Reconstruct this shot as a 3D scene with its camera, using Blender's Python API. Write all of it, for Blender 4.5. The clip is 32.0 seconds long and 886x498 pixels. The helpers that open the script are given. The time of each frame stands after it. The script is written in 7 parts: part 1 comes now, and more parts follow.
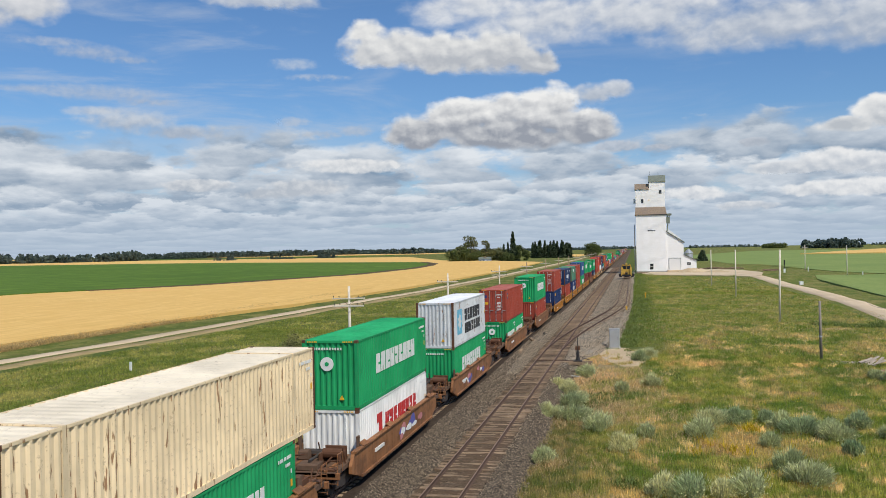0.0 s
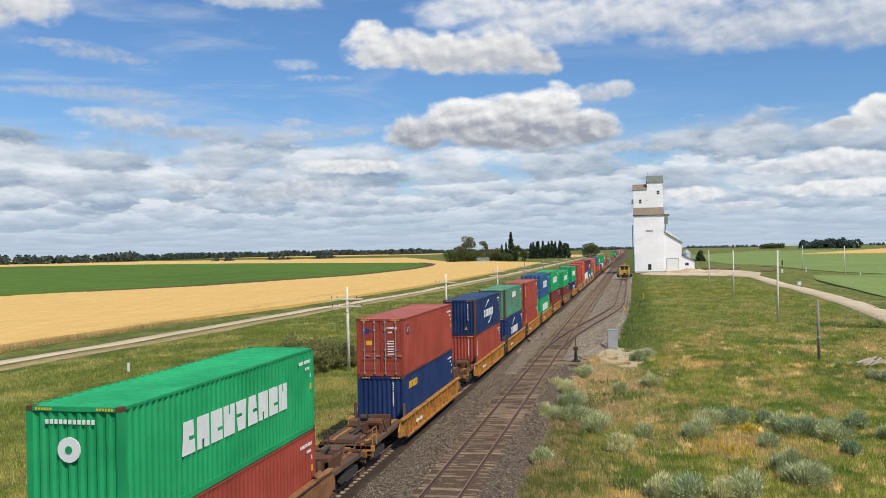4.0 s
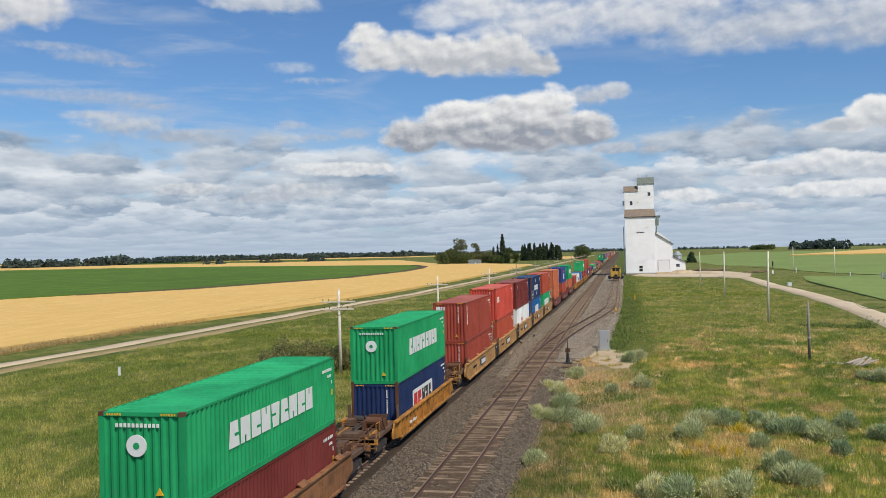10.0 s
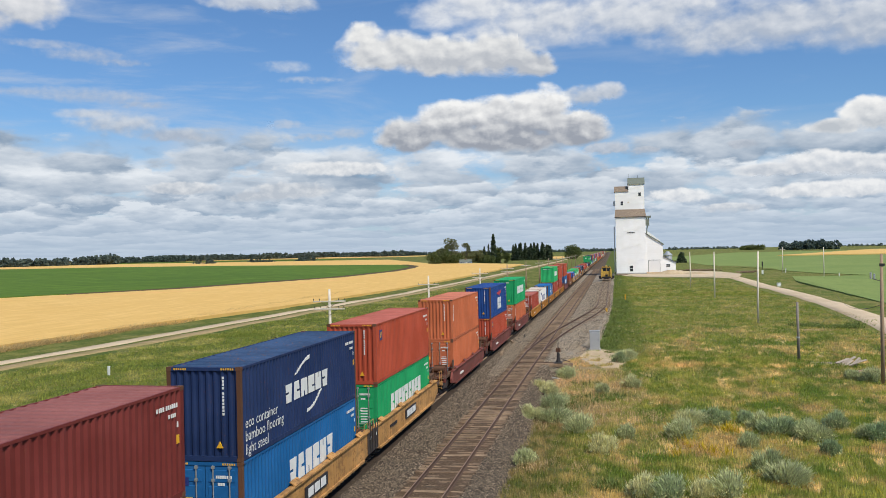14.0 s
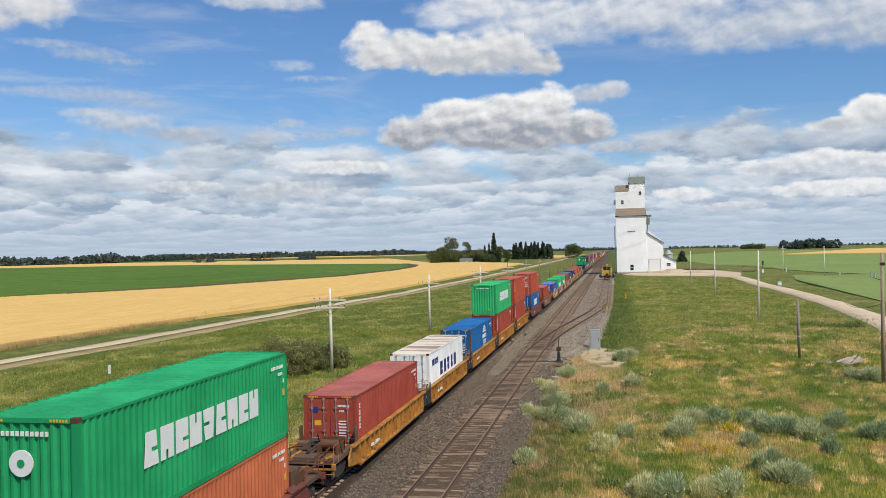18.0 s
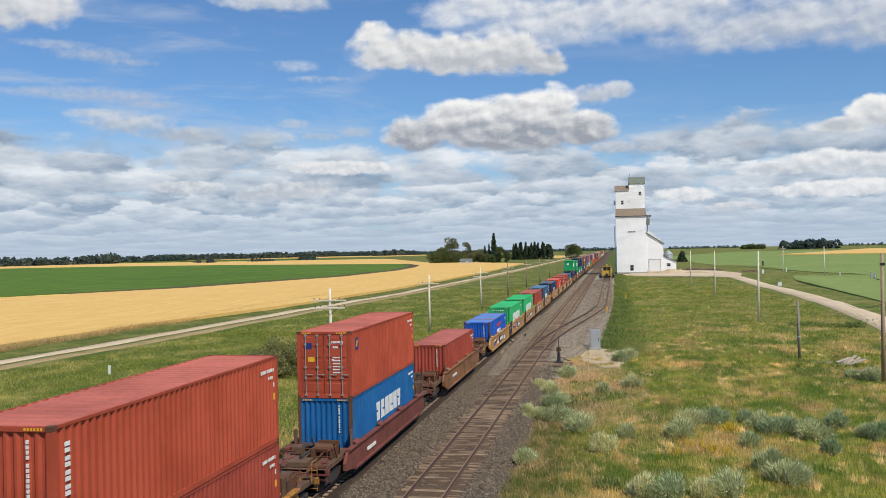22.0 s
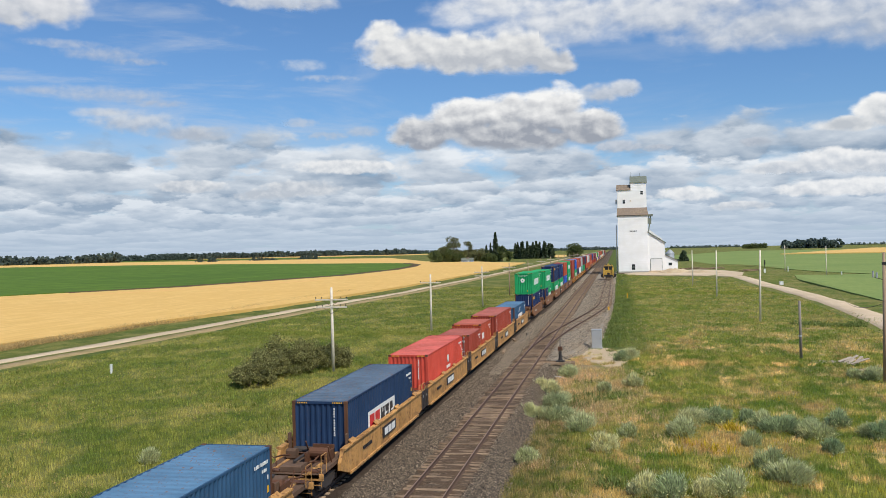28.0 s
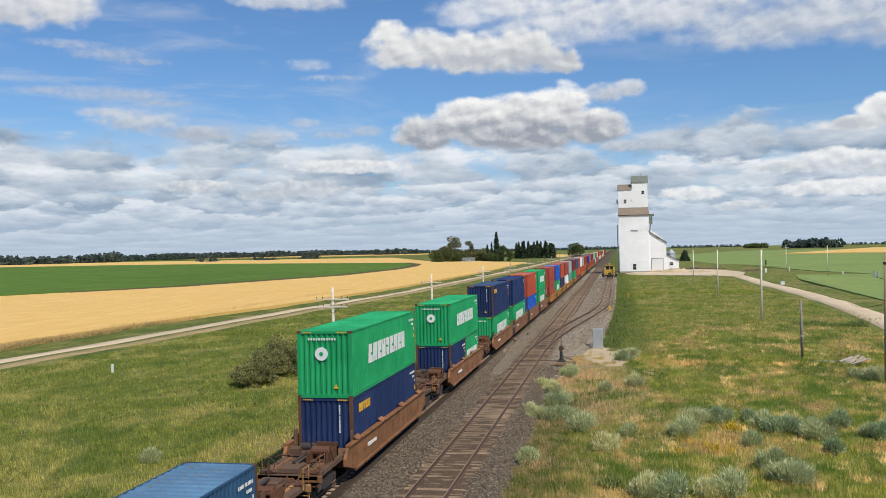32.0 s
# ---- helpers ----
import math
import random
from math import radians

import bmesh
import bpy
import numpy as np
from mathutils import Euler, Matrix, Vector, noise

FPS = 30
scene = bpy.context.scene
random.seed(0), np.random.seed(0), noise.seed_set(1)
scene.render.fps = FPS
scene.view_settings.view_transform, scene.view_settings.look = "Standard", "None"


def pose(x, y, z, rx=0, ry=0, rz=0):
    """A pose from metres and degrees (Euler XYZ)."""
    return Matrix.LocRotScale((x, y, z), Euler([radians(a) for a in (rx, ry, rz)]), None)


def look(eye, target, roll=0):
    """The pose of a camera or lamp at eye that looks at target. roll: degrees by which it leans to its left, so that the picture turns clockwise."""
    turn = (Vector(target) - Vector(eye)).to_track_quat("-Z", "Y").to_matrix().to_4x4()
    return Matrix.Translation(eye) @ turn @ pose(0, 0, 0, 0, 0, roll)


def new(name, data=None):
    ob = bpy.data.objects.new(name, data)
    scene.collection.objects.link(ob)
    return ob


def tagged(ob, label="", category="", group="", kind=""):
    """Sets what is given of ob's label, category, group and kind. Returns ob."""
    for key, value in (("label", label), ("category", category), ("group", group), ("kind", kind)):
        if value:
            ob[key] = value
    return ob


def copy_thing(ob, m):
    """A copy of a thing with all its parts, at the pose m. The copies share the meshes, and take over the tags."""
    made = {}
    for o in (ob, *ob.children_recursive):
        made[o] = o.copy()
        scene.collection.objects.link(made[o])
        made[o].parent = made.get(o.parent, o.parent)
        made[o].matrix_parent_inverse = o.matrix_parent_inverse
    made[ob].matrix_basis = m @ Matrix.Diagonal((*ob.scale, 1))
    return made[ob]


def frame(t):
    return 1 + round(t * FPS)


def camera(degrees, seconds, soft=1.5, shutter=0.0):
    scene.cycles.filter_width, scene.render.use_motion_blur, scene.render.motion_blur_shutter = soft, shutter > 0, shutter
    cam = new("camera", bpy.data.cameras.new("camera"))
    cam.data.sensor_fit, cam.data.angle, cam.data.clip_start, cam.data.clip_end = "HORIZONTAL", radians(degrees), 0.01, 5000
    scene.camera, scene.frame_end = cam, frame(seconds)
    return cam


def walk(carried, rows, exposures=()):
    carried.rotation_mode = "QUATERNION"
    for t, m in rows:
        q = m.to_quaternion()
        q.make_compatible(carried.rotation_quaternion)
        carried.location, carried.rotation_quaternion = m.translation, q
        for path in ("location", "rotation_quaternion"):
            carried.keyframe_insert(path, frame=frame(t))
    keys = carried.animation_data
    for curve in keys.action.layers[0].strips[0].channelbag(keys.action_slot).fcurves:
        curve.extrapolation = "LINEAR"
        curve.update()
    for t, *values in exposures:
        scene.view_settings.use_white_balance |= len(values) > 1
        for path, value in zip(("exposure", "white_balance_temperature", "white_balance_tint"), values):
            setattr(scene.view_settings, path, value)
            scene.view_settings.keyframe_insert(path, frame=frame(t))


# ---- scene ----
EYE = (0.0, 0.0, 9.5)
TURNS = [
    (0, 90.05, 1.05, 12.18), (0.5, 90.08, 1.19, 12.13), (1, 90.09, 1.14, 12.06), (1.5, 90.05, 1.15, 12.17), (2, 90.02, 1.05, 12.23),
    (2.5, 90.08, 1.19, 12.20), (3, 90.07, 1.12, 12.18), (3.5, 90.07, 1.10, 12.18), (5.5, 90.14, 1.09, 11.23), (6, 90.10, 1.11, 11.11),
    (6.5, 90.06, 1.14, 11.22), (7, 90.05, 1.13, 11.20), (7.5, 90.09, 1.14, 11.29), (8, 90.13, 1.16, 11.25), (8.5, 90.14, 1.15, 11.17),
    (9, 90.21, 1.26, 11.24), (9.5, 90.21, 1.29, 11.41), (10, 90.22, 1.29, 11.51), (10.5, 90.25, 1.37, 11.46), (11, 90.27, 1.33, 11.33),
    (11.5, 90.24, 1.36, 11.35), (12, 90.23, 1.33, 11.41), (12.5, 90.22, 1.33, 11.37), (13, 90.22, 1.34, 11.21), (13.5, 90.24, 1.24, 10.99),
    (14, 90.19, 1.19, 10.92), (14.5, 90.23, 1.14, 10.59), (16.5, 90.19, 1.19, 10.70), (17, 90.15, 1.16, 10.81), (17.5, 90.14, 1.22, 10.86),
    (18, 90.12, 1.18, 10.95), (18.5, 90.15, 1.23, 11.02), (19, 90.15, 1.16, 10.95), (19.5, 90.17, 1.17, 10.87), (20, 90.15, 1.17, 10.97),
    (20.5, 90.16, 1.16, 10.97), (21, 90.21, 1.18, 10.90), (21.5, 90.15, 1.20, 10.91), (22, 90.14, 1.19, 10.95), (22.5, 90.14, 1.22, 11.03),
    (23, 90.13, 1.21, 10.98), (23.5, 90.11, 1.17, 10.96), (24, 90.11, 1.15, 11.01), (24.5, 90.14, 1.21, 11.02), (25, 90.15, 1.21, 11.02),
    (25.5, 90.15, 1.17, 11.07), (27.5, 90.11, 1.18, 11.08), (28, 90.09, 1.17, 11.05), (28.5, 90.10, 1.21, 11.13), (29, 90.10, 1.22, 11.20),
    (29.5, 90.16, 1.17, 11.14), (30, 90.15, 1.15, 11.15), (30.5, 90.10, 1.19, 11.18), (31, 90.09, 1.19, 11.23), (31.5, 90.09, 1.20, 11.17),
    (32, 90.07, 1.16, 11.12),
]
cam = camera(53.4, 32.0, soft=0.6)
walk(cam, [(t, pose(*EYE, a, b, c)) for t, a, b, c in TURNS], exposures=[(0.0, -0.12), (2.0, -0.09), (3.0, 0.0), (6.0, 0.0), (8.0, -0.05), (9.3, -0.12), (11.0, -0.12), (13.0, -0.04), (17.0, -0.03), (19.0, -0.03), (20.0, 0.04), (21.0, 0.0), (22.0, -0.04), (24.0, -0.01), (32.0, -0.02)])

# ---- light ----
SUN_AZ, SUN_EL = radians(135.0), radians(52.0)      # azimuth from +y towards +x
world = bpy.data.worlds.new("sky")
scene.world = world
world.use_nodes = True


class Net:
    """Small helper to wire shader nodes."""

    def __init__(self, tree):
        self.t = tree
        tree.nodes.clear()

    def add(self, kind, inputs={}):
        n = self.t.nodes.new(kind)
        for name, val in inputs.items():
            self.put(n.inputs[name], val)
        return n

    def put(self, sock, val):
        if isinstance(val, bpy.types.NodeSocket):
            self.t.links.new(val, sock)
        else:
            sock.default_value = val

    def math(self, op, a, b=0.0, c=0.0, clamp=False):
        n = self.t.nodes.new("ShaderNodeMath")
        n.operation, n.use_clamp = op, clamp
        for s, v in zip(n.inputs, (a, b, c)):
            self.put(s, v)
        return n.outputs[0]

    def ramp(self, x, lo, hi, a=0.0, b=1.0):
        n = self.t.nodes.new("ShaderNodeMapRange")
        n.interpolation_type = "SMOOTHSTEP"
        for s, v in zip(n.inputs, (x, lo, hi, a, b)):
            self.put(s, v)
        return n.outputs[0]

    def mix(self, f, a, b, blend="MIX"):
        n = self.t.nodes.new("ShaderNodeMix")
        n.data_type, n.blend_type = "RGBA", blend
        self.put(n.inputs[0], f)
        self.put(n.inputs[6], a)
        self.put(n.inputs[7], b)
        return n.outputs[2]

    def noise(self, vec, scale, detail=4.0, rough=0.55, dist=0.0):
        n = self.t.nodes.new("ShaderNodeTexNoise")
        if vec is not None:
            self.put(n.inputs["Vector"], vec)
        n.inputs["Scale"].default_value = scale
        n.inputs["Detail"].default_value = detail
        n.inputs["Roughness"].default_value = rough
        n.inputs["Distortion"].default_value = dist
        return n.outputs[0]

    def vec(self, x, y, z):
        n = self.t.nodes.new("ShaderNodeCombineXYZ")
        for s, v in zip(n.inputs, (x, y, z)):
            self.put(s, v)
        return n.outputs[0]


def col(r, g, b):
    return (r, g, b, 1.0)


def build_world():
    n = Net(world.node_tree)
    sky = n.add("ShaderNodeTexSky")
    sky.sky_type, sky.sun_disc, sky.sun_elevation, sky.sun_rotation = "NISHITA", False, SUN_EL, SUN_AZ
    sky.altitude, sky.air_density, sky.dust_density, sky.ozone_density = 300.0, 1.0, 0.6, 2.2
    tc = n.add("ShaderNodeTexCoord")
    xyz = n.add("ShaderNodeSeparateXYZ", inputs={"Vector": tc.outputs["Generated"]})
    x, y, z = xyz.outputs
    az = n.math("ARCTAN2", x, y)
    up = n.math("MAXIMUM", z, 0.0)
    # cloud deck: rows of flat cumulus, smaller and closer towards the horizon
    lg = n.math("LOGARITHM", n.math("ADD", up, 0.012), 2.718)

    def deck(wide, tall, seed, amount):
        """Rows of cumulus cells with white tops and grey flat bases: cover and brightness."""
        u, v = n.math("MULTIPLY", az, wide), n.math("MULTIPLY", lg, tall)
        p = n.vec(u, v, seed)
        wob = n.add("ShaderNodeTexNoise", inputs={"Vector": p, "Scale": 2.4, "Detail": 5.0, "Roughness": 0.55}).outputs["Color"]
        q = n.add("ShaderNodeVectorMath", inputs={0: wob, 1: (0.5, 0.5, 0.5)})
        q.operation = "SUBTRACT"
        sc = n.add("ShaderNodeVectorMath", inputs={0: q.outputs[0], 1: (1.5, 1.0, 0.0)})
        sc.operation = "MULTIPLY"
        pw = n.add("ShaderNodeVectorMath", inputs={0: p, 1: sc.outputs[0]})
        cell = n.add("ShaderNodeTexVoronoi", inputs={"Vector": pw.outputs[0], "Scale": 1.0, "Randomness": 1.0})
        cell.voronoi_dimensions, cell.feature = "2D", "SMOOTH_F1"
        cell.inputs["Smoothness"].default_value = 0.55
        off = n.add("ShaderNodeVectorMath", inputs={0: pw.outputs[0], 1: cell.outputs["Position"]})
        off.operation = "SUBTRACT"
        dv = n.add("ShaderNodeSeparateXYZ", inputs={"Vector": off.outputs[0]}).outputs[1]
        rnd = n.add("ShaderNodeSeparateXYZ", inputs={"Vector": cell.outputs["Color"]}).outputs[0]
        cover = n.noise(p, 0.55, 4.0, 0.5, 0.2)
        a = n.math("ADD", n.math("MULTIPLY_ADD", cell.outputs["Distance"], -0.55, 0.62), n.math("MULTIPLY_ADD", cover, 0.9, -0.45))
        mask = n.ramp(n.math("ADD", a, amount), 0.20, 0.46)
        tone = n.noise(p, 1.3, 5.0, 0.55, 0.2)
        lit = n.math("ADD", n.math("MULTIPLY_ADD", dv, 0.75, n.math("MULTIPLY", rnd, 0.35)), n.math("MULTIPLY_ADD", tone, 1.5, -0.44), clamp=True)
        return mask, lit

    m1, l1 = deck(24.0, 4.6, 3.0, n.ramp(up, 0.07, 0.125, 0.12, -0.60))
    m2, l2 = deck(12.0, 3.6, 8.4, n.math("ADD", n.ramp(up, 0.105, 0.165, 0.06, -0.50), n.ramp(az, -0.5, 0.1, 0.02, -0.04)))
    m = n.math("MAXIMUM", m1, m2)
    lit = n.mix(n.ramp(up, 0.05, 0.09), l1, l2)
    lit = n.mix(n.ramp(up, 0.0, 0.07, 0.62, 0.0), lit, col(0.48, 0.48, 0.48))
    grey = n.mix(lit, col(0.255, 0.350, 0.475), col(0.81, 0.855, 0.905))
    # a grey-white veil behind the cells
    veil = n.math("MULTIPLY", n.ramp(n.noise(n.vec(n.math("MULTIPLY", az, 3.0), n.math("MULTIPLY", lg, 2.4), 2.0), 1.0, 5.0, 0.55), 0.30, 0.60), n.ramp(up, 0.09, 0.15, 0.62, 0.0))
    # thin wisps higher up
    w = n.noise(n.vec(n.math("MULTIPLY", az, 5.0), n.math("MULTIPLY", up, 26.0), 9.0), 1.0, 7.0, 0.6, 0.6)
    wisp = n.math("MULTIPLY", n.ramp(w, 0.46, 0.76), 0.62)
    wisp = n.math("MULTIPLY", wisp, n.ramp(az, -0.45, -0.05, 1.0, 0.35))
    haze = n.ramp(up, 0.0, 0.085, 0.60, 0.0)
    blue = n.mix(1.0, sky.outputs[0], col(0.067, 0.092, 0.118), "MULTIPLY")
    c = n.mix(wisp, blue, col(0.56, 0.62, 0.72))
    c = n.mix(veil, c, col(0.52, 0.60, 0.70))
    c = n.mix(m, c, grey)
    c = n.mix(haze, c, col(0.45, 0.565, 0.71))
    bg = n.add("ShaderNodeBackground", inputs={"Color": c, "Strength": 1.0})
    out = n.add("ShaderNodeOutputWorld")
    n.put(out.inputs[0], bg.outputs[0])


build_world()
sun = new("sun", bpy.data.lights.new("sun", "SUN"))
sun.data.energy, sun.data.angle, sun.data.color = 4.2, radians(0.6), (1.0, 0.945, 0.85)
to_sun = Vector((math.sin(SUN_AZ) * math.cos(SUN_EL), math.cos(SUN_AZ) * math.cos(SUN_EL), math.sin(SUN_EL)))
sun.matrix_world = look(to_sun * 200.0, (0, 0, 0))


# ---- mesh tools ----
class Geo:
    """Collects vertices and faces of one mesh."""

    def __init__(self):
        self.v, self.f = [], []

    def add(self, verts, faces):
        k = len(self.v)
        self.v += [tuple(p) for p in verts]
        self.f += [tuple(i + k for i in q) for q in faces]
        return self

    def box(self, x0, x1, y0, y1, z0, z1, c=0.0):
        """A box, its long edges chamfered by c."""
        if c <= 0:
            return self.add([(x0, y0, z0), (x1, y0, z0), (x1, y1, z0), (x0, y1, z0), (x0, y0, z1), (x1, y0, z1), (x1, y1, z1), (x0, y1, z1)],
                            [(3, 2, 1, 0), (4, 5, 6, 7), (0, 1, 5, 4), (1, 2, 6, 5), (2, 3, 7, 6), (3, 0, 4, 7)])
        d = (x1 - x0, y1 - y0, z1 - z0)
        k = d.index(max(d))
        lo, hi = [x0, y0, z0], [x1, y1, z1]
        i, j = [q for q in range(3) if q != k]
        prof = [(lo[i] + c, lo[j]), (hi[i] - c, lo[j]), (hi[i], lo[j] + c), (hi[i], hi[j] - c), (hi[i] - c, hi[j]), (lo[i] + c, hi[j]), (lo[i], hi[j] - c), (lo[i], lo[j] + c)]
        vs = []
        for e in (lo[k], hi[k]):
            for a, b in prof:
                q = [0, 0, 0]
                q[i], q[j], q[k] = a, b, e
                vs.append(q)
        fs = [tuple(range(7, -1, -1)), tuple(range(8, 16))] + [(n, (n + 1) % 8, (n + 1) % 8 + 8, n + 8) for n in range(8)]
        if k == 1:
            fs = [tuple(reversed(q)) for q in fs]
        return self.add(vs, fs)

    def prism(self, poly, axis, a, b):
        """A polygon (two coordinates each) pulled along an axis from a to b."""
        n = len(poly)
        vs = []
        for e in (a, b):
            for p, q in poly:
                vs.append({"x": (e, p, q), "y": (p, e, q), "z": (p, q, e)}[axis])
        return self.add(vs, [tuple(range(n - 1, -1, -1)), tuple(range(n, 2 * n))] + [(i, (i + 1) % n, (i + 1) % n + n, i + n) for i in range(n)])

    def tube(self, pts, radii, n=8):
        """A tube through points."""
        pts = [Vector(p) for p in pts]
        if isinstance(radii, (int, float)):
            radii = [radii] * len(pts)
        k = len(self.v)
        for i, p in enumerate(pts):
            d = (pts[min(i + 1, len(pts) - 1)] - pts[max(i - 1, 0)]).normalized()
            s = d.cross(Vector((0, 0, 1)) if abs(d.z) < 0.9 else Vector((1, 0, 0))).normalized()
            u = s.cross(d)
            for j in range(n):
                an = 2 * math.pi * j / n
                self.v.append(tuple(p + (s * math.cos(an) + u * math.sin(an)) * radii[i]))
        for i in range(len(pts) - 1):
            for j in range(n):
                self.f.append((k + i * n + j, k + i * n + (j + 1) % n, k + (i + 1) * n + (j + 1) % n, k + (i + 1) * n + j))
        self.f.append(tuple(k + j for j in range(n - 1, -1, -1)))
        self.f.append(tuple(k + (len(pts) - 1) * n + j for j in range(n)))
        return self

    def disc(self, c, r, axis, thick, n=20):
        """A round plate, its axis along x, y or z."""
        x, y, z = c
        h = thick / 2
        e = {"x": (h, 0, 0), "y": (0, h, 0), "z": (0, 0, h)}[axis]
        return self.tube([(x - e[0], y - e[1], z - e[2]), (x + e[0], y + e[1], z + e[2])], r, n)

    def mesh(self, name, mat=None, smooth=False):
        me = bpy.data.meshes.new(name)
        me.from_pydata(self.v, [], self.f)
        bm = bmesh.new()
        bm.from_mesh(me)
        if len(bm.faces) < 60000:
            bmesh.ops.recalc_face_normals(bm, faces=bm.faces)
        bm.to_mesh(me)
        bm.free()
        if mat:
            me.materials.append(mat)
        if smooth:
            me.polygons.foreach_set("use_smooth", [True] * len(me.polygons))
        return me


def part(name, geo, mat, parent, label="", smooth=False):
    me = geo if isinstance(geo, bpy.types.Mesh) else geo.mesh(name, mat, smooth)
    ob = new(name, me)
    ob.parent = parent
    return tagged(ob, label)


def thing(name, label, category, group="", kind="", at=(0, 0, 0)):
    ob = new(name)
    ob.empty_display_size = 0.3
    ob.location = at
    return tagged(ob, label, category, group, kind)


def solid(name, geo, mat, label, category, group="", kind="", smooth=False):
    return tagged(new(name, geo if isinstance(geo, bpy.types.Mesh) else geo.mesh(name, mat, smooth)), label, category, group, kind)


def smooth_step(x):
    x = min(max(x, 0.0), 1.0)
    return x * x * (3 - 2 * x)


def gz(x, y):
    """Height of the ground. Rail tops are at z = 0; a low rise carries the elevator yard."""
    rise = smooth_step((y - 235) / 50) * smooth_step((x + 3) / 4) * (1 - smooth_step((x - 45) / 30)) * (1 - smooth_step((y - 420) / 80))
    return -0.8 + rise


# ---- materials ----
def make(name, rough=0.8, metal=0.0, spec=0.5):
    m = bpy.data.materials.new(name)
    m.use_nodes = True
    n = Net(m.node_tree)
    bsdf = n.add("ShaderNodeBsdfPrincipled", inputs={"Roughness": rough, "Metallic": metal, "Specular IOR Level": spec})
    out = n.add("ShaderNodeOutputMaterial")
    n.put(out.inputs[0], bsdf.outputs[0])
    tc = n.add("ShaderNodeTexCoord")
    return m, n, bsdf, tc


def bump(n, bsdf, height, strength, dist):
    b = n.add("ShaderNodeBump", inputs={"Height": height, "Strength": strength, "Distance": dist})
    n.put(bsdf.inputs["Normal"], b.outputs[0])


def paint(name, base, rust=0.35, rough=0.55, fade=0.12, grime=0.0):
    """Weathered paint on steel: faded patches, streaks of dirt and rust specks."""
    m, n, bsdf, tc = make(name, rough, 0.0, 0.18)
    o = tc.outputs["Object"]
    rnd = n.add("ShaderNodeObjectInfo").outputs["Random"]
    sh = n.add("ShaderNodeVectorMath", inputs={0: o, 1: n.vec(n.math("MULTIPLY", rnd, 40.0), 0.0, 0.0)}).outputs[0]
    streak = n.add("ShaderNodeMapping", inputs={"Vector": sh, "Scale": (6.0, 6.0, 0.5)}).outputs[0]
    s1 = n.noise(streak, 1.0, 5.0, 0.6)
    big = n.noise(sh, 0.45, 4.0, 0.6)
    fine = n.noise(sh, 9.0, 6.0, 0.65)
    light = tuple(min(1, c * (1 + fade) + 0.006) for c in base)
    dark = tuple(c * 0.86 for c in base)
    c = n.mix(n.ramp(big, 0.3, 0.7), col(*dark), col(*light))
    c = n.mix(n.math("MULTIPLY", n.ramp(s1, 0.55, 0.8), 0.35), c, col(*(0.5 * q + 0.03 for q in base)))
    spots = n.ramp(n.math("MULTIPLY", fine, n.math("ADD", s1, 0.45)), 0.60 - 0.10 * rust, 0.75 - 0.10 * rust)
    c = n.mix(n.math("MULTIPLY", spots, min(rust, 0.35) if not grime else rust), c, col(0.15, 0.06, 0.03))
    if rust > 0.5 and not grime:
        drip = n.noise(n.add("ShaderNodeMapping", inputs={"Vector": sh, "Location": (5.0, 3.0, 1.0), "Scale": (7.5, 7.5, 1.0)}).outputs[0], 1.0, 3.0, 0.55)
        where = n.noise(sh, 0.6, 3.0, 0.5)
        k = n.ramp(n.math("MULTIPLY_ADD", where, 0.25, drip), 0.755, 0.80)
        c = n.mix(n.math("MULTIPLY", k, 0.85), c, col(0.22, 0.095, 0.035))
    if grime:
        gr = n.noise(n.add("ShaderNodeMapping", inputs={"Vector": sh, "Scale": (1.0, 0.7, 1.4)}).outputs[0], 1.5, 6.0, 0.65)
        c = n.mix(n.math("MULTIPLY", n.ramp(gr, 0.44, 0.66), grime), c, col(0.095, 0.05, 0.03))
    n.put(bsdf.inputs["Base Color"], c)
    n.put(bsdf.inputs["Roughness"], n.ramp(s1, 0.2, 0.8, rough - 0.1, rough + 0.2))
    bump(n, bsdf, fine, 0.15, 0.01)
    return m


def ground_mat(name, c1, c2, c3, scale, relief=0.25, rough=0.95, stretch=(1, 1, 1), big=0.03, c4=None):
    """Two tones at a fine and a coarse size, with relief."""
    m, n, bsdf, tc = make(name, rough, 0.0, 0.2)
    o = tc.outputs["Object"]
    mp = n.add("ShaderNodeMapping", inputs={"Vector": o, "Scale": stretch}).outputs[0]
    f = n.noise(mp, scale, 8.0, 0.7)
    g = n.noise(o, big, 5.0, 0.6, 0.4)
    h = n.noise(o, big * 7, 5.0, 0.6)
    c = n.mix(n.ramp(f, 0.3, 0.7), col(*c1), col(*c2))
    c = n.mix(n.math("MULTIPLY", n.ramp(n.math("MULTIPLY_ADD", h, 0.5, n.math("MULTIPLY", g, 0.6)), 0.45, 0.68), 0.85), c, col(*c3))
    if c4:
        k = n.noise(n.add("ShaderNodeMapping", inputs={"Vector": o, "Location": (37.0, 11.0, 0.0), "Scale": (1.0, 0.6, 1.0)}).outputs[0], 0.09, 6.0, 0.62, 0.5)
        c = n.mix(n.math("MULTIPLY", n.ramp(k, 0.52, 0.70), 0.55), c, col(*c4))
    n.put(bsdf.inputs["Base Color"], c)
    bump(n, bsdf, f, 0.6, relief)
    return m


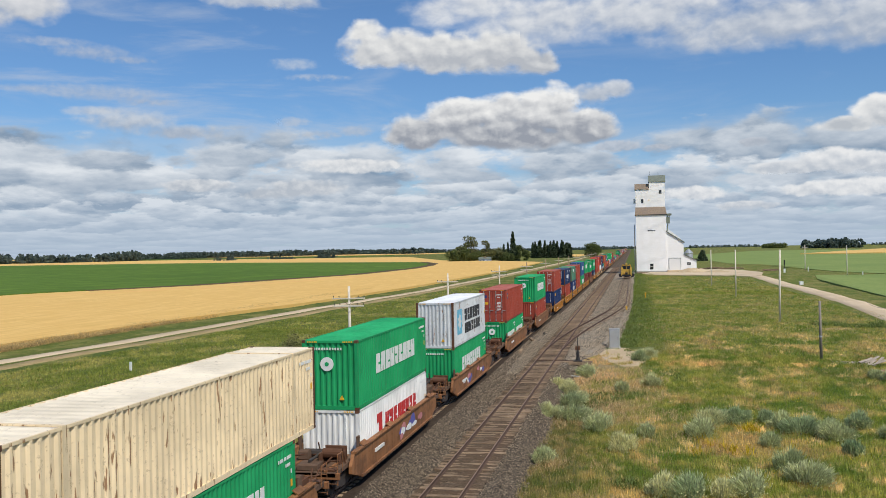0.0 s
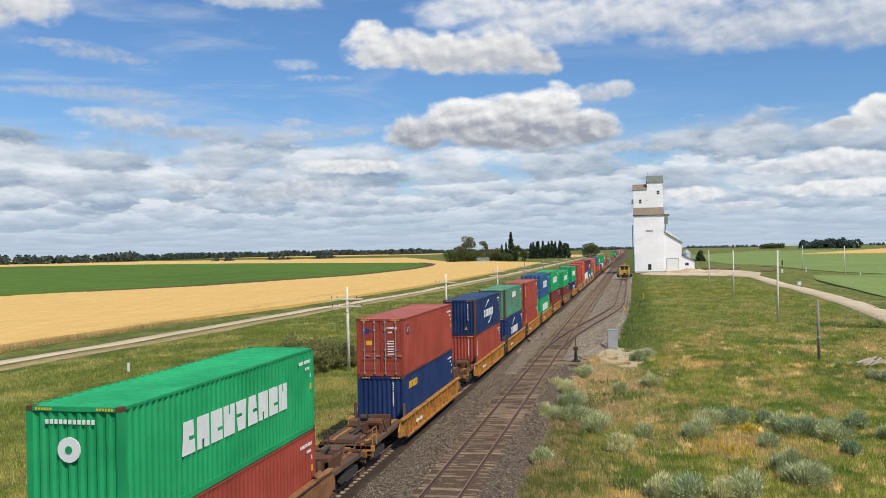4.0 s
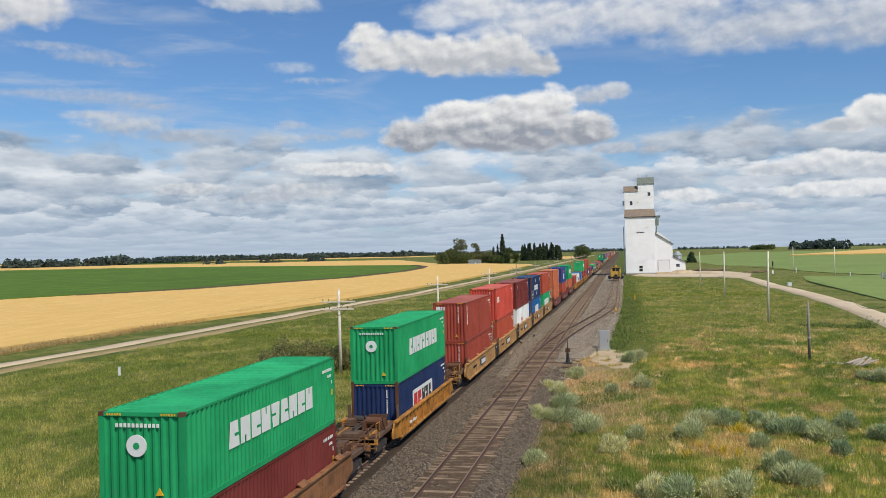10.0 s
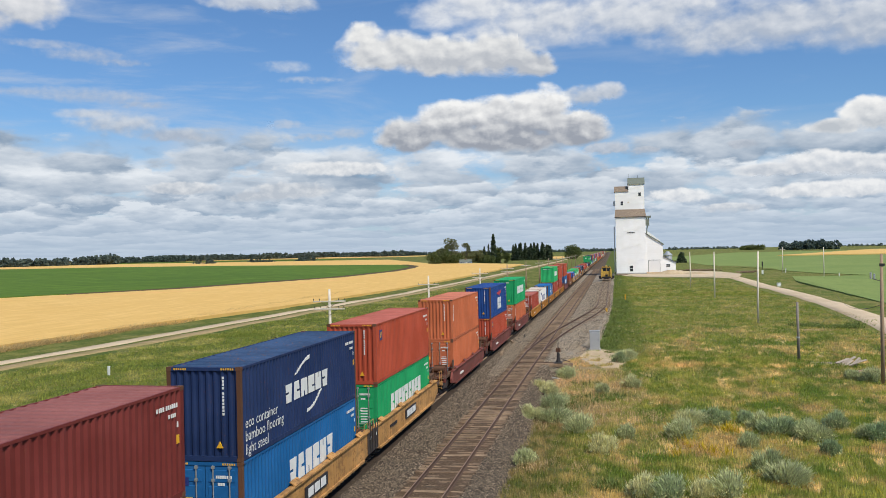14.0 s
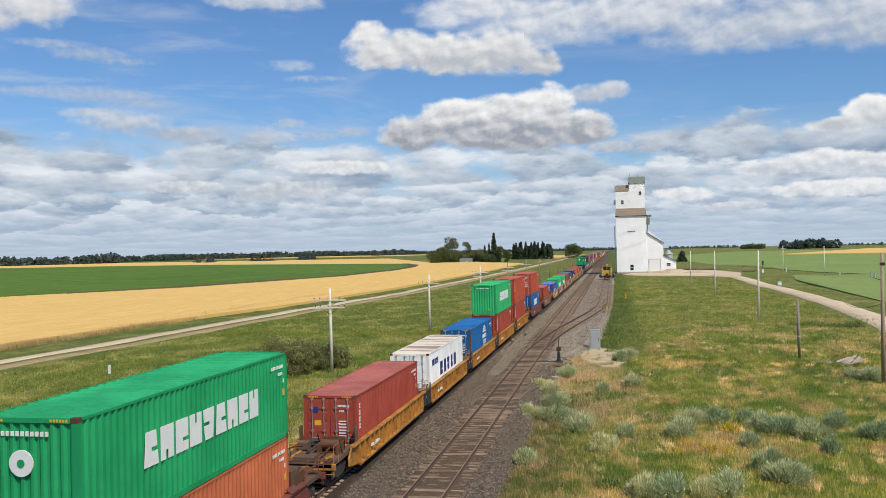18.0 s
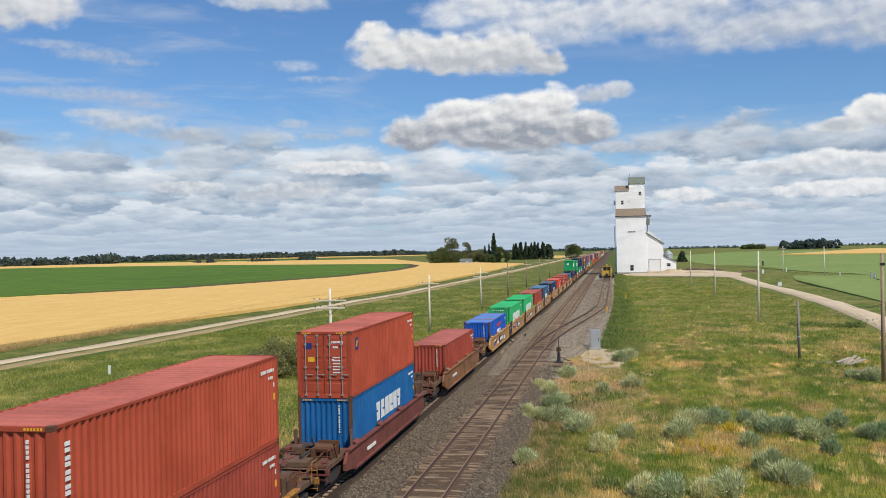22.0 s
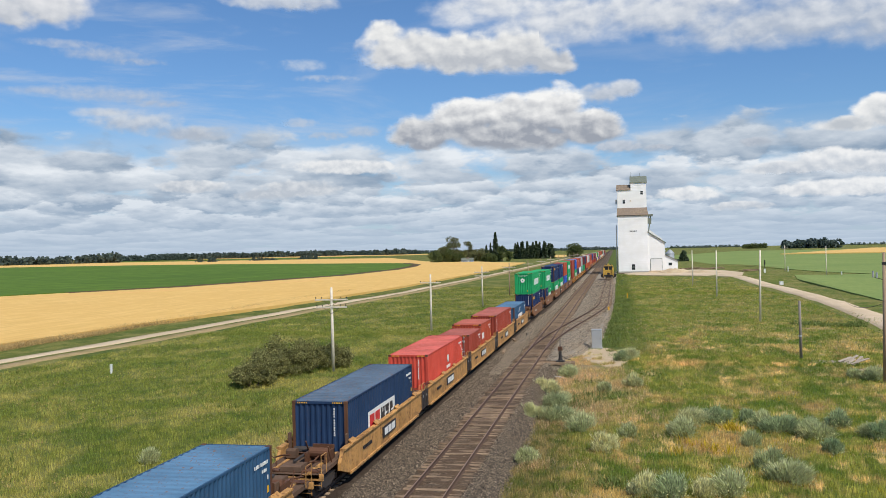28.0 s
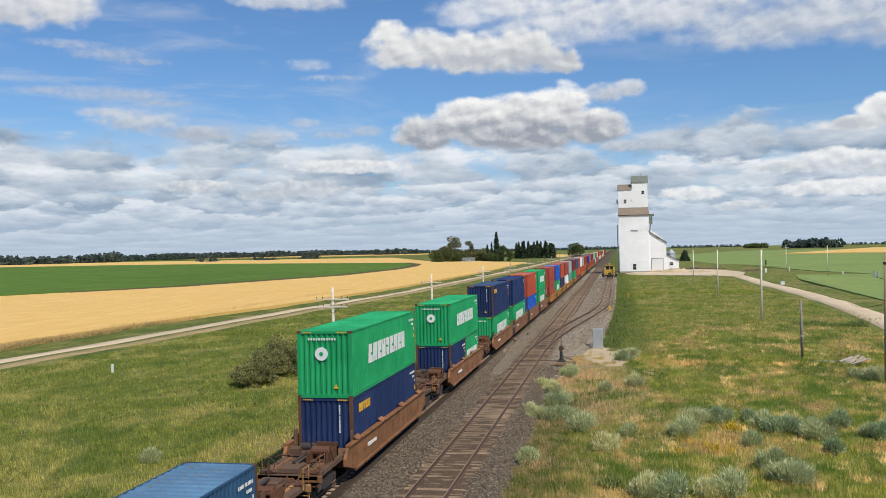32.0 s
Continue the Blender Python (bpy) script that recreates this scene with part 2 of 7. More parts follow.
def plain(name, base, rough=0.7, metal=0.0, var=0.25, scale=3.0):
    m, n, bsdf, tc = make(name, rough, metal)
    f = n.noise(tc.outputs["Object"], scale, 6.0, 0.6)
    n.put(bsdf.inputs["Base Color"], n.mix(f, col(*(c * (1 - var) for c in base)), col(*(min(1, c * (1 + var)) for c in base))))
    bump(n, bsdf, f, 0.2, 0.02)
    return m


def leafy(name, base, var=0.35):
    """Leaves: tone varies from leaf clump to leaf clump, light shines through a little."""
    m, n, bsdf, tc = make(name, 0.7, 0.0, 0.25)
    r = n.add("ShaderNodeNewGeometry").outputs["Random Per Island"]
    c = n.mix(r, col(*(q * (1 - var) for q in base)), col(*(min(1, q * (1 + var)) for q in base)))
    n.put(bsdf.inputs["Base Color"], c)
    tl = n.add("ShaderNodeBsdfTranslucent", inputs={"Color": c})
    mx = n.add("ShaderNodeMixShader", inputs={0: 0.45, 1: bsdf.outputs[0], 2: tl.outputs[0]})
    for node in m.node_tree.nodes:
        if node.bl_idname == "ShaderNodeOutputMaterial":
            n.put(node.inputs[0], mx.outputs[0])
    return m


def sod_colour(n, o):
    """Colour of the prairie by place: lush green west of the tracks, dry and patchy east of them."""
    xyz = n.add("ShaderNodeSeparateXYZ", inputs={"Vector": o})
    x, y = xyz.outputs[0], xyz.outputs[1]

    def patchy(scale, shift, detail=6.0, rough=0.62, dist=0.5):
        mp = n.add("ShaderNodeMapping", inputs={"Vector": o, "Location": (shift, shift * 0.7, 0.0), "Scale": (1.0, 0.72, 0.0)}).outputs[0]
        return n.noise(mp, scale, detail, rough, dist)
    fine, mid = patchy(5.5, 3.0, 6.0, 0.75, 0.0), patchy(0.9, 9.0)
    big, brown, dark, straw = patchy(0.16, 17.0), patchy(0.30, 31.0), patchy(0.21, 53.0), patchy(0.55, 71.0)
    dry = n.mix(n.ramp(mid, 0.35, 0.65), col(0.098, 0.128, 0.020), col(0.200, 0.205, 0.042))
    dry = n.mix(n.math("MULTIPLY", n.ramp(n.math("MULTIPLY_ADD", mid, 0.4, n.math("MULTIPLY", big, 0.8)), 0.57, 0.69), 0.75), dry, col(0.350, 0.255, 0.105))
    dry = n.mix(n.math("MULTIPLY", n.ramp(brown, 0.53, 0.63), 0.75), dry, col(0.245, 0.165, 0.070))
    dry = n.mix(n.math("MULTIPLY", n.ramp(dark, 0.50, 0.60), 0.78), dry, col(0.058, 0.105, 0.014))
    dry = n.mix(n.math("MULTIPLY", n.ramp(straw, 0.56, 0.66), 0.85), dry, col(0.48, 0.365, 0.17))
    lush = n.mix(n.ramp(mid, 0.35, 0.65), col(0.086, 0.112, 0.019), col(0.152, 0.166, 0.036))
    lush = n.mix(n.math("MULTIPLY", n.ramp(big, 0.47, 0.60), 0.75), lush, col(0.235, 0.215, 0.065))
    lush = n.mix(n.math("MULTIPLY", n.ramp(dark, 0.51, 0.62), 0.60), lush, col(0.056, 0.095, 0.016))
    margin = n.math("MULTIPLY", n.ramp(n.math("MULTIPLY_ADD", mid, 5.0, x), -0.5, 4.5, 0.80, 0.0), n.math("MULTIPLY", n.ramp(y, 78.0, 90.0, 1.0, 0.0), n.ramp(n.math("MULTIPLY_ADD", big, 14.0, y), 54.0, 66.0)))
    dry = n.mix(n.math("MULTIPLY", margin, n.ramp(brown, 0.38, 0.54)), dry, col(0.345, 0.245, 0.135))
    dry = n.mix(n.ramp(y, 85.0, 135.0, 0.0, 0.45), dry, n.mix(mid, col(0.080, 0.120, 0.018), col(0.150, 0.175, 0.034)))
    bank = n.math("MULTIPLY", n.ramp(n.math("MULTIPLY_ADD", mid, -5.0, x), -0.5, 2.0, 0.85, 0.0), n.ramp(n.math("MULTIPLY_ADD", mid, 20.0, y), 92.0, 102.0))
    dry = n.mix(bank, dry, n.mix(mid, col(0.052, 0.085, 0.014), col(0.115, 0.140, 0.030)))
    edge = n.math("MULTIPLY", n.ramp(n.math("MULTIPLY_ADD", straw, -6.0, x), -7.0, -3.0, 0.85, 0.0), n.ramp(n.math("MULTIPLY_ADD", big, -12.0, y), 50.0, 58.0, 1.0, 0.0))
    dry = n.mix(edge, dry, n.mix(n.ramp(mid, 0.40, 0.62), col(0.062, 0.078, 0.019), col(0.165, 0.130, 0.056)))
    lush = n.mix(n.math("MULTIPLY", n.ramp(n.math("MULTIPLY_ADD", mid, -4.0, x), -24.0, -20.0, 0.0, 0.6), n.ramp(straw, 0.40, 0.55)), lush, col(0.27, 0.215, 0.09))
    return n.mix(n.ramp(x, -17.5, -14.0), lush, dry), fine, mid


def grass_mat():
    """Prairie sod under the blades, coloured well darker than them as sod in their shade."""
    m, n, bsdf, tc = make("shaded prairie sod", 0.95, 0.0, 0.15)
    c, fine, mid = sod_colour(n, tc.outputs["Object"])
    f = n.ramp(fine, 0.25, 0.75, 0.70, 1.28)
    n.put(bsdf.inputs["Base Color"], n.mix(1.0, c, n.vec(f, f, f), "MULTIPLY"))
    bump(n, bsdf, n.math("MULTIPLY_ADD", mid, 1.5, fine), 0.6, 0.14)
    return m


def sward_mat():
    """Grass blades in the colours of the sod they stand on, each lightened to offset their own shade."""
    m, n, bsdf, tc = make("lightened prairie grass blades", 0.7, 0.0, 0.25)
    c, fine, mid = sod_colour(n, tc.outputs["Object"])
    r = n.add("ShaderNodeNewGeometry").outputs["Random Per Island"]
    # 1.75 to 3.15 times the sod colour, against self-shadowing of the blades
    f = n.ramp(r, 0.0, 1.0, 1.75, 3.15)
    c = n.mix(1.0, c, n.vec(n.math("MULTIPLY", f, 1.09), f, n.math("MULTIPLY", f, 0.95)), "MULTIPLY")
    n.put(bsdf.inputs["Base Color"], c)
    tl = n.add("ShaderNodeBsdfTranslucent", inputs={"Color": c})
    mx = n.add("ShaderNodeMixShader", inputs={0: 0.4, 1: bsdf.outputs[0], 2: tl.outputs[0]})
    for node in m.node_tree.nodes:
        if node.bl_idname == "ShaderNodeOutputMaterial":
            n.put(node.inputs[0], mx.outputs[0])
    return m


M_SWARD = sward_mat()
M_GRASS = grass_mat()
M_WHEAT = ground_mat("ripe wheat", (0.64, 0.395, 0.115), (0.78, 0.515, 0.18), (0.68, 0.42, 0.125), 0.8, 0.05, 0.95, (1.0, 0.12, 1.0))
M_SOY = ground_mat("green crop", (0.068, 0.130, 0.010), (0.128, 0.212, 0.020), (0.062, 0.122, 0.009), 0.35, 0.12, 0.9, (0.5, 0.16, 1.0), 0.009, c4=(0.135, 0.215, 0.030))
M_OATS = ground_mat("pale green crop", (0.19, 0.25, 0.065), (0.24, 0.30, 0.085), (0.165, 0.235, 0.06), 1.0, 0.08, 0.9, (1.0, 0.3, 1.0))
M_GRAVEL = ground_mat("gravel road", (0.54, 0.42, 0.28), (0.67, 0.53, 0.36), (0.50, 0.385, 0.25), 9.0, 0.02)
def ballast_mat():
    """Crushed stone; dark brown in an uneven strip along the main track."""
    m = ground_mat("ballast", (0.024, 0.018, 0.012), (0.190, 0.148, 0.105), (0.095, 0.066, 0.042), 7.0, 0.10, 0.9)
    t = m.node_tree
    bsdf = [q for q in t.nodes if q.bl_idname == "ShaderNodeBsdfPrincipled"][0]
    tc = [q for q in t.nodes if q.bl_idname == "ShaderNodeTexCoord"][0]
    old = bsdf.inputs["Base Color"].links[0].from_socket
    add = lambda kind: t.nodes.new(kind)
    xyz, wob, sum_, ramp, mixer = add("ShaderNodeSeparateXYZ"), add("ShaderNodeTexNoise"), add("ShaderNodeMath"), add("ShaderNodeMapRange"), add("ShaderNodeMix")
    t.links.new(tc.outputs["Object"], xyz.inputs[0])
    t.links.new(tc.outputs["Object"], wob.inputs["Vector"])
    wob.inputs["Scale"].default_value, wob.inputs["Detail"].default_value = 1.2, 5.0
    sum_.operation = "MULTIPLY_ADD"
    t.links.new(wob.outputs[0], sum_.inputs[0])
    sum_.inputs[1].default_value = 0.9
    t.links.new(xyz.outputs[0], sum_.inputs[2])
    for k, v in enumerate((-10.75, -10.15, 0.85, 0.0)):
        ramp.inputs[k + 1].default_value = v
    t.links.new(sum_.outputs[0], ramp.inputs[0])
    mixer.data_type = "RGBA"
    t.links.new(ramp.outputs[0], mixer.inputs[0])
    t.links.new(old, mixer.inputs[6])
    mixer.inputs[7].default_value = (0.040, 0.026, 0.017, 1.0)
    t.links.new(mixer.outputs[2], bsdf.inputs["Base Color"])
    return m


M_BALLAST = ballast_mat()
M_CRIB = ground_mat("brown fines", (0.034, 0.024, 0.015), (0.185, 0.130, 0.084), (0.110, 0.068, 0.040), 9.0, 0.08, 0.95, (1, 1, 1), 0.4)
M_SAND = ground_mat("pale sandy soil", (0.40, 0.30, 0.18), (0.68, 0.55, 0.37), (0.44, 0.33, 0.20), 5.0, 0.06, big=0.12)
M_GREYG = ground_mat("light grey gravel", (0.12, 0.102, 0.078), (0.41, 0.35, 0.27), (0.29, 0.225, 0.15), 5.0, 0.10, 0.9, (1, 1, 1), 0.15)
M_RIM = ground_mat("dark bare soil", (0.075, 0.050, 0.028), (0.14, 0.095, 0.052), (0.10, 0.085, 0.035), 1.5, 0.05)
M_DIRT = ground_mat("dry roadside soil", (0.30, 0.215, 0.105), (0.44, 0.32, 0.165), (0.26, 0.215, 0.085), 3.0, 0.04, 0.95, big=0.12)
M_RAIL = plain("rail steel", (0.090, 0.050, 0.031), 0.8, 0.0)
M_SHINE = plain("worn rail head", (0.27, 0.175, 0.125), 0.6, 0.2)
def tie_mat():
    m, n, bsdf, tc = make("weathered tie", 0.9, 0.0, 0.2)
    o = tc.outputs["Object"]
    rnd = n.add("ShaderNodeObjectInfo").outputs["Random"]
    f = n.noise(n.add("ShaderNodeMapping", inputs={"Vector": o, "Scale": (0.7, 6.0, 1.0)}).outputs[0], 4.0, 7.0, 0.65)
    g = n.noise(o, 1.1, 4.0, 0.6)
    c = n.mix(n.ramp(f, 0.3, 0.7), col(0.135, 0.088, 0.055), col(0.37, 0.262, 0.168))
    c = n.mix(n.math("MULTIPLY", n.ramp(rnd, 0.2, 0.9), 0.6), c, col(0.44, 0.315, 0.20))
    c = n.mix(n.math("MULTIPLY", n.ramp(g, 0.45, 0.62), 0.45), c, col(0.10, 0.070, 0.050))
    n.put(bsdf.inputs["Base Color"], c)
    bump(n, bsdf, f, 0.4, 0.02)
    return m


M_TIE = tie_mat()
M_WOOD = plain("grey weathered pole wood", (0.70, 0.62, 0.50), 0.85, 0.0, 0.3, 5.0)
M_GREYW = plain("dark grey post wood", (0.23, 0.20, 0.165), 0.85, 0.0, 0.3, 5.0)
M_BOARDS = plain("grey weathered boards", (0.36, 0.30, 0.23), 0.9, 0.0, 0.45, 2.0)
M_POLE = plain("brown creosoted pole wood", (0.34, 0.235, 0.155), 0.85, 0.0, 0.3, 5.0)
M_DARK = plain("black steel", (0.025, 0.023, 0.022), 0.6, 0.2)

# ---- ground ----
def ground_z(x, y):
    """Height of the ground with its gentle unevenness."""
    w = 0.0 if (-20 < x < -3) else min(1.0, max(0.0, min(abs(x + 20), abs(x + 3)) / 6.0)) if abs(x) < 120 and -30 <= y < 460 else 0.0
    return gz(x, y) + w * 0.14 * noise.noise((x * 0.12, y * 0.09, 0.0))


def build_ground():
    xs = sorted(set([-4800, -3600, -2600, -1800, -1200, -800, -500, -350, -260, -200, -160, -130] + list(range(-110, 90, 2)) + [95, 110, 130, 170, 230, 320, 450, 650, 900, 1300, 1900, 2700, 3600, 4800]))
    ys = sorted(set([-4800, -3000, -1800, -900, -400, -200, -120, -80, -50] + list(range(-30, 130, 2)) + list(range(130, 460, 5)) + [480, 520, 580, 660, 760, 900, 1100, 1400, 1800, 2300, 3000, 3800, 4800]))
    g = Geo()
    for y in ys:
        for x in xs:
            g.v.append((x, y, ground_z(x, y)))
    nx = len(xs)
    g.f = [(j * nx + i, j * nx + i + 1, (j + 1) * nx + i + 1, (j + 1) * nx + i) for j in range(len(ys) - 1) for i in range(nx - 1)]
    return solid("ground", g, M_GRASS, "rough green and straw coloured prairie grass", "ground", kind="structure", smooth=True)


build_ground()


def slab(name, poly, thick, mat, label, category, lift=0.0):
    """A flat area that follows the ground: crop, gravel or soil, with a real edge."""
    bm = bmesh.new()
    f = bm.faces.new([bm.verts.new((x, y, gz(x, y) + thick + lift)) for x, y in poly])
    r = bmesh.ops.extrude_face_region(bm, geom=[f])
    for v in r["geom"]:
        if isinstance(v, bmesh.types.BMVert):
            v.co.z -= thick + 0.25
    bmesh.ops.recalc_face_normals(bm, faces=bm.faces)
    me = bpy.data.meshes.new(name)
    bm.to_mesh(me)
    bm.free()
    me.materials.append(mat)
    return solid(name, me, mat, label, category, kind="structure")


def ragged(poly, amount):
    """The same outline with uneven edges."""
    out = []
    for (xa, ya), (xb, yb) in zip(poly, poly[1:] + poly[:1]):
        for i in range(7):
            x, y = xa + (xb - xa) * i / 7.0, ya + (yb - ya) * i / 7.0
            out.append((x + amount * noise.noise((x * 2.1, y * 2.1, 3.0)), y + 3 * amount * noise.noise((x * 2.1, y * 2.1, 8.0))))
    return out


def strip(name, line, width, mat, label, category, thick=0.05, step=6.0):
    """A road or path along a line of (x, y) points, split into short lengths so that it follows the ground."""
    pts = []
    for (x0, y0), (x1, y1) in zip(line, line[1:]):
        k = max(1, int(math.hypot(x1 - x0, y1 - y0) / step))
        pts += [(x0 + (x1 - x0) * i / k, y0 + (y1 - y0) * i / k) for i in range(k)]
    pts.append(line[-1])
    g = Geo()
    for i, (x, y) in enumerate(pts):
        a, b = pts[max(0, i - 1)], pts[min(len(pts) - 1, i + 1)]
        d = Vector((b[0] - a[0], b[1] - a[1])).normalized()
        wob = 0.25 * noise.noise((x * 0.2, y * 0.2, 4.0))
        for s, dz in ((-0.5, -0.3), (-0.46, thick), (-0.1, thick + 0.03), (0.1, thick + 0.03), (0.46, thick), (0.5, -0.3)):
            q = (x + d.y * s * width + wob, y - d.x * s * width)
            g.v.append((q[0], q[1], ground_z(*q) + dz))
    for i in range(len(pts) - 1):
        for j in range(5):
            g.f.append((i * 6 + j, i * 6 + j + 1, (i + 1) * 6 + j + 1, (i + 1) * 6 + j))
    return solid(name, g, mat, label, category, kind="structure", smooth=True)


strip("road", [(-66, -40), (-63.0, 60), (-59.5, 98), (-57.2, 145), (-52.4, 208), (-49.5, 330), (-48, 480), (-47, 800), (-46, 1500)], 2.7, M_GRAVEL,
      "narrow pale gravel road beside a wheat field", "road")
strip("verge", [(-61.5, -40), (-59.2, 60), (-55.9, 98), (-53.8, 145), (-49.2, 208), (-46.5, 330), (-45.2, 480), (-44, 800)], 2.9, M_DIRT,
      "strip of dry bare soil along the gravel road", "soil", 0.02)
strip("road", [(30, 60), (32.6, 110), (34.5, 130), (36.5, 162), (37.5, 212), (36.5, 262), (33, 292), (26, 306), (12.5, 306), (6, 300)], 4.6, M_GRAVEL,
      "pale gravel farm road that runs to the elevator", "road")
slab("yard", ragged([(4, 292), (12, 284), (22, 279), (33, 270), (37, 275), (41, 300), (38, 330), (31, 345), (24, 340), (20, 316), (13, 317), (6, 317), (3, 306)], 0.5), 0.15, M_GRAVEL, "pale gravel yard before the elevator", "yard")

# crops
slab("wheat_field", [(-74, -60), (-70, 90.6), (-67.5, 126), (-62.5, 161), (-58.5, 232), (-57, 375), (-62, 620), (-118, 730), (-170, 790), (-330, 1280), (-900, 1440), (-2400, 1480), (-2400, -60)], 0.55, M_WHEAT,
     "ripe golden wheat field", "wheat field")
slab("crop_field", [(-900, -60), (-185, -60), (-158.9, 205.8), (-137, 254.5), (-117, 355), (-118.5, 456), (-128, 540), (-142, 610), (-170, 690), (-401, 850), (-551, 900), (-900, 900)], 0.75, M_SOY,
     "dark green crop field with a rounded corner", "crop field")
slab("crop_field", [(44, 100), (45, 160.5), (48.8, 255), (52, 276), (64, 286), (80, 300), (70, 330), (56, 400), (50, 500), (47, 640), (48, 900), (180, 1400), (900, 1400), (900, 60), (60, 60)], 0.16, M_OATS,
     "pale green crop field", "crop field")
slab("wheat_field", [(150, 860), (250, 830), (900, 860), (1500, 1600), (400, 1500)], 0.9, M_WHEAT, "far golden wheat field", "wheat field")
slab("wheat_field", [(-72, 960), (-56, 950), (-60, 1250), (-110, 1300)], 0.6, M_WHEAT, "small golden field beyond the trees", "wheat field")
slab("crop_field", [(-1400, 1600), (-520, 1600), (-480, 1750), (-1500, 1750)], 0.6, M_SOY, "far dark green crop field", "crop field")
slab("wheat_field", [(-2400, 1900), (-500, 2100), (-420, 2600), (-2600, 2900)], 0.6, M_WHEAT, "far golden wheat field", "wheat field")


strip("field_rim", [(-152, 222), (-134.5, 255), (-114.5, 355), (-116, 456), (-125.5, 540), (-139, 612), (-165, 690)], 6.5, M_RIM, "strip of dark bare soil round the crop field", "soil", 0.70)


# ---- railway ----
XT, XS = -12.46, -7.46          # centres of the main track and the second track
GAUGE = 1.507


def siding(y):
    """Centre line of the siding that leaves the second track by a turnout."""
    return XS + 5.40 * smooth_step((y - 80) / 76.0)


def rail_line(fx, y0, y1, step):
    """One rail: foot, web and head, along x = fx(y)."""
    prof = [(-0.07, -0.17), (0.07, -0.17), (0.07, -0.155), (0.014, -0.135), (0.014, -0.045), (0.036, -0.03), (0.036, -0.004), (0.028, 0.0), (-0.028, 0.0), (-0.036, -0.004), (-0.036, -0.03), (-0.014, -0.045), (-0.014, -0.135), (-0.07, -0.155)]
    g, n = Geo(), len(prof)
    ys = np.arange(y0, y1 + step, step)
    for y in ys:
        for px, pz in prof:
            g.v.append((fx(y) + px, y, pz))
    for i in range(len(ys) - 1):
        for j in range(n):
            g.f.append((i * n + j, i * n + (j + 1) % n, (i + 1) * n + (j + 1) % n, (i + 1) * n + j))
    return g


def build_track(name, fx, y0, y1, step, label):
    t = thing(name, label, "railway track")
    for s in (-0.5, 0.5):
        part("rail", rail_line(lambda y, s=s: fx(y) + s * GAUGE, y0, y1, step), M_RAIL, t)
        head = Geo()
        ys = np.arange(y0, y1 + step, step)
        for y in ys:
            x = fx(y) + s * GAUGE
            head.v += [(x - 0.022, y, 0.003), (x + 0.022, y, 0.003)]
        head.f = [(2 * i, 2 * i + 1, 2 * i + 3, 2 * i + 2) for i in range(len(ys) - 1)]
        part("rail_head", head, M_SHINE, t, "worn bright running surface")
    return t


main = build_track("main_track", lambda y: XT, -60, 2600, 20, "main railway track with rusty rails on dark ballast")
second = build_track("side_track", lambda y: XS, -60, 1500, 20, "second track with brown rails and grey weathered ties")
spur = build_track("siding_track", siding, 84, 330, 2.0, "siding that leaves the second track by a turnout")


def ballast_sheet():
    """Ballast bed under both tracks, with sloping shoulders."""
    g = Geo()
    ys = list(range(-60, 140, 4)) + list(range(140, 340, 8)) + [340, 420, 600, 900, 1400, 2600]
    for y in ys:
        prof = [(-16.6, -1.0), (-15.9, -0.78), (-14.6, -0.24), (-13.6, -0.215), (-11.2, -0.215), (-10.0, -0.27), (-8.95, -0.225), (-6.05, -0.225), (-5.7, -0.29), (-4.95, -0.72), (-4.5, -1.05)]
        for k, (px, pz) in enumerate(prof):
            wob = 0.3 * noise.noise((y * 0.13, k, 7.0)) if k == 10 or k < 2 else 0
            g.v.append((px + wob, y, pz + 0.02 * noise.noise((px, y * 0.5, 1.0))))
    n = 11
    g.f = [(i * n + j, i * n + j + 1, (i + 1) * n + j + 1, (i + 1) * n + j) for i in range(len(ys) - 1) for j in range(n - 1)]
    return solid("ballast", g, M_BALLAST, "dark grey crushed stone ballast bed", "ballast", kind="structure", smooth=True)


def siding_bed():
    """Light grey gravel under the siding, from the turnout to the elevator."""
    g = Geo()
    ys = list(range(72, 140, 3)) + list(range(140, 350, 6))
    for y in ys:
        r = float(np.interp(y, [72, 80, 86, 100, 125, 160, 225, 350], [-5.0, -4.6, -3.2, -1.6, -0.9, -0.4, -0.1, 0.4]))
        r += 0.55 * noise.noise((y * 0.17, 3.0, 7.0)) + 0.3 * noise.noise((y * 0.6, 5.0, 7.0))
        dip = -0.6 * (1 - smooth_step((y - 71) / 7.0))
        for x, z in ((-6.1, -0.255), (-5.85, -0.225), (min(-5.6, r - 0.6), -0.23), (max(-5.5, r - 0.9), -0.25), (max(-5.3, r - 0.2), gz(r, y) + 0.12 if r > -5 else -0.5), (r + 0.25, gz(r, y) - 0.25)):
            g.v.append((x, y, z + dip))
    g.f = [(i * 6 + j, i * 6 + j + 1, (i + 1) * 6 + j + 1, (i + 1) * 6 + j) for i in range(len(ys) - 1) for j in range(5)]
    return solid("siding_bed", g, M_GREYG, "light grey gravel bed of the siding", "gravel", kind="structure", smooth=True)


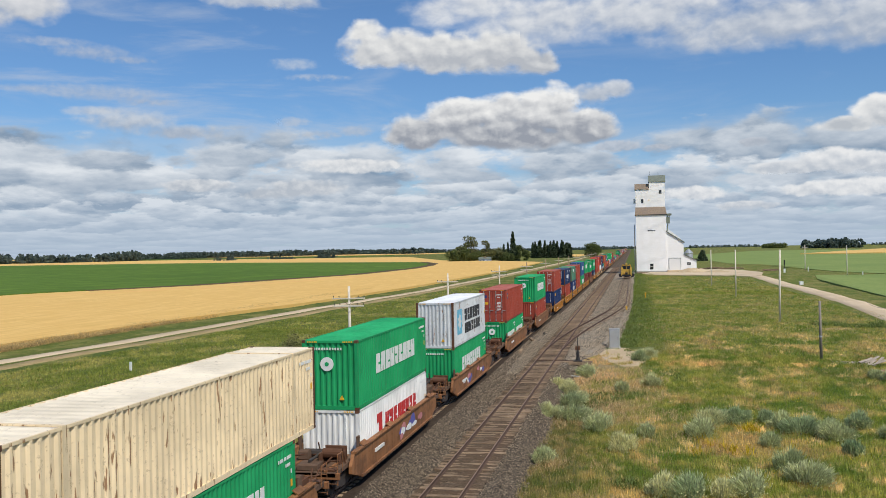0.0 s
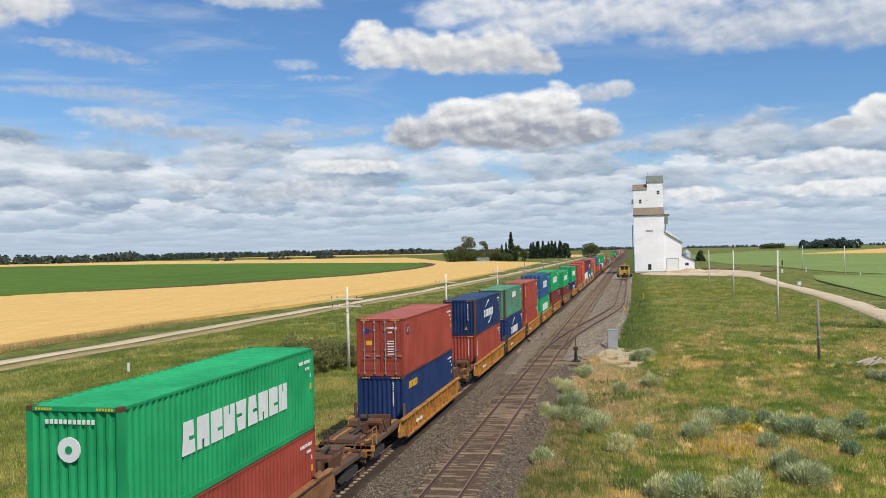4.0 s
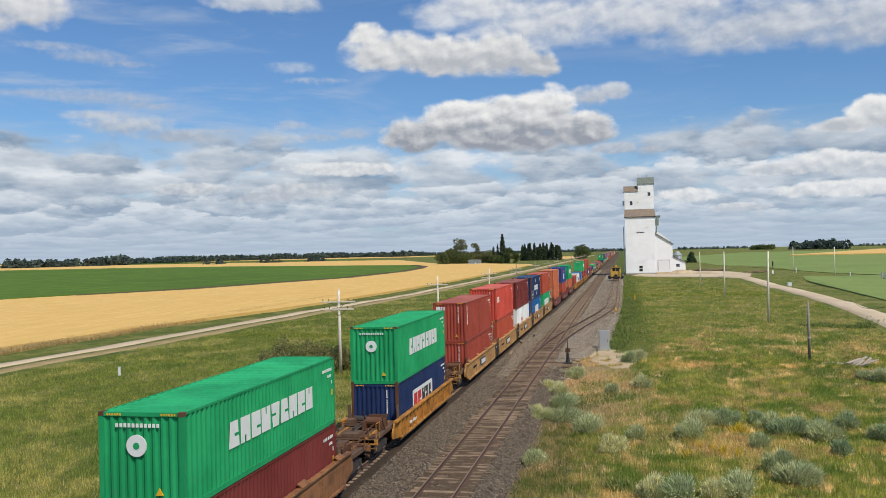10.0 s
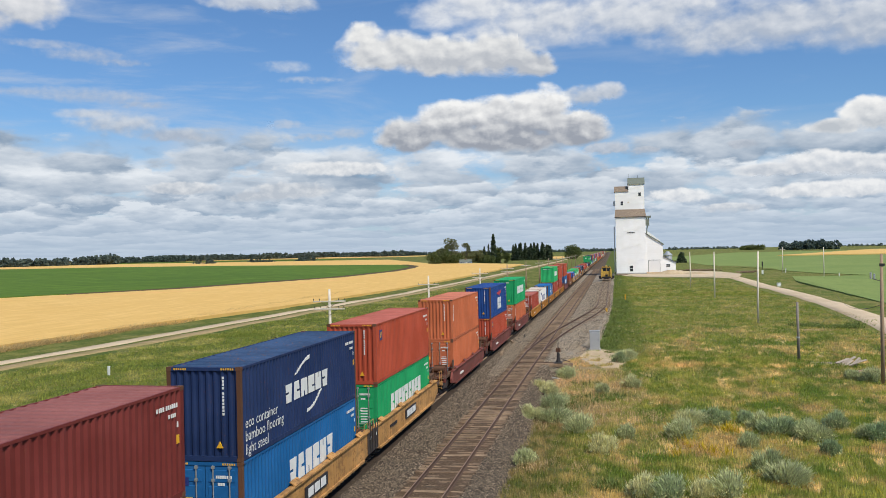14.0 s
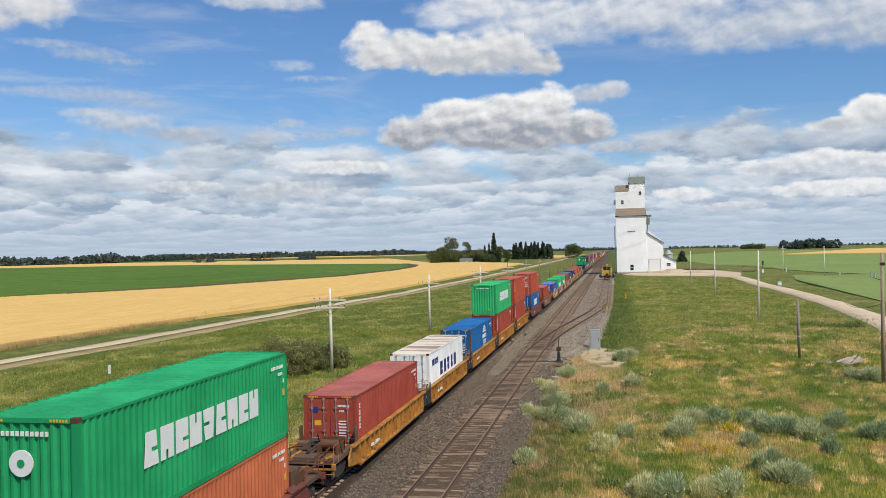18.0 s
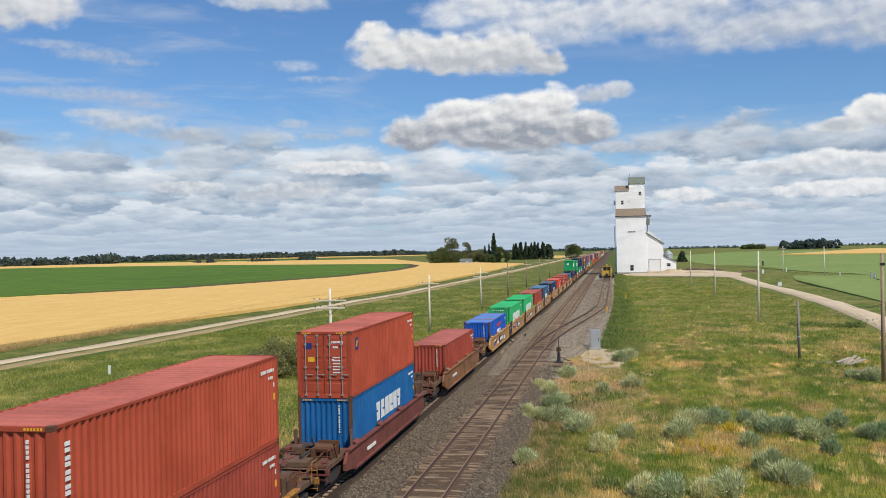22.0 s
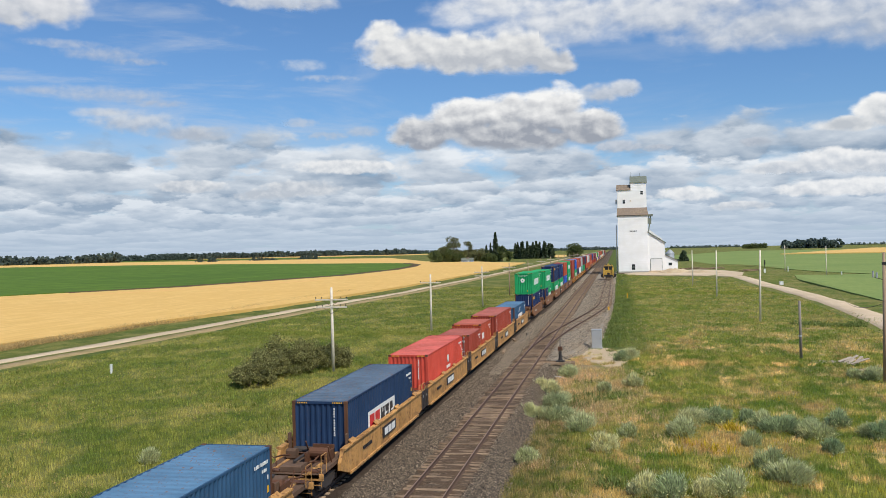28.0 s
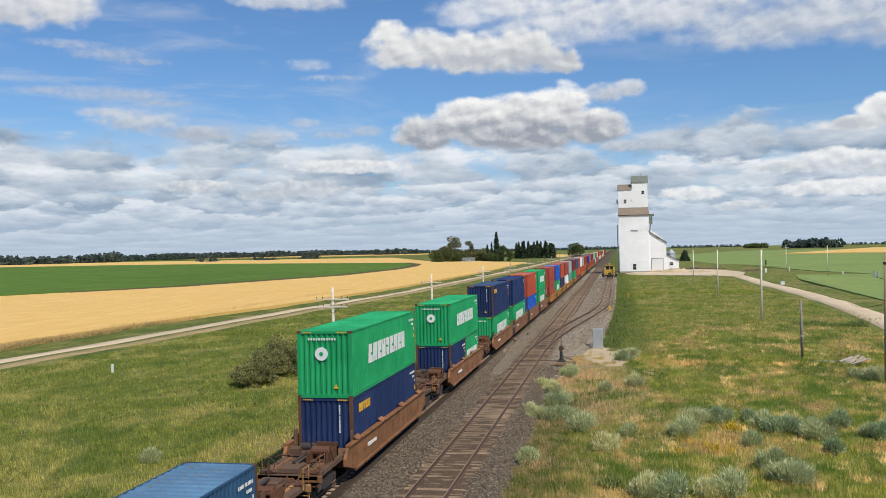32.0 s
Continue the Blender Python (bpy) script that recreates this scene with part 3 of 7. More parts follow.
def middle_gravel():
    """Light grey gravel between the two tracks, from the turnout on."""
    g = Geo()
    ys = list(range(66, 140, 3)) + list(range(140, 420, 8))
    for y in ys:
        a = smooth_step((y - 66) / 26.0)
        w = 0.25 * noise.noise((y * 0.15, 2.0, 9.0))
        for x, z in ((-9.9 - 0.75 * a + w, -0.30), (-9.75 - 0.7 * a + w, -0.235), (-9.6, -0.23), (-9.25 + w * 0.3, -0.225), (-8.95, -0.25)):
            g.v.append((x, y, z + 0.03 * noise.noise((x, y * 0.4, 5.0)) - (0.06 if y == 66 else 0.0)))
    g.f = [(i * 5 + j, i * 5 + j + 1, (i + 1) * 5 + j + 1, (i + 1) * 5 + j) for i in range(len(ys) - 1) for j in range(4)]
    return solid("gravel_strip", g, M_GREYG, "light grey gravel between the two tracks", "gravel", kind="structure", smooth=True)


def crib_bed():
    """Brown fines that lie between and over the old ties of the second track, uneven from step to step."""
    g = Geo()
    xs = np.arange(XS - 1.55, XS + 1.56, 0.155)
    ys = np.arange(26.0, 118.0, 0.17)
    for y in ys:
        for i, x in enumerate(xs):
            edge = 0.10 * smooth_step((abs(x - XS) - 1.3) / 0.25)
            g.v.append((x, y, -0.214 - edge + 0.050 * noise.noise((x * 1.6, y * 2.3, 3.0)) + 0.035 * noise.noise((x * 0.5, y * 0.21, 6.0))))
    n = len(xs)
    g.f = [(j * n + i, j * n + i + 1, (j + 1) * n + i + 1, (j + 1) * n + i) for j in range(len(ys) - 1) for i in range(n - 1)]
    return solid("crib_ballast", g, M_CRIB, "brown fine ballast between old ties", "ballast", kind="structure", smooth=True)


siding_bed()
ballast_sheet()
middle_gravel()
crib_bed()

# ---- train ----
SPEED = 21.2
PAINTS = {
    "lime": (0.030, 0.38, 0.125),
    "green": (0.014, 0.30, 0.102), "pine": (0.085, 0.215, 0.135), "red": (0.40, 0.070, 0.034), "brick": (0.315, 0.056, 0.034), "maroon": (0.165, 0.030, 0.025),
    "bright": (0.56, 0.075, 0.048), "orange": (0.50, 0.135, 0.055), "navy": (0.014, 0.030, 0.092), "blue": (0.013, 0.032, 0.105), "royal": (0.012, 0.09, 0.42),
    "azure": (0.010, 0.108, 0.29), "slate": (0.028, 0.082, 0.16), "white": (0.76, 0.75, 0.71), "cobalt": (0.013, 0.055, 0.21), "pale": (0.58, 0.60, 0.60), "beige": (0.80, 0.635, 0.40), "denim": (0.028, 0.088, 0.20), "ink": (0.016, 0.040, 0.095), "grey": (0.34, 0.37, 0.36), "teal": (0.10, 0.26, 0.22),
}
M_BOX = {k: paint("container paint " + k, v, 0.6 if k in ("beige", "pale") else 0.22) for k, v in PAINTS.items()}
M_ROOF = {k: paint("container roof " + k, tuple(min(1, c * 1.05 + 0.004) for c in v), 0.45, 0.6, 0.3) for k, v in PAINTS.items()}
for k in ("red", "brick", "maroon", "bright", "orange"):
    M_ROOF[k] = paint("container roof " + k, tuple(0.74 * c + 0.26 * q for c, q in zip(PAINTS[k], (0.50, 0.26, 0.22))), 0.35, 0.6, 0.25)
M_ROOF["navy"] = paint("container roof navy", (0.032, 0.066, 0.135), 0.6, 0.6, 0.3)
M_ROOF["beige"] = paint("container roof beige", (0.80, 0.70, 0.53), 0.3, 0.6, 0.15)
M_ROOF["pale"] = paint("container roof pale", (0.74, 0.75, 0.74), 0.5, 0.6, 0.2)
def banded_roof(name, base):
    """Roof paint worn through to rust in bands across the container."""
    m, n, bsdf, tc = make(name, 0.65, 0.0, 0.2)
    o = tc.outputs["Object"]
    band = n.noise(n.add("ShaderNodeMapping", inputs={"Vector": o, "Scale": (0.06, 0.42, 0.0)}).outputs[0], 1.0, 3.0, 0.6)
    ridge = n.noise(n.add("ShaderNodeMapping", inputs={"Vector": o, "Scale": (0.5, 3.0, 0.0)}).outputs[0], 1.5, 5.0, 0.65)
    k = n.ramp(n.math("MULTIPLY_ADD", ridge, 0.30, band), 0.62, 0.72)
    c = n.mix(ridge, col(*(0.8 * q for q in base)), col(*(min(1, 1.25 * q) for q in base)))
    c = n.mix(n.math("MULTIPLY", k, 0.85), c, n.mix(ridge, col(0.10, 0.045, 0.025), col(0.36, 0.24, 0.17)))
    n.put(bsdf.inputs["Base Color"], c)
    bump(n, bsdf, ridge, 0.2, 0.01)
    return m


M_ROOF["ink"] = paint("container roof ink", (0.085, 0.125, 0.17), 0.9, 0.6, 0.3)
M_ROOF["white"] = banded_roof("container roof white", (0.70, 0.60, 0.47))
M_ROOF["royal"] = banded_roof("container roof royal", (0.085, 0.24, 0.62))
M_ROOF["slate"] = paint("container roof slate", (0.085, 0.175, 0.27), 0.7, 0.6, 0.3)
M_RUST = paint("rusty edge", (0.12, 0.055, 0.03), 0.4)
M_MARK = plain("white marking", (0.74, 0.74, 0.70), 0.6, 0.0, 0.12)
M_YELL = plain("yellow marking", (0.75, 0.40, 0.02), 0.6, 0.0, 0.1)
M_INK = plain("dark blue marking", (0.015, 0.03, 0.16), 0.6)
M_BLK = plain("black marking", (0.02, 0.02, 0.025), 0.6)
M_REDM = plain("red marking", (0.55, 0.03, 0.03), 0.6)
M_CYAN = plain("light blue marking", (0.15, 0.48, 0.65), 0.6)
M_ROD = plain("galvanised lock rod", (0.45, 0.45, 0.44), 0.4, 0.6)
M_CAR = {
    "yellow": paint("car yellow", (0.46, 0.205, 0.038), 0.85, grime=0.55), "ochre": paint("car ochre", (0.52, 0.275, 0.09), 0.85, grime=0.5),
    "brown": paint("car rust brown", (0.28, 0.125, 0.052), 0.7, grime=0.6), "oxide": paint("car oxide red", (0.19, 0.055, 0.042), 0.5, grime=0.4),
}
M_DECK = paint("dirty steel deck", (0.13, 0.080, 0.052), 0.5, 0.8, grime=0.5)
M_TRUCK = plain("bogie steel", (0.045, 0.035, 0.03), 0.75)
M_GRAF = plain("faded blue spray paint", (0.10, 0.10, 0.32), 0.7)
M_GRAF2 = plain("faded pink spray paint", (0.50, 0.20, 0.20), 0.7)

MESHES = {}


def shared(key, mat, build):
    """One mesh for all alike parts of one material."""
    if key not in MESHES:
        MESHES[key] = build().mesh(key[0], mat)
    return MESHES[key]


def ribbed(a0, a1, b0, b1, period, depth, put):
    """A sheet with trapezoid ribs across a; put(a, b, out) gives the place."""
    g = Geo()
    n = max(3, round((a1 - a0) / period))
    p = (a1 - a0) / n
    prof = [(a0, 0.0)]
    for i in range(n):
        s = a0 + i * p
        prof += [(s + 0.13 * p, 0.0), (s + 0.37 * p, -depth), (s + 0.63 * p, -depth), (s + 0.87 * p, 0.0)]
    prof.append((a1, 0.0))
    for a, d in prof:
        g.v += [put(a, b0, d), put(a, b1, d)]
    g.f = [(2 * i, 2 * i + 1, 2 * i + 3, 2 * i + 2) for i in range(len(prof) - 1)]
    return g


def post(length, h, x, y):
    yy = (y, y + 0.15) if y == 0 else (y - 0.15, y)
    xx = sorted((x * 1.219, x * 1.089))
    return Geo().box(xx[0], xx[1], yy[0], yy[1], 0.11, h - 0.11)


def castings(length, h):
    g = Geo()
    for x in (-1, 1):
        for y in (0.0, length):
            yy = (y - 0.004, y + 0.174) if y == 0 else (y - 0.174, y + 0.004)
            xx = sorted((x * 1.223, x * (1.223 - 0.162)))
            for z0, z1 in ((0.0, 0.118), (h - 0.112, h + 0.006)):
                g.box(xx[0], xx[1], yy[0], yy[1], z0, z1, 0.012)
    return g


def long_rail(length, x, z0, z1):
    xx = sorted((x * 1.219, x * 1.16))
    return Geo().box(xx[0], xx[1], 0.16, length - 0.16, z0, z1)


def pair(g):
    return g.v, g.f


def cross_rail(y, end, z0, z1):
    return Geo().box(-1.07, 1.07, *((y - 0.08, y) if end else (y, y + 0.08)), z0, z1)


def side_sheet(length, h, x):
    return lambda: ribbed(0.15, length - 0.15, 0.16, h - 0.075, 0.278, 0.052, lambda a, b, d: (x * (1.213 + d), a, b))


def end_sheet(h, y, s):
    return lambda: ribbed(-1.09, 1.09, 0.17, h - 0.11, 0.245, 0.05, lambda a, b, d: (a, y - s * d, b))


def roof_sheet(length, h):
    return lambda: ribbed(0.1, length - 0.1, -1.16, 1.16, 0.42, 0.02, lambda a, b, d: (b, a, h - 0.012 + d * 1.2))


def door_leaf(h, s):
    def make_leaf():
        x0, x1 = (0.012, 1.085) if s > 0 else (-1.085, -0.012)
        g = Geo()
        g.box(x0, x1, 0.02, 0.07, 0.17, h - 0.11)
        k = 5
        hh = (h - 0.40) / k
        for i in range(k):
            z = 0.22 + i * hh
            g.box(x0 + 0.1, x1 - 0.1, 0.004, 0.03, z + 0.06, z + hh - 0.06, 0.012)
        return g
    return make_leaf


def lock_rod(h, x):
    def make_rod():
        g = Geo().tube([(x, -0.03, 0.14), (x, -0.03, h - 0.1)], 0.02, 6)
        for z in (0.16, 0.9, 1.35, h - 0.55, h - 0.16):
            g.box(x - 0.05, x + 0.05, -0.05, 0.03, z - 0.04, z + 0.04)
        g.box(x - 0.02, x + 0.32, -0.06, -0.035, 1.02, 1.06)
        return g
    return make_rod


def marks_side(rows):
    """Plain blocks of letter size on the side that faces +x: rows of (y, z, width, height, count, gap, slant)."""
    g = Geo()
    for y, z, w, hh, n, gap, slant in rows:
        for i in range(n):
            a = y + i * (w + gap)
            g.prism([(a, z), (a + w, z), (a + w + slant, z + hh), (a + slant, z + hh)], "x", 1.2, 1.2205)
    return g


def marks_end(rows):
    """Plain blocks on the near end: rows of (x, z, width, height, count, gap along x, gap along z)."""
    g = Geo()
    for x, z, w, hh, n, gx, gzz in rows:
        for i in range(n):
            a, b = x + i * gx, z - i * gzz
            g.box(a, a + w, -0.006, 0.03, b, b + hh)
    return g


def words(lines, y, z, size, step):
    """Readable lines of text, lifted off the side that faces +x."""
    g = Geo()
    for i, line in enumerate(lines):
        data = bpy.data.curves.new("words", "FONT")
        data.body, data.size, data.resolution_u = line, size, 2
        ob = bpy.data.objects.new("words", data)
        me = bpy.data.meshes.new_from_object(ob)
        g.add([(1.2215, y + v.co.x, z - i * step + v.co.y) for v in me.vertices], [tuple(p.vertices) for p in me.polygons])
        bpy.data.objects.remove(ob)
        bpy.data.meshes.remove(me)
        bpy.data.curves.remove(data)
    return g


def letters(y, z, w, hh, n, gap):
    """A row of lettering reduced to plain notched blocks, one a letter; no word can be read from them."""
    g = Geo()
    for i in range(n):
        a, b = y + i * (w + gap), y + i * (w + gap) + w
        k = (i * 3 + n) % 5
        e = z + hh
        if k == 0:
            shape = [(a, z), (b, z), (b, z + 0.30 * hh), (a + 0.55 * w, z + 0.30 * hh), (a + 0.55 * w, z + 0.42 * hh), (b, z + 0.42 * hh), (b, e), (a, e)]
        elif k == 1:
            shape = [(a + 0.14 * w, z), (b - 0.14 * w, z), (b, e), (a, e), (a + 0.07 * w, z + 0.58 * hh), (a + 0.55 * w, z + 0.58 * hh), (a + 0.55 * w, z + 0.46 * hh), (a + 0.08 * w, z + 0.46 * hh)]
        elif k == 2:
            shape = [(a, z), (a + 0.38 * w, z), (a + 0.38 * w, z + 0.28 * hh), (a + 0.60 * w, z + 0.28 * hh), (a + 0.60 * w, z), (b, z), (b, e), (a, e)]
        elif k == 3:
            shape = [(a, z), (b, z), (b, e), (a + 0.60 * w, e), (a + 0.60 * w, z + 0.70 * hh), (a + 0.42 * w, z + 0.70 * hh), (a + 0.42 * w, e), (a, e)]
        else:
            shape = [(a, z), (b, z), (b - 0.05 * w, z + 0.40 * hh), (a + 0.50 * w, z + 0.40 * hh), (a + 0.50 * w, z + 0.53 * hh), (b - 0.08 * w, z + 0.53 * hh), (b - 0.14 * w, e), (a + 0.14 * w, e)]
        g.prism(shape, "x", 1.2, 1.2215)
    return g


LOOKS = {
    "lime": "bright green",
    "green": "green", "pine": "faded green", "red": "red", "brick": "brick red", "maroon": "dark maroon", "bright": "bright red", "orange": "orange red", "navy": "navy blue", "blue": "dark blue",
    "royal": "royal blue", "azure": "azure blue", "slate": "slate blue", "white": "rusty white", "cobalt": "cobalt blue", "pale": "rusty pale grey", "beige": "rust-stained beige", "denim": "mid blue", "ink": "worn navy blue", "grey": "grey", "teal": "pale teal",
}


def container(colour, h=2.896, length=12.192, door=False, logo="", disc=False, far=False):
    """A corrugated steel container; its origin is the middle of its near lower edge."""
    kind = "{:.0f}-foot".format(length / 0.3048)
    label = "%s corrugated steel %s shipping container on a well car" % (LOOKS[colour], kind)
    c = thing("shipping_container", label, "container", "containers on the train")
    m, k = M_BOX[colour], (colour, h, length)
    for x in (-1, 1):
        part("side_wall", shared(("side_wall", *k, x), m, side_sheet(length, h, x)), m, c)
    part("roof", shared(("roof", *k), M_ROOF[colour], roof_sheet(length, h)), m, c)
    if far:
        g = Geo()
        for x in (-1, 1):
            g.add(*pair(long_rail(length, x, h - 0.075, h - 0.008))).add(*pair(long_rail(length, x, 0.01, 0.16)))
            for y in (0.0, length):
                g.add(*pair(post(length, h, x, y)))
        g.add(*pair(cross_rail(0.0, 0, h - 0.11, h - 0.004))).add(*pair(cross_rail(0.0, 0, 0.01, 0.17)))
        part("frame", g, m, c)
        part("end_wall", shared(("end_wall", *k, 0), m, end_sheet(h, 0.02, 1)), m, c)
        return c
    pm = M_RUST if colour in ("navy", "ink", "pine", "slate", "beige", "royal", "cobalt", "pale", "azure") else m
    for x in (-1, 1):
        for y in (0.0, length):
            part("corner_post", shared(("corner_post", *k, x, y), pm, lambda: post(length, h, x, y)), pm, c)
        part("top_rail", shared(("top_rail", *k, x), m, lambda: long_rail(length, x, h - 0.075, h - 0.008)), m, c)
        part("bottom_rail", shared(("bottom_rail", *k, x), m, lambda: long_rail(length, x, 0.01, 0.16)), m, c)
    for y, end in ((0.0, 0), (length, 1)):
        part("header", shared(("header", *k, end), m, lambda: cross_rail(y, end, h - 0.11, h - 0.004)), m, c)
        part("sill", shared(("sill", *k, end), m, lambda: cross_rail(y, end, 0.01, 0.17)), m, c)
    tagged(part("corner_hardware", shared(("corner_hardware", *k), M_RUST, lambda: castings(length, h)), M_RUST, c), kind="stuff")
    part("end_wall", shared(("end_wall", *k, 1), m, end_sheet(h, length - 0.02, -1)), m, c)
    if length > 13:
        g = Geo()
        for y in (1.9, length - 2.05):
            g.box(1.19, 1.226, y, y + 0.15, 0.1, h)
            g.box(-1.2, 1.2, y, y + 0.12, h - 0.02, h + 0.012)
        part("post", g, m, c)
    part("floor", shared(("floor", *k), M_DECK, lambda: Geo().box(-1.14, 1.14, 0.1, length - 0.1, 0.06, 0.15)), M_DECK, c)
    if door:
        for s in (-1, 1):
            d = part("door", shared(("door", colour, h, s), m, door_leaf(h, s)), m, c)
            for x in (s * 0.28, s * 0.82):
                part("lock_rod", shared(("lock_rod", h, x), M_ROD, lock_rod(h, x)), M_ROD, d, "galvanised lock rod")
        part("markings", shared(("door_marks", h), M_MARK, lambda: marks_end([(0.36, h - 0.50, 0.045, 0.09, 9, 0.06, 0), (0.42, h - 0.72, 0.06, 0.08, 3, 0.08, 0), (0.36, h - 1.25, 0.11, 0.05, 1, 0, 0)]
             + [(0.40, h - 1.15 - 0.13 * i, 0.34, 0.05, 1, 0, 0) for i in range(6)])), M_MARK, c, "white code bars")
        part("placard", shared(("placard", h), M_YELL, lambda: marks_end([(-0.72, h - 1.32, 0.30, 0.22, 1, 0, 0)])), M_YELL, c, "yellow placard")
        part("badge", shared(("badge", h), M_INK, lambda: marks_end([(-0.80, h - 0.75, 0.26, 0.26, 1, 0, 0)])), M_INK, c, "dark square badge")
    else:
        part("end_wall", shared(("end_wall", *k, 0), m, end_sheet(h, 0.02, 1)), m, c)
        if colour in ("green", "lime"):
            part("markings", shared(("end_code", h), M_MARK, lambda: marks_end([(-0.72, h - 0.40, 0.062, 0.10, 11, 0.118, 0)])), M_MARK, c, "white code bars")
        else:
            part("markings", shared(("end_code_v", h), M_MARK, lambda: marks_end([(0.62, h - 0.36, 0.052, 0.075, 4, 0, 0.105), (0.62, h - 0.84, 0.052, 0.075, 7, 0, 0.105)])), M_MARK, c, "white code bars")
        part("warning_mark", shared(("warning", h), M_YELL, lambda: Geo().prism([(0.40, 0.42), (0.62, 0.42), (0.51, 0.62)], "y", -0.004, 0.03)), M_YELL, c, "yellow warning triangle")
        if disc:
            part("emblem", shared(("emblem", h), M_MARK, lambda: Geo().disc((-0.12, 0.0, h * 0.66), 0.29, "y", 0.03)), M_MARK, c, "round white emblem")
            part("emblem_core", shared(("emblem_core", h), M_BOX["green"], lambda: Geo().disc((-0.12, -0.012, h * 0.66), 0.09, "y", 0.03)), M_BOX["green"], c, "green emblem centre")
    part("hazard_stripe", shared(("hazard", h), M_YELL, lambda: marks_end([(-0.98 + 0.0, h - 0.09, 0.045, 0.06, 6, 0.075, 0), (0.58, h - 0.09, 0.045, 0.06, 6, 0.075, 0)])), M_YELL, c, "yellow height stripes")
    part("side_code", shared(("side_code", h, length), M_MARK, lambda: marks_side([(length - 1.40, h - 0.50, 0.055, 0.11, 4, 0.05, 0), (length - 0.92, h - 0.50, 0.055, 0.11, 6, 0.05, 0), (length - 0.80, h - 0.74, 0.055, 0.10, 4, 0.05, 0), (length - 0.36, h - 1.02, 0.05, 0.14, 1, 0.05, 0)])), M_MARK, c, "white code bars")
    part("side_placard", shared(("side_placard", h, length), M_YELL, lambda: marks_side([(length - 0.42, h - 1.45, 0.15, 0.22, 1, 0, 0)])), M_YELL, c, "yellow placard")
    def add(key, mat, geo, label):
        part(key, shared((key, logo, h, length), mat, geo), mat, c, label)
    if logo == "nine":
        if length > 10:
            add("lettering", M_MARK, lambda: letters(2.70, 0.40 * h, 0.665, 0.295 * h, 9, 0.12), "row of large white letter blocks")
        else:
            add("lettering", M_MARK, lambda: letters(0.6, 0.36 * h, 0.44, 0.62, 9, 0.08), "row of large white letter blocks")
    elif logo == "arc":
        add("lettering", M_MARK, lambda: letters(3.75, 0.39 * h, 0.62, 0.22 * h, 6, 0.165), "row of white letter blocks")
        def arc():
            g = Geo()
            for i in range(9):
                a = i / 8.0
                y, z = 4.7 + 1.25 * a, h * (0.69 + 0.13 * math.sin(a * 1.5))
                g.prism([(y, z), (y + 0.28, z + 0.05), (y + 0.30, z + 0.10 + 0.10 * a), (y + 0.02, z + 0.07)], "x", 1.2, 1.2215)
                y, z = 5.9 + 1.35 * a, h * (0.16 + 0.19 * (1 - math.cos(a * 1.5)))
                g.prism([(y, z), (y + 0.28, z + 0.05), (y + 0.30, z + 0.12), (y + 0.02, z + 0.07 + 0.06 * (1 - a))], "x", 1.2, 1.2215)
            return g
        add("swoosh", M_MARK, arc, "white curved stroke")
        if colour == "navy" and h > 2.7:
            add("small_words", M_MARK, lambda: words(["eco container", "bamboo flooring", "light steel"], 0.30, 0.335 * h, 0.48, 0.41), "three lines of small white words")
    elif logo == "six":
        add("lettering", M_MARK, lambda: letters(4.0, 0.40 * h, 0.67, 0.30 * h, 6, 0.15), "row of tall white letter blocks")
    elif logo == "three":
        add("lettering", M_MARK, lambda: letters(4.85, 0.20 * h, 0.80, 0.38 * h, 3, 0.12), "large white letter blocks")
        add("eagle", M_REDM, lambda: Geo().prism([(4.70, 0.70 * h), (5.85, 0.68 * h), (6.05, 0.62 * h), (6.25, 0.62 * h), (6.45, 0.68 * h), (7.60, 0.71 * h), (7.90, 0.80 * h), (6.45, 0.76 * h), (6.25, 0.83 * h), (6.05, 0.83 * h), (5.85, 0.76 * h), (4.70, 0.77 * h)], "x", 1.2, 1.2215), "red winged emblem")
    elif logo == "two_rows":
        add("lettering", M_BLK, lambda: letters(3.8, 0.50 * h, 0.84, 0.275 * h, 6, 0.17), "row of black letter blocks")
        add("lettering_low", M_BLK, lambda: letters(3.85, 0.21 * h, 0.71, 0.235 * h, 7, 0.15), "row of black letter blocks")
        def star():
            g, pts = Geo(), []
            for i in range(14):
                r = 0.62 if i % 2 == 0 else 0.33
                pts.append((2.02 + r * math.cos(i * math.pi / 7), 0.53 * h + r * math.sin(i * math.pi / 7)))
            return g.prism(pts, "x", 1.2225, 1.2245)
        add("panel", M_CYAN, lambda: marks_side([(1.22, 0.25 * h, 1.6, 0.56 * h, 1, 0, 0)]), "light blue square panel")
        add("star", M_MARK, star, "white star")
    elif logo == "five":
        add("lettering", M_INK, lambda: letters(3.6, 0.39 * h, 0.76, 0.29 * h, 5, 0.48), "row of dark blue letter blocks")
        add("mark_small", M_INK, lambda: letters(1.0, 0.70 * h, 0.30, 0.38, 5, 0.1), "small dark blue blocks")
    elif logo == "globe":
        def globe():
            g = Geo()
            for i in range(9):
                z = -0.80 + 0.20 * i
                if -0.3 < z < 0.3:
                    continue
                w = math.sqrt(0.90 - z * z)
                g.box(1.2, 1.2215, 7.5 - w, 7.5 - 0.06, 0.60 * h + z - 0.06, 0.60 * h + z + 0.06)
                g.box(1.2, 1.2215, 7.5 + 0.06, 7.5 + w, 0.60 * h + z - 0.06, 0.60 * h + z + 0.06)
            return g
        add("emblem_stripes", M_MARK, globe, "round white striped emblem")
        add("lettering", M_MARK, lambda: letters(6.4, 0.545 * h, 0.38, 0.32, 5, 0.07), "white letter blocks")
    elif logo == "panel":
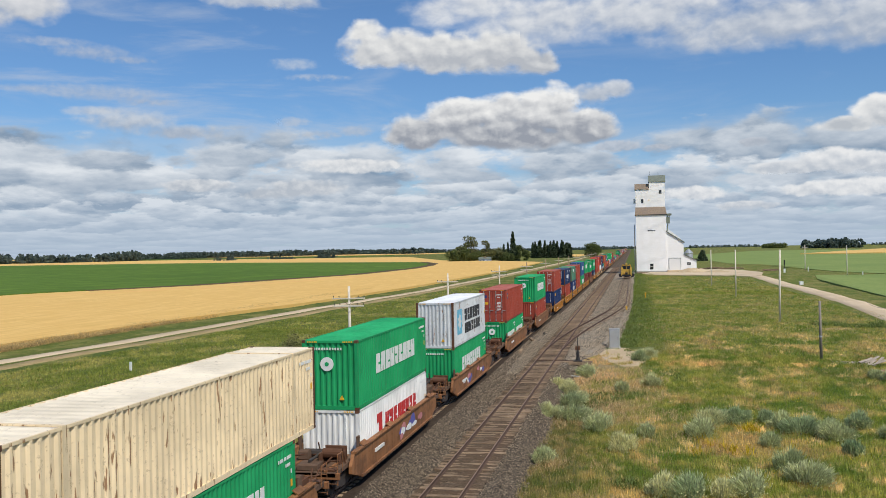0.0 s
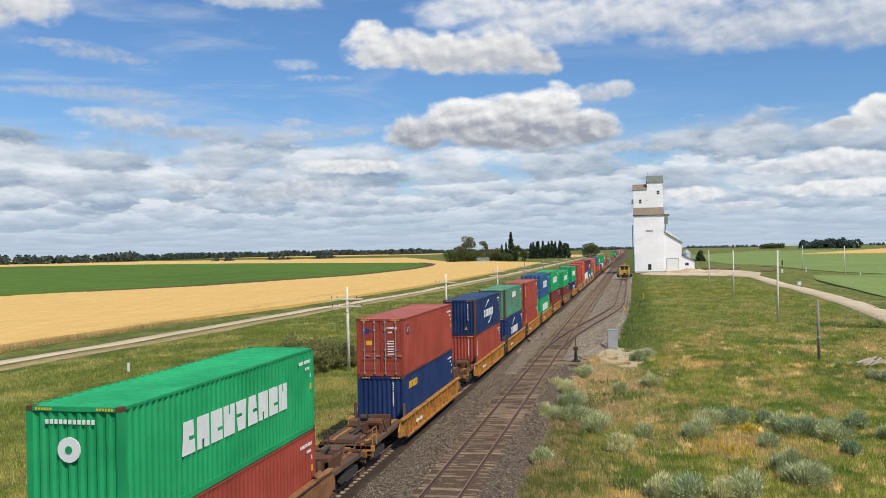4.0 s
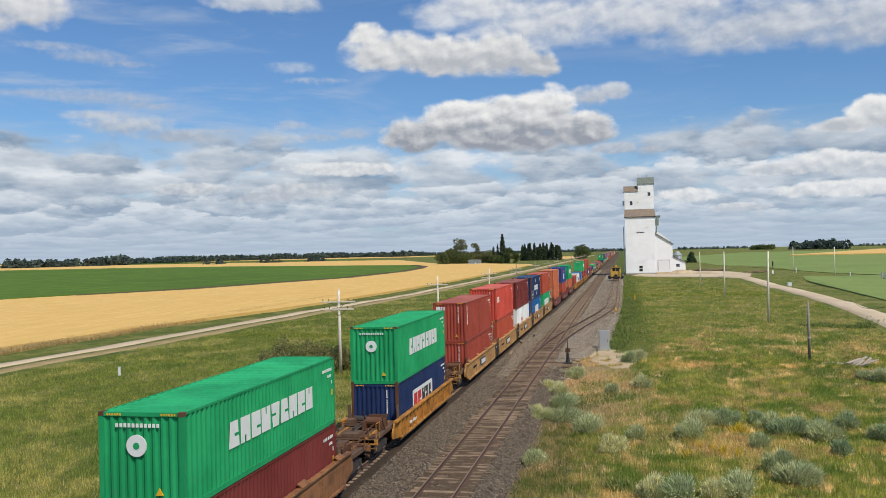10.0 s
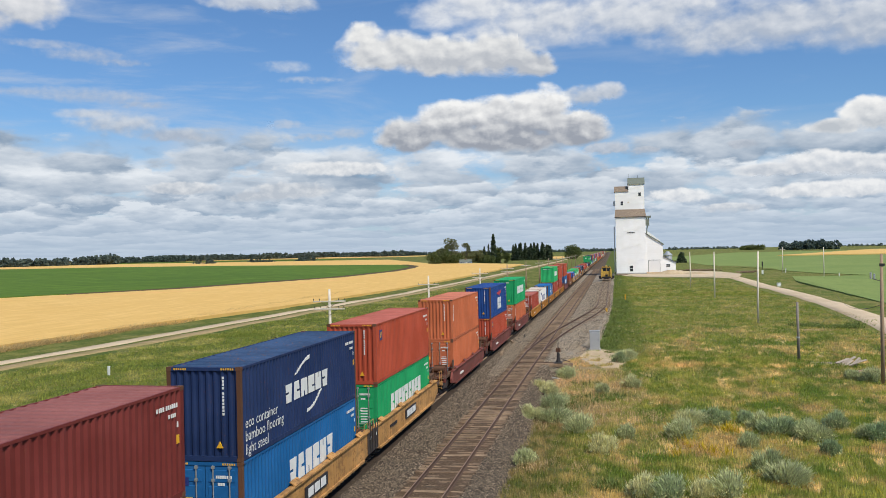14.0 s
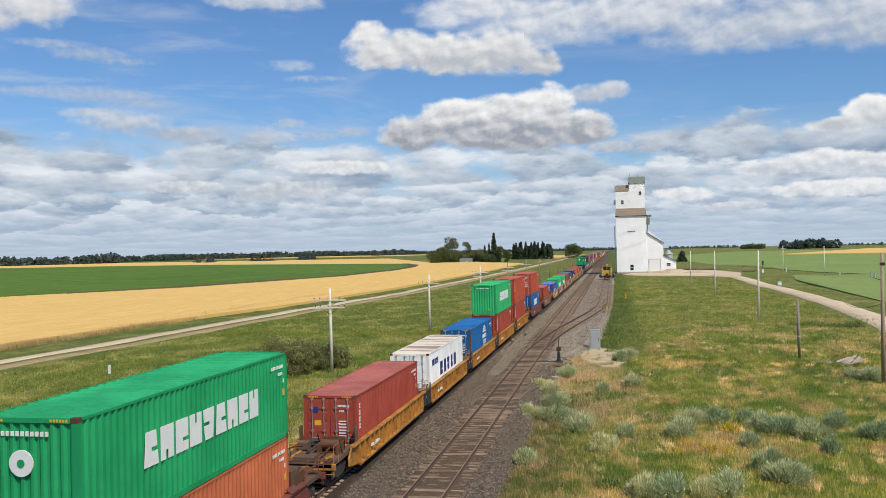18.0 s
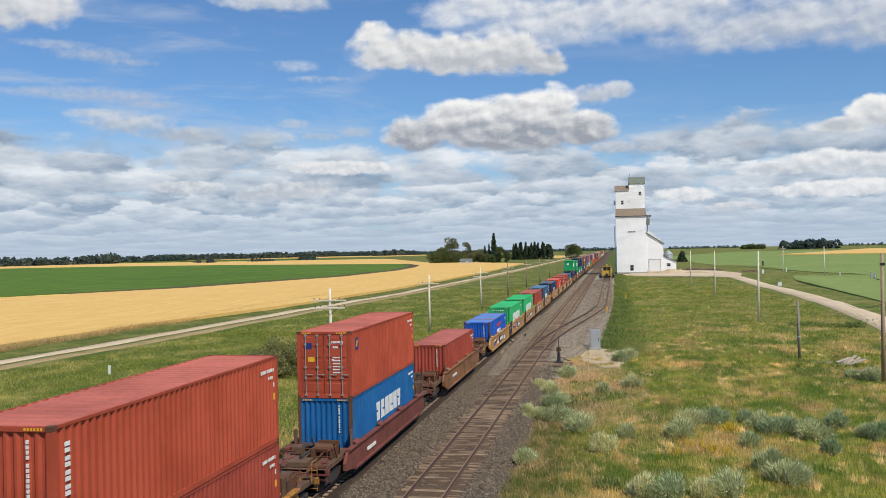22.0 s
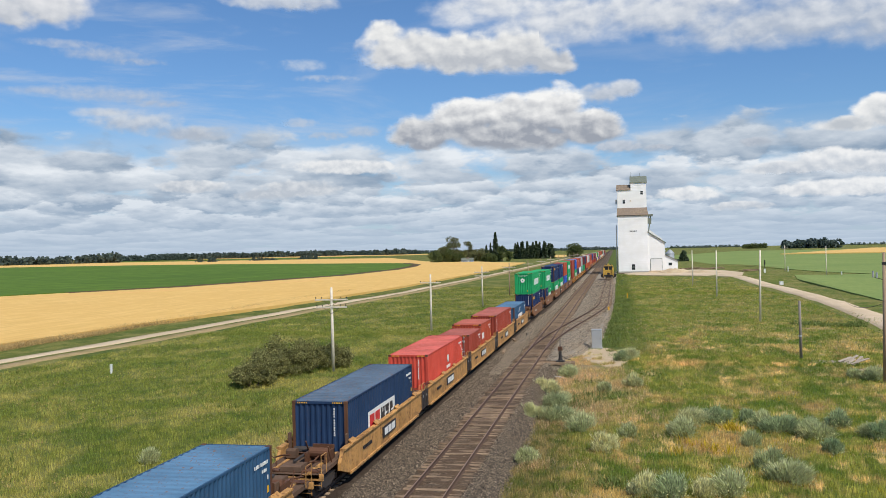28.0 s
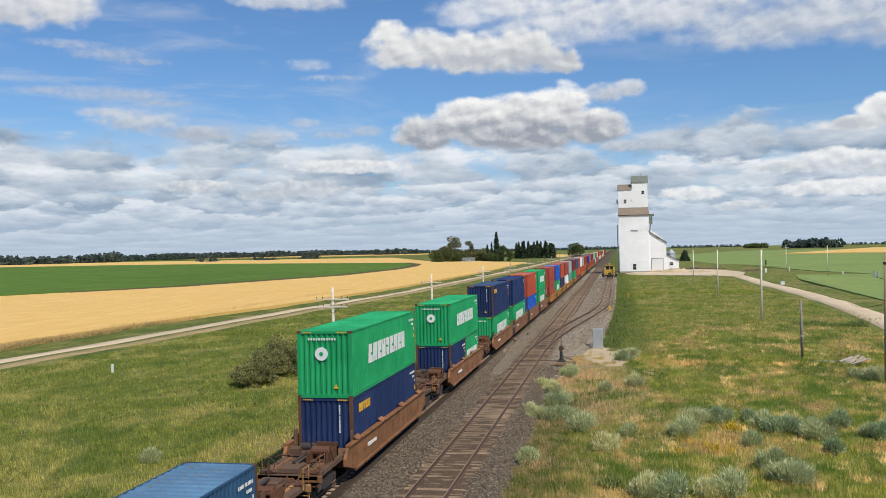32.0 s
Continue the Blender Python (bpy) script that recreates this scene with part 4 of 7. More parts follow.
        add("panel", M_MARK, lambda: marks_side([(3.2, 0.24 * h, 4.9, 1.15, 1, 0, 0)]), "white sign panel")
        def red_l():
            g = letters(3.45, 0.30 * h, 0.8, 0.8, 2, 0.15)
            g.v = [(x + 0.003, y, z) for x, y, z in g.v]
            return g
        def blue_l():
            g = letters(5.4, 0.30 * h, 0.7, 0.8, 3, 0.12)
            g.v = [(x + 0.003, y, z) for x, y, z in g.v]
            return g
        add("panel_red", M_REDM, red_l, "red blocks")
        add("panel_blue", M_BLK, blue_l, "dark blocks")
    elif logo == "vert3":
        add("lettering", M_MARK, lambda: Geo().box(1.2, 1.2215, 0.5, 0.68, h - 0.62, h - 0.30).box(1.2, 1.2215, 0.46, 0.74, h - 0.78, h - 0.70).box(1.2, 1.2215, 0.46, 0.74, h - 1.18, h - 0.86).box(1.2, 1.2215, 0.46, 0.58, h - 1.62, h - 1.26).box(1.2, 1.2215, 0.62, 0.74, h - 1.62, h - 1.26), "upright row of white blocks")
        add("end_letters", M_MARK, lambda: marks_end([(-0.98, h - 0.55, 0.13, 0.28, 2, 0.155, 0), (-0.66, h - 0.55, 0.14, 0.10, 1, 0, 0), (-0.66, h - 0.41, 0.14, 0.10, 1, 0, 0), (-0.48, h - 0.55, 0.05, 0.24, 2, 0.09, 0)]), "white letter blocks")
    elif logo == "under":
        add("lettering", M_MARK, lambda: letters(4.85, 0.64 * h, 0.285, 0.20 * h, 7, 0.075), "row of white letter blocks")
        add("underline", M_REDM, lambda: Geo().prism([(4.8, 0.55 * h), (7.3, 0.565 * h), (7.3, 0.585 * h), (4.8, 0.57 * h)], "x", 1.2, 1.2215), "thin red underline")
    elif logo == "redname":
        add("lettering", M_REDM, lambda: letters(4.2, 0.48 * h, 0.34, 0.34, 3, 0.07), "small red blocks")
    elif logo == "vert":
        add("lettering", M_MARK, lambda: Geo().add(*_vert(h)), "upright row of white blocks")
    elif logo == "small":
        add("badge_side", M_INK, lambda: marks_side([(0.72, h - 0.86, 0.50, 0.50, 1, 0, 0)]), "small dark blue badge")
        add("badge_low", M_YELL, lambda: Geo().prism([(0.80, h - 0.74), (0.98, h - 0.74), (1.14, h - 0.46), (0.94, h - 0.46)], "x", 1.2, 1.2235), "yellow stroke on the badge")
    elif logo == "red_blue":
        add("emblem_side", M_REDM, lambda: Geo().prism([(3.0, 0.28 * h), (3.5, 0.28 * h), (3.5, 0.75 * h), (2.7, 0.75 * h), (2.7, 0.60 * h), (3.0, 0.60 * h)], "x", 1.2, 1.2215), "red emblem")
        add("lettering", M_REDM, lambda: letters(4.0, 0.38 * h, 0.62, 0.80, 8, 0.12), "row of red letter blocks")
    elif logo == "hook":
        add("emblem_side", M_MARK, lambda: Geo().disc((1.205, 6.6, 0.66 * h), 0.27, "x", 0.03), "small white emblem")
        add("lettering", M_MARK, lambda: letters(6.1, 0.44 * h, 0.2, 0.2, 5, 0.05), "small white blocks")
    elif logo == "name":
        add("lettering", M_MARK, lambda: letters(0.75, h - 1.3, 0.34, 0.5, 3, 0.08), "white letter blocks")
    elif logo == "gold":
        add("lettering", M_YELL, lambda: letters(1.0, 0.74 * h, 0.30, 0.36, 5, 0.07), "small yellow blocks")
    for o in c.children:
        if o.name.split(".")[0] in ("markings", "hazard_stripe", "side_code", "lettering", "lettering_low", "swoosh", "mark_small", "panel_red", "panel_blue", "end_letters", "emblem_stripes", "small_words"):
            tagged(o, kind="stuff")
    return c


def _vert(h):
    g = Geo()
    for i in range(4):
        z = h - 0.62 - 0.30 * i
        g.box(1.2, 1.2215, 0.42, 0.60, z, z + 0.09)
        g.box(1.2, 1.2215, 0.42, 0.60, z + 0.13, z + 0.22)
    return g.v, g.f


PROTO = {}


def place_container(spec, s, z):
    """spec: keyword settings of container(). Alike ones are copies."""
    key = tuple(sorted(spec.items()))
    if key not in PROTO:
        PROTO[key] = c = container(**spec)
        c.matrix_basis = pose(XT, s, z)
    else:
        c = copy_thing(PROTO[key], pose(XT, s, z))
    RIDERS.append((c, s, z))
    return c


RIDERS = []


def bogie():
    """A two-axle freight bogie; origin at its middle on the rail."""
    g = {"bolster": Geo()}
    sides = []
    for s in (-1, 1):
        x = s * 0.98
        g["frame"] = Geo()
        sides.append(g["frame"])
        g["frame"].prism([(-1.15, 0.40), (-1.1, 0.58), (-0.55, 0.72), (0.55, 0.72), (1.1, 0.58), (1.15, 0.40), (0.8, 0.40), (0.42, 0.22), (-0.42, 0.22), (-0.8, 0.40)], "x", x - 0.07, x + 0.07)
        for y in (-0.89, 0.89):
            g["frame"].box(x - 0.1, x + 0.1, y - 0.14, y + 0.14, 0.28, 0.56, 0.03)
        for y in (-0.2, 0.0, 0.2):
            g["frame"].tube([(x, y, 0.26), (x, y, 0.55)], 0.07, 8)
    g["bolster"].box(-1.05, 1.05, -0.2, 0.2, 0.5, 0.75, 0.04)
    w = Geo()
    for s in (-1, 1):
        for y in (0.0,):
            w.tube([(s * 0.68, y, 0), (s * 0.71, y, 0), (s * 0.72, y, 0), (s * 0.82, y, 0)], [0.45, 0.45, 0.42, 0.42], 20)
    w.tube([(-0.9, 0, 0), (0.9, 0, 0)], 0.08, 8)
    return [q.mesh("side_frame", M_TRUCK) for q in sides], g["bolster"].mesh("bolster", M_TRUCK), w.mesh("wheelset", M_TRUCK)


BOGIE = bogie()


def add_bogie(car, y):
    b = part("bogie", BOGIE[1], M_TRUCK, car, "dark steel bogie")
    b.location = (0, y, 0)
    for q in BOGIE[0]:
        part("side_frame", q, M_TRUCK, b)
    for dy in (-0.89, 0.89):
        w = part("wheelset", BOGIE[2], M_TRUCK, b)
        w.location = (0, dy, 0.42)


CAR_LOOK = {"yellow": "yellow ribbed", "ochre": "ochre smooth-sided", "brown": "rusty brown ribbed", "oxide": "oxide red smooth-sided"}
CARS = {}


def well_car(style, g0, g1, joint0, joint1, far=False):
    """One unit of a double-stack car. g0, g1: reach beyond the container at the near and far end; joint: an articulated end with a shared bogie."""
    L, m = 12.192, M_CAR[style]
    car = thing("well_car", "%s steel well car of a container train" % CAR_LOOK[style], "rail car", "cars of the train")
    ribbed_side = style == "yellow"
    top = 1.42 if style in ("ochre", "brown") else 1.22
    for s in (-1, 1):
        xi, xo = 1.27, 1.46
        a, b = -min(g0, 1.6) + 0.35, L + min(g1, 1.6) - 0.35
        sg = Geo()
        face = xi + 0.07 if ribbed_side else xo - 0.05
        near, far_end = -(g0 - 0.14), L + g1 - 0.14
        head = [(near, 0.46), (near, top)] if joint0 else [(a - 0.3, top - 0.75), (a - 0.3, top - 0.45), (a + 0.1, top)]
        tail = [(far_end, top), (far_end, 0.46)] if joint1 else [(b - 0.1, top), (b + 0.3, top - 0.45), (b + 0.3, top - 0.75)]
        sg.prism(head + tail + [(b - 0.9, 0.30), (a + 0.9, 0.30)], "x", *sorted((s * xi, s * face)))
        if s > 0 and not far:
            for here, way in ((near, 1), (far_end, -1)):
                if (joint0 if way > 0 else joint1):
                    lo, hi = sorted((here - way * 0.01, here + way * 0.62))
                    plate = Geo().box(face - 0.03, xo + 0.02, lo, hi, 0.44, top - 0.03, 0.02)
                    plate.tube([(xo + 0.07, here + way * 0.10, 0.5), (xo + 0.07, here + way * 0.10, top + 0.42), (xo + 0.07, here + way * 0.45, top + 0.42), (xo + 0.07, here + way * 0.45, 0.5)], 0.022, 6)
                    plate = part("end_plate", plate, M_TRUCK, car, "black steel end plate with a grab iron")
                    part("stencil", Geo().box(xo, xo + 0.026, *sorted((here + way * 0.20, here + way * 0.42)), top - 0.36, top - 0.22), M_MARK, plate, "small white stencil bar")
        sg.box(*sorted((s * (xi - 0.02), s * (xo + 0.03))), a + 0.05, b - 0.05, top - 0.03, top + 0.06, 0.015)
        sg.box(*sorted((s * (xi + 0.02), s * (xo + 0.02))), a + 0.95, b - 0.95, 0.24, 0.36, 0.015)
        part("side_sill", sg, m, car)
        rib = Geo()
        if ribbed_side:
            for i in range(17):
                y = a + 0.9 + (b - a - 1.8) * i / 16.0
                rib.box(*sorted((s * (xi + 0.05), s * (xo + 0.01))), y - 0.075, y + 0.075, 0.34, top - 0.02)
        else:
            for i in range(4):
                y = a + 1.4 + (b - a - 2.8) * i / 3.0
                rib.prism([(s * (xi + 0.0), top + 0.20), (s * (xi + 0.04), top + 0.22), (s * (xo + 0.06), top + 0.08), (s * (xo + 0.03), top + 0.04)], "y", y - 0.34, y + 0.34)
        tagged(part("ribbing" if ribbed_side else "guide_strip", rib, m, car), kind="stuff")
        if s > 0:
            sign = Geo().box(xo - 0.06, xo + 0.012, L * 0.5 - 1.2, L * 0.5 + 1.25, top - 0.78, top - 0.30)
            if style == "ochre":
                part("sign", sign, M_BLK, car, "black sign plate")
                part("sign_bars", Geo().box(xo, xo + 0.016, L * 0.5 - 0.98, L * 0.5 - 0.40, top - 0.71, top - 0.37).box(xo, xo + 0.016, L * 0.5 - 0.28, L * 0.5 + 0.30, top - 0.71, top - 0.37).box(xo, xo + 0.016, L * 0.5 + 0.42, L * 0.5 + 1.02, top - 0.71, top - 0.37), M_MARK, car, "white blocks")
            nums = Geo()
            for i in range(7):
                nums.box(xo - 0.06, xo + 0.016, 1.6 + 0.2 * i, 1.69 + 0.2 * i, top - 0.58, top - 0.45)
            tagged(part("number_strip", nums, M_MARK if style != "ochre" else M_BLK, car, "plain number bars"), kind="stuff")
    for y in (0.0, L / 2 - 0.25, L - 0.5):
        part("cross_bearer", Geo().box(-1.3, 1.3, y, y + 0.5, 0.2, 0.29), M_DECK, car)
    for end, g, joint in ((0, g0, joint0), (1, g1, joint1)):
        d = 1 if end else -1
        base = L if end else 0.0
        r = g - (0.12 if joint else 0.55)

        def yy(a, b):
            return sorted((base + d * a, base + d * b))
        part("bulkhead", Geo().box(-1.3, 1.3, *yy(0.08, 0.22), 0.3, 1.0), M_DECK, car)
        deck = Geo()
        deck.prism([(base + d * 0.15, 0.95), (base + d * 0.15, 1.12), (base + d * r, 1.05), (base + d * r, 0.88)], "x", -1.2, 1.2)
        part("end_platform", deck, M_DECK, car, "dirty steel end platform")
        beam = Geo().box(-0.28, 0.28, *yy(0.2, r + 0.1), 0.62, 0.95, 0.03)
        beam.box(-1.35, 1.35, *yy(r - 0.14, r), 0.78, 1.04, 0.02)
        for x in (-0.8, 0.8):
            beam.box(x - 0.06, x + 0.06, *yy(0.2, r), 1.04, 1.12)
        part("end_beam", beam, m, car)
        for x in () if far else (-1.28, 1.28):
            rail = Geo()
            rail.tube([(x, base + d * (r - 0.05), 0.55), (x, base + d * (r - 0.05), 1.75), (x, base + d * (r - 0.65), 1.75), (x, base + d * (r - 0.65), 1.0)], 0.02, 6)
            for z in (0.62, 0.95, 1.3):
                rail.tube([(x, base + d * (r - 0.05), z), (x * 0.72, base + d * (r - 0.05), z)], 0.015, 6)
            part("grab_iron", rail, m, car, "thin steel grab iron")
        if not far:
            part("air_reservoir", Geo().tube([(-0.85, base + d * 0.75, 1.28), (0.1, base + d * 0.75, 1.28)], 0.17, 10) if not joint else Geo().tube([(-0.6, base + d * 0.5, 1.2), (0.2, base + d * 0.5, 1.2)], 0.1, 8), M_TRUCK, car, "dark air reservoir")
            part("brake_pipe", Geo().tube([(0.55, base + d * 0.2, 1.2), (0.55, base + d * (r * 0.5), 1.3), (0.5, base + d * (r - 0.1), 1.1), (0.4, base + d * (g - 0.05), 0.6)], 0.035, 6), M_RUST, car)
            for x in (-1.15, 0.45):
                part("walkway", Geo().box(x, x + 0.7, *yy(r - 0.5, r - 0.1), 1.08, 1.13), M_RUST, car, "rusty walkway plate")
        if not joint:
            if not far:
                part("brake_cylinder", Geo().tube([(0.15, base + d * (r * 0.45), 1.42), (0.95, base + d * (r * 0.45), 1.42)], [0.2, 0.2], 12), M_RUST, car, "rust-red brake cylinder")
                pipes = Geo()
                for x0, x1, k0, z0, z1 in ((-1.1, 0.9, 0.25, 1.22, 1.22), (-0.2, -0.2, 0.2, 1.16, 1.75), (-1.2, -0.3, 0.62, 1.30, 1.55), (0.3, 1.2, 0.70, 1.18, 1.40), (1.12, 1.12, 0.5, 1.05, 1.80)):
                    pipes.tube([(x0, base + d * r * k0, z0), ((x0 + x1) / 2, base + d * r * (k0 + 0.08), (z0 + z1) / 2 + 0.05), (x1, base + d * r * (k0 + 0.12), z1)], 0.032, 6)
                tagged(part("piping", pipes, M_RUST, car, "rusty brake pipes"), kind="stuff")
                part("lever", Geo().box(-0.06, 0.06, *yy(r * 0.2, r * 0.85), 1.34, 1.42, 0.015), M_TRUCK, car)
                part("valve_box", Geo().box(-0.90, -0.48, *yy(r * 0.35, r * 0.35 + 0.38), 1.1, 1.50, 0.06), M_DECK, car, "dirty brake valve box")
                part("bracket", Geo().box(0.1, 0.18, *yy(r * 0.3, r * 0.6), 1.1, 1.5).box(0.92, 1.0, *yy(r * 0.3, r * 0.6), 1.1, 1.5).box(0.1, 1.0, *yy(r * 0.3, r * 0.33), 1.1, 1.65), M_RUST, car, "rusty bracket")
                for x in (-1.3, 1.22):
                    part("corner_guide", Geo().box(x, x + 0.08, *yy(0.1, 0.4), 1.0, 1.9, 0.015), M_DECK, car, "upright corner guide")
            part("draft_box", Geo().box(-0.42, 0.42, *yy(r - 0.9, r - 0.15), 1.04, 1.3, 0.04), M_DECK, car)
            part("coupler", Geo().box(-0.11, 0.11, *yy(r, g + 0.06), 0.66, 0.9, 0.03).box(-0.2, 0.2, *yy(g - 0.15, g + 0.10), 0.62, 0.96, 0.05), M_TRUCK, car, "knuckle coupler")
            add_bogie(car, base + d * (r - 1.55))
            if end == 0:
                wheel = Geo()
                ring = [(-0.75 + 0.27 * math.cos(q * math.pi / 8), base + d * (r + 0.05), 1.45 + 0.27 * math.sin(q * math.pi / 8)) for q in range(17)]
                wheel.tube(ring, 0.018, 5)
                for q in range(4):
                    wheel.tube([ring[q * 4], (-0.75, base + d * (r + 0.05), 1.45)], 0.012, 4)
                wheel.box(-0.78, -0.72, *yy(r - 0.05, r + 0.05), 0.9, 1.48)
                part("brake_wheel", wheel, M_RUST, car, "rusty brake wheel")
        elif end == 1:
            add_bogie(car, base + g)
        if joint:
            part("joint_casting", Geo().box(-0.35, 0.35, *yy(r - 0.3, g + 0.25), 0.5, 0.98, 0.06), M_TRUCK, car)
    return car


def place_car(style, s, g0, g1, j0, j1):
    key = (style, round(g0, 1), round(g1, 1), j0, j1, s > 900)
    if key not in CARS:
        CARS[key] = c = well_car(*key)
        c.matrix_basis = pose(XT, s, 0)
    else:
        c = copy_thing(CARS[key], pose(XT, s, 0))
    RIDERS.append((c, s, 0.0))
    if style == "ochre" and 540 < s < 620 or 30 < s < 60:
        spray(c, int(s))


def spray(car, seed):
    """Sprayed tags on the car's side, as plain blobs of colour."""
    r = random.Random(seed)
    for i in range(9):
        y, z = r.uniform(1.5, 10.5), r.uniform(0.55, 1.05)
        n, w, h = 9, r.uniform(0.3, 0.75), r.uniform(0.15, 0.3)
        pts = [(y + w * math.cos(q * 6.283 / n) * r.uniform(0.6, 1.1), z + h * math.sin(q * 6.283 / n) * r.uniform(0.6, 1.1)) for q in range(n)]
        part("spray_blob", Geo().prism(pts, "x", 1.40, 1.412 + 0.002 * i), (M_GRAF, M_GRAF2, M_MARK)[i % 3], car, "faded spray paint")


# The consist, front to back: place along the track at the start (near end of the container), car, lower load, upper load.
HC, SD = 2.896, 2.591


def box_of(colour, h=HC, **more):
    return dict(colour=colour, h=h, **more)


EV = dict(colour="green", h=HC, logo="nine")
EVL = dict(colour="lime", h=HC, logo="nine")
EVD = dict(colour="green", h=HC, logo="nine", disc=True)
EVS = dict(colour="green", h=SD, logo="nine", disc=True)
EV20 = dict(colour="green", h=SD, length=6.058, logo="nine", disc=True)
ROWS = [
    (-55.0, "brown", box_of("brick"), EVD), (-30.6, "brown", box_of("navy"), box_of("red")), (-8.0, "oxide", box_of("green"), box_of("brick")),
    (15.7, "brown", EV, box_of("beige", HC, length=16.154)),
    (34.9, "brown", box_of("white", SD, logo="red_blue"), EVD), (54.85, "brown", EV, box_of("pale", HC, logo="two_rows")),
    (78.6, "brown", [EV20, EV20], box_of("brick", HC, door=True, logo="small")), (102.6, "brown", box_of("brick", HC, logo="small"), EVD),
    (127.5, "yellow", box_of("blue", HC, logo="gold"), box_of("brick", HC, door=True, logo="small")),
    (148.4, "yellow", box_of("brick", HC, logo="vert"), box_of("navy", SD, logo="arc")), (164.1, "yellow", box_of("blue", HC, logo="arc"), box_of("pine", SD, logo="under")),
    (179.3, "yellow", box_of("brick", SD, logo="vert"), box_of("brick", HC, logo="vert")), (195.4, "yellow", box_of("green", HC, door=True, logo="nine"), box_of("denim", HC, door=True, logo="six")),
    (211.2, "yellow", box_of("maroon", HC), EV), (233.0, "brown", box_of("maroon", SD), EVS), (255.0, "yellow", box_of("navy", SD, logo="panel"), EVD),
    (275.0, "ochre", box_of("brick", SD), box_of("brick", HC, logo="vert3")), (290.8, "ochre", box_of("red", HC, door=True), box_of("bright", HC, logo="name")),
    (306.2, "ochre", box_of("white", HC, door=True, logo="redname"), box_of("maroon", HC, logo="small")), (322.0, "ochre", box_of("azure", HC, door=True, logo="six"), box_of("navy", HC, logo="arc")),
    (337.6, "ochre", box_of("green", HC, door=True, logo="nine"), box_of("red", HC, logo="small")), (358.0, "oxide", box_of("orange", HC, door=True), box_of("orange", HC, logo="vert")),
    (378.0, "oxide", box_of("red", HC, logo="small"), box_of("cobalt", HC, logo="three")), (398.45, "oxide", box_of("orange", HC, door=True, logo="vert"), EVD),
    (418.9, "yellow", box_of("brick", HC, door=True, logo="vert"), None), (434.4, "yellow", box_of("white", HC, door=True, logo="five"), None),
    (450.5, "yellow", box_of("azure", HC, door=True, logo="globe"), None), (466.4, "yellow", box_of("brick", HC, logo="vert"), EVL),
    (482.4, "yellow", box_of("brick", HC, logo="vert"), box_of("red", HC, logo="vert")), (503.0, "oxide", box_of("azure", HC, logo="six"), box_of("red", HC, door=True, logo="small")),
    (524.5, "brown", box_of("brick", HC), None), (546.4, "ochre", box_of("royal", SD, logo="three"), None),
    (562.4, "ochre", EVL, None), (577.7, "ochre", EVL, None), (593.0, "ochre", box_of("brick", HC), None), (608.8, "ochre", box_of("slate", HC, logo="arc"), None),
    (629.3, "ochre", box_of("ink", HC, logo="panel"), None), (645.6, "ochre", box_of("bright", HC, logo="hook"), None), (660.9, "ochre", [box_of("brick", SD, length=6.058, door=True), box_of("red", HC, length=6.058, logo="name")], None),
    (676.8, "ochre", box_of("brick", HC, logo="vert"), None), (692.3, "ochre", box_of("slate", SD, logo="arc"), None),
    (714.7, "brown", box_of("navy", HC, logo="gold"), EVD), (737.6, "brown", [box_of("navy", SD, length=6.058), EV20], EVD),
    (759.0, "brown", EV, box_of("navy", HC, logo="gold")), (775.2, "brown", EV, box_of("blue", HC)), (791.4, "brown", box_of("royal", HC), box_of("red", HC)),
    (807.6, "brown", EV, EV), (829.0, "yellow", box_of("brick", HC), box_of("brick", HC)), (845.0, "yellow", EV, box_of("royal", HC)),
    (861.0, "yellow", box_of("navy", HC), box_of("red", HC)), (877.0, "yellow", box_of("white", HC), box_of("brick", HC)), (893.0, "yellow", box_of("teal", HC), box_of("grey", HC)),
]
mix = random.Random(7)
pool = ["brick", "red", "maroon", "navy", "royal", "green", "white", "beige", "grey", "orange", "brick", "red", "teal", "slate"]
place = 915.0
for i in range(44):
    low, up = mix.choice(pool), mix.choice(pool)
    ROWS.append((place, mix.choice(["brown", "yellow", "oxide"]), box_of(low, HC, far=True), box_of(up, HC, far=True) if mix.random() < 0.9 else None))
    place += 22.0 if i % 5 == 4 else 16.0

for i, (s, style, low, up) in enumerate(ROWS):
    gap0 = s - ROWS[i - 1][0] - 12.192 if i else 10.0
    gap1 = ROWS[i + 1][0] - s - 12.192 if i + 1 < len(ROWS) else 10.0
    place_car(style, s, gap0 / 2, gap1 / 2, gap0 < 5, gap1 < 5)
    z = 0.30
    if isinstance(low, list):
        place_container(low[0], s, z)
        place_container(low[1], s + 6.10, z)
        z += low[0]["h"] + 0.012
    else:
        place_container(low, s, z)
        z += low["h"] + 0.012
    if up:
        place_container(up, s - (up.get("length", 12.192) - 12.192) / 2, z)

# ---- grain elevator ----
M_BOARD = ground_mat("white painted boards", (0.86, 0.85, 0.825), (0.94, 0.93, 0.915), (0.84, 0.825, 0.79), 0.5, 0.01, 0.8, (0.35, 0.35, 6.0), 0.05)
M_SHINGLE = ground_mat("brown shingles", (0.17, 0.12, 0.08), (0.34, 0.27, 0.20), (0.22, 0.17, 0.13), 1.8, 0.05, 0.9, (1.0, 1.0, 3.0), 0.25)
M_BARK = plain("bark", (0.14, 0.11, 0.085), 0.9)
M_TIN = plain("grey green roofing", (0.17, 0.19, 0.15), 0.6, 0.2, 0.2, 0.6)
M_GALV = plain("galvanised steel", (0.48, 0.50, 0.51), 0.4, 0.5, 0.15, 1.2)
M_GLASS, _gn, _gb, _gt = make("dark window glass", 0.08, 0.0, 0.5)
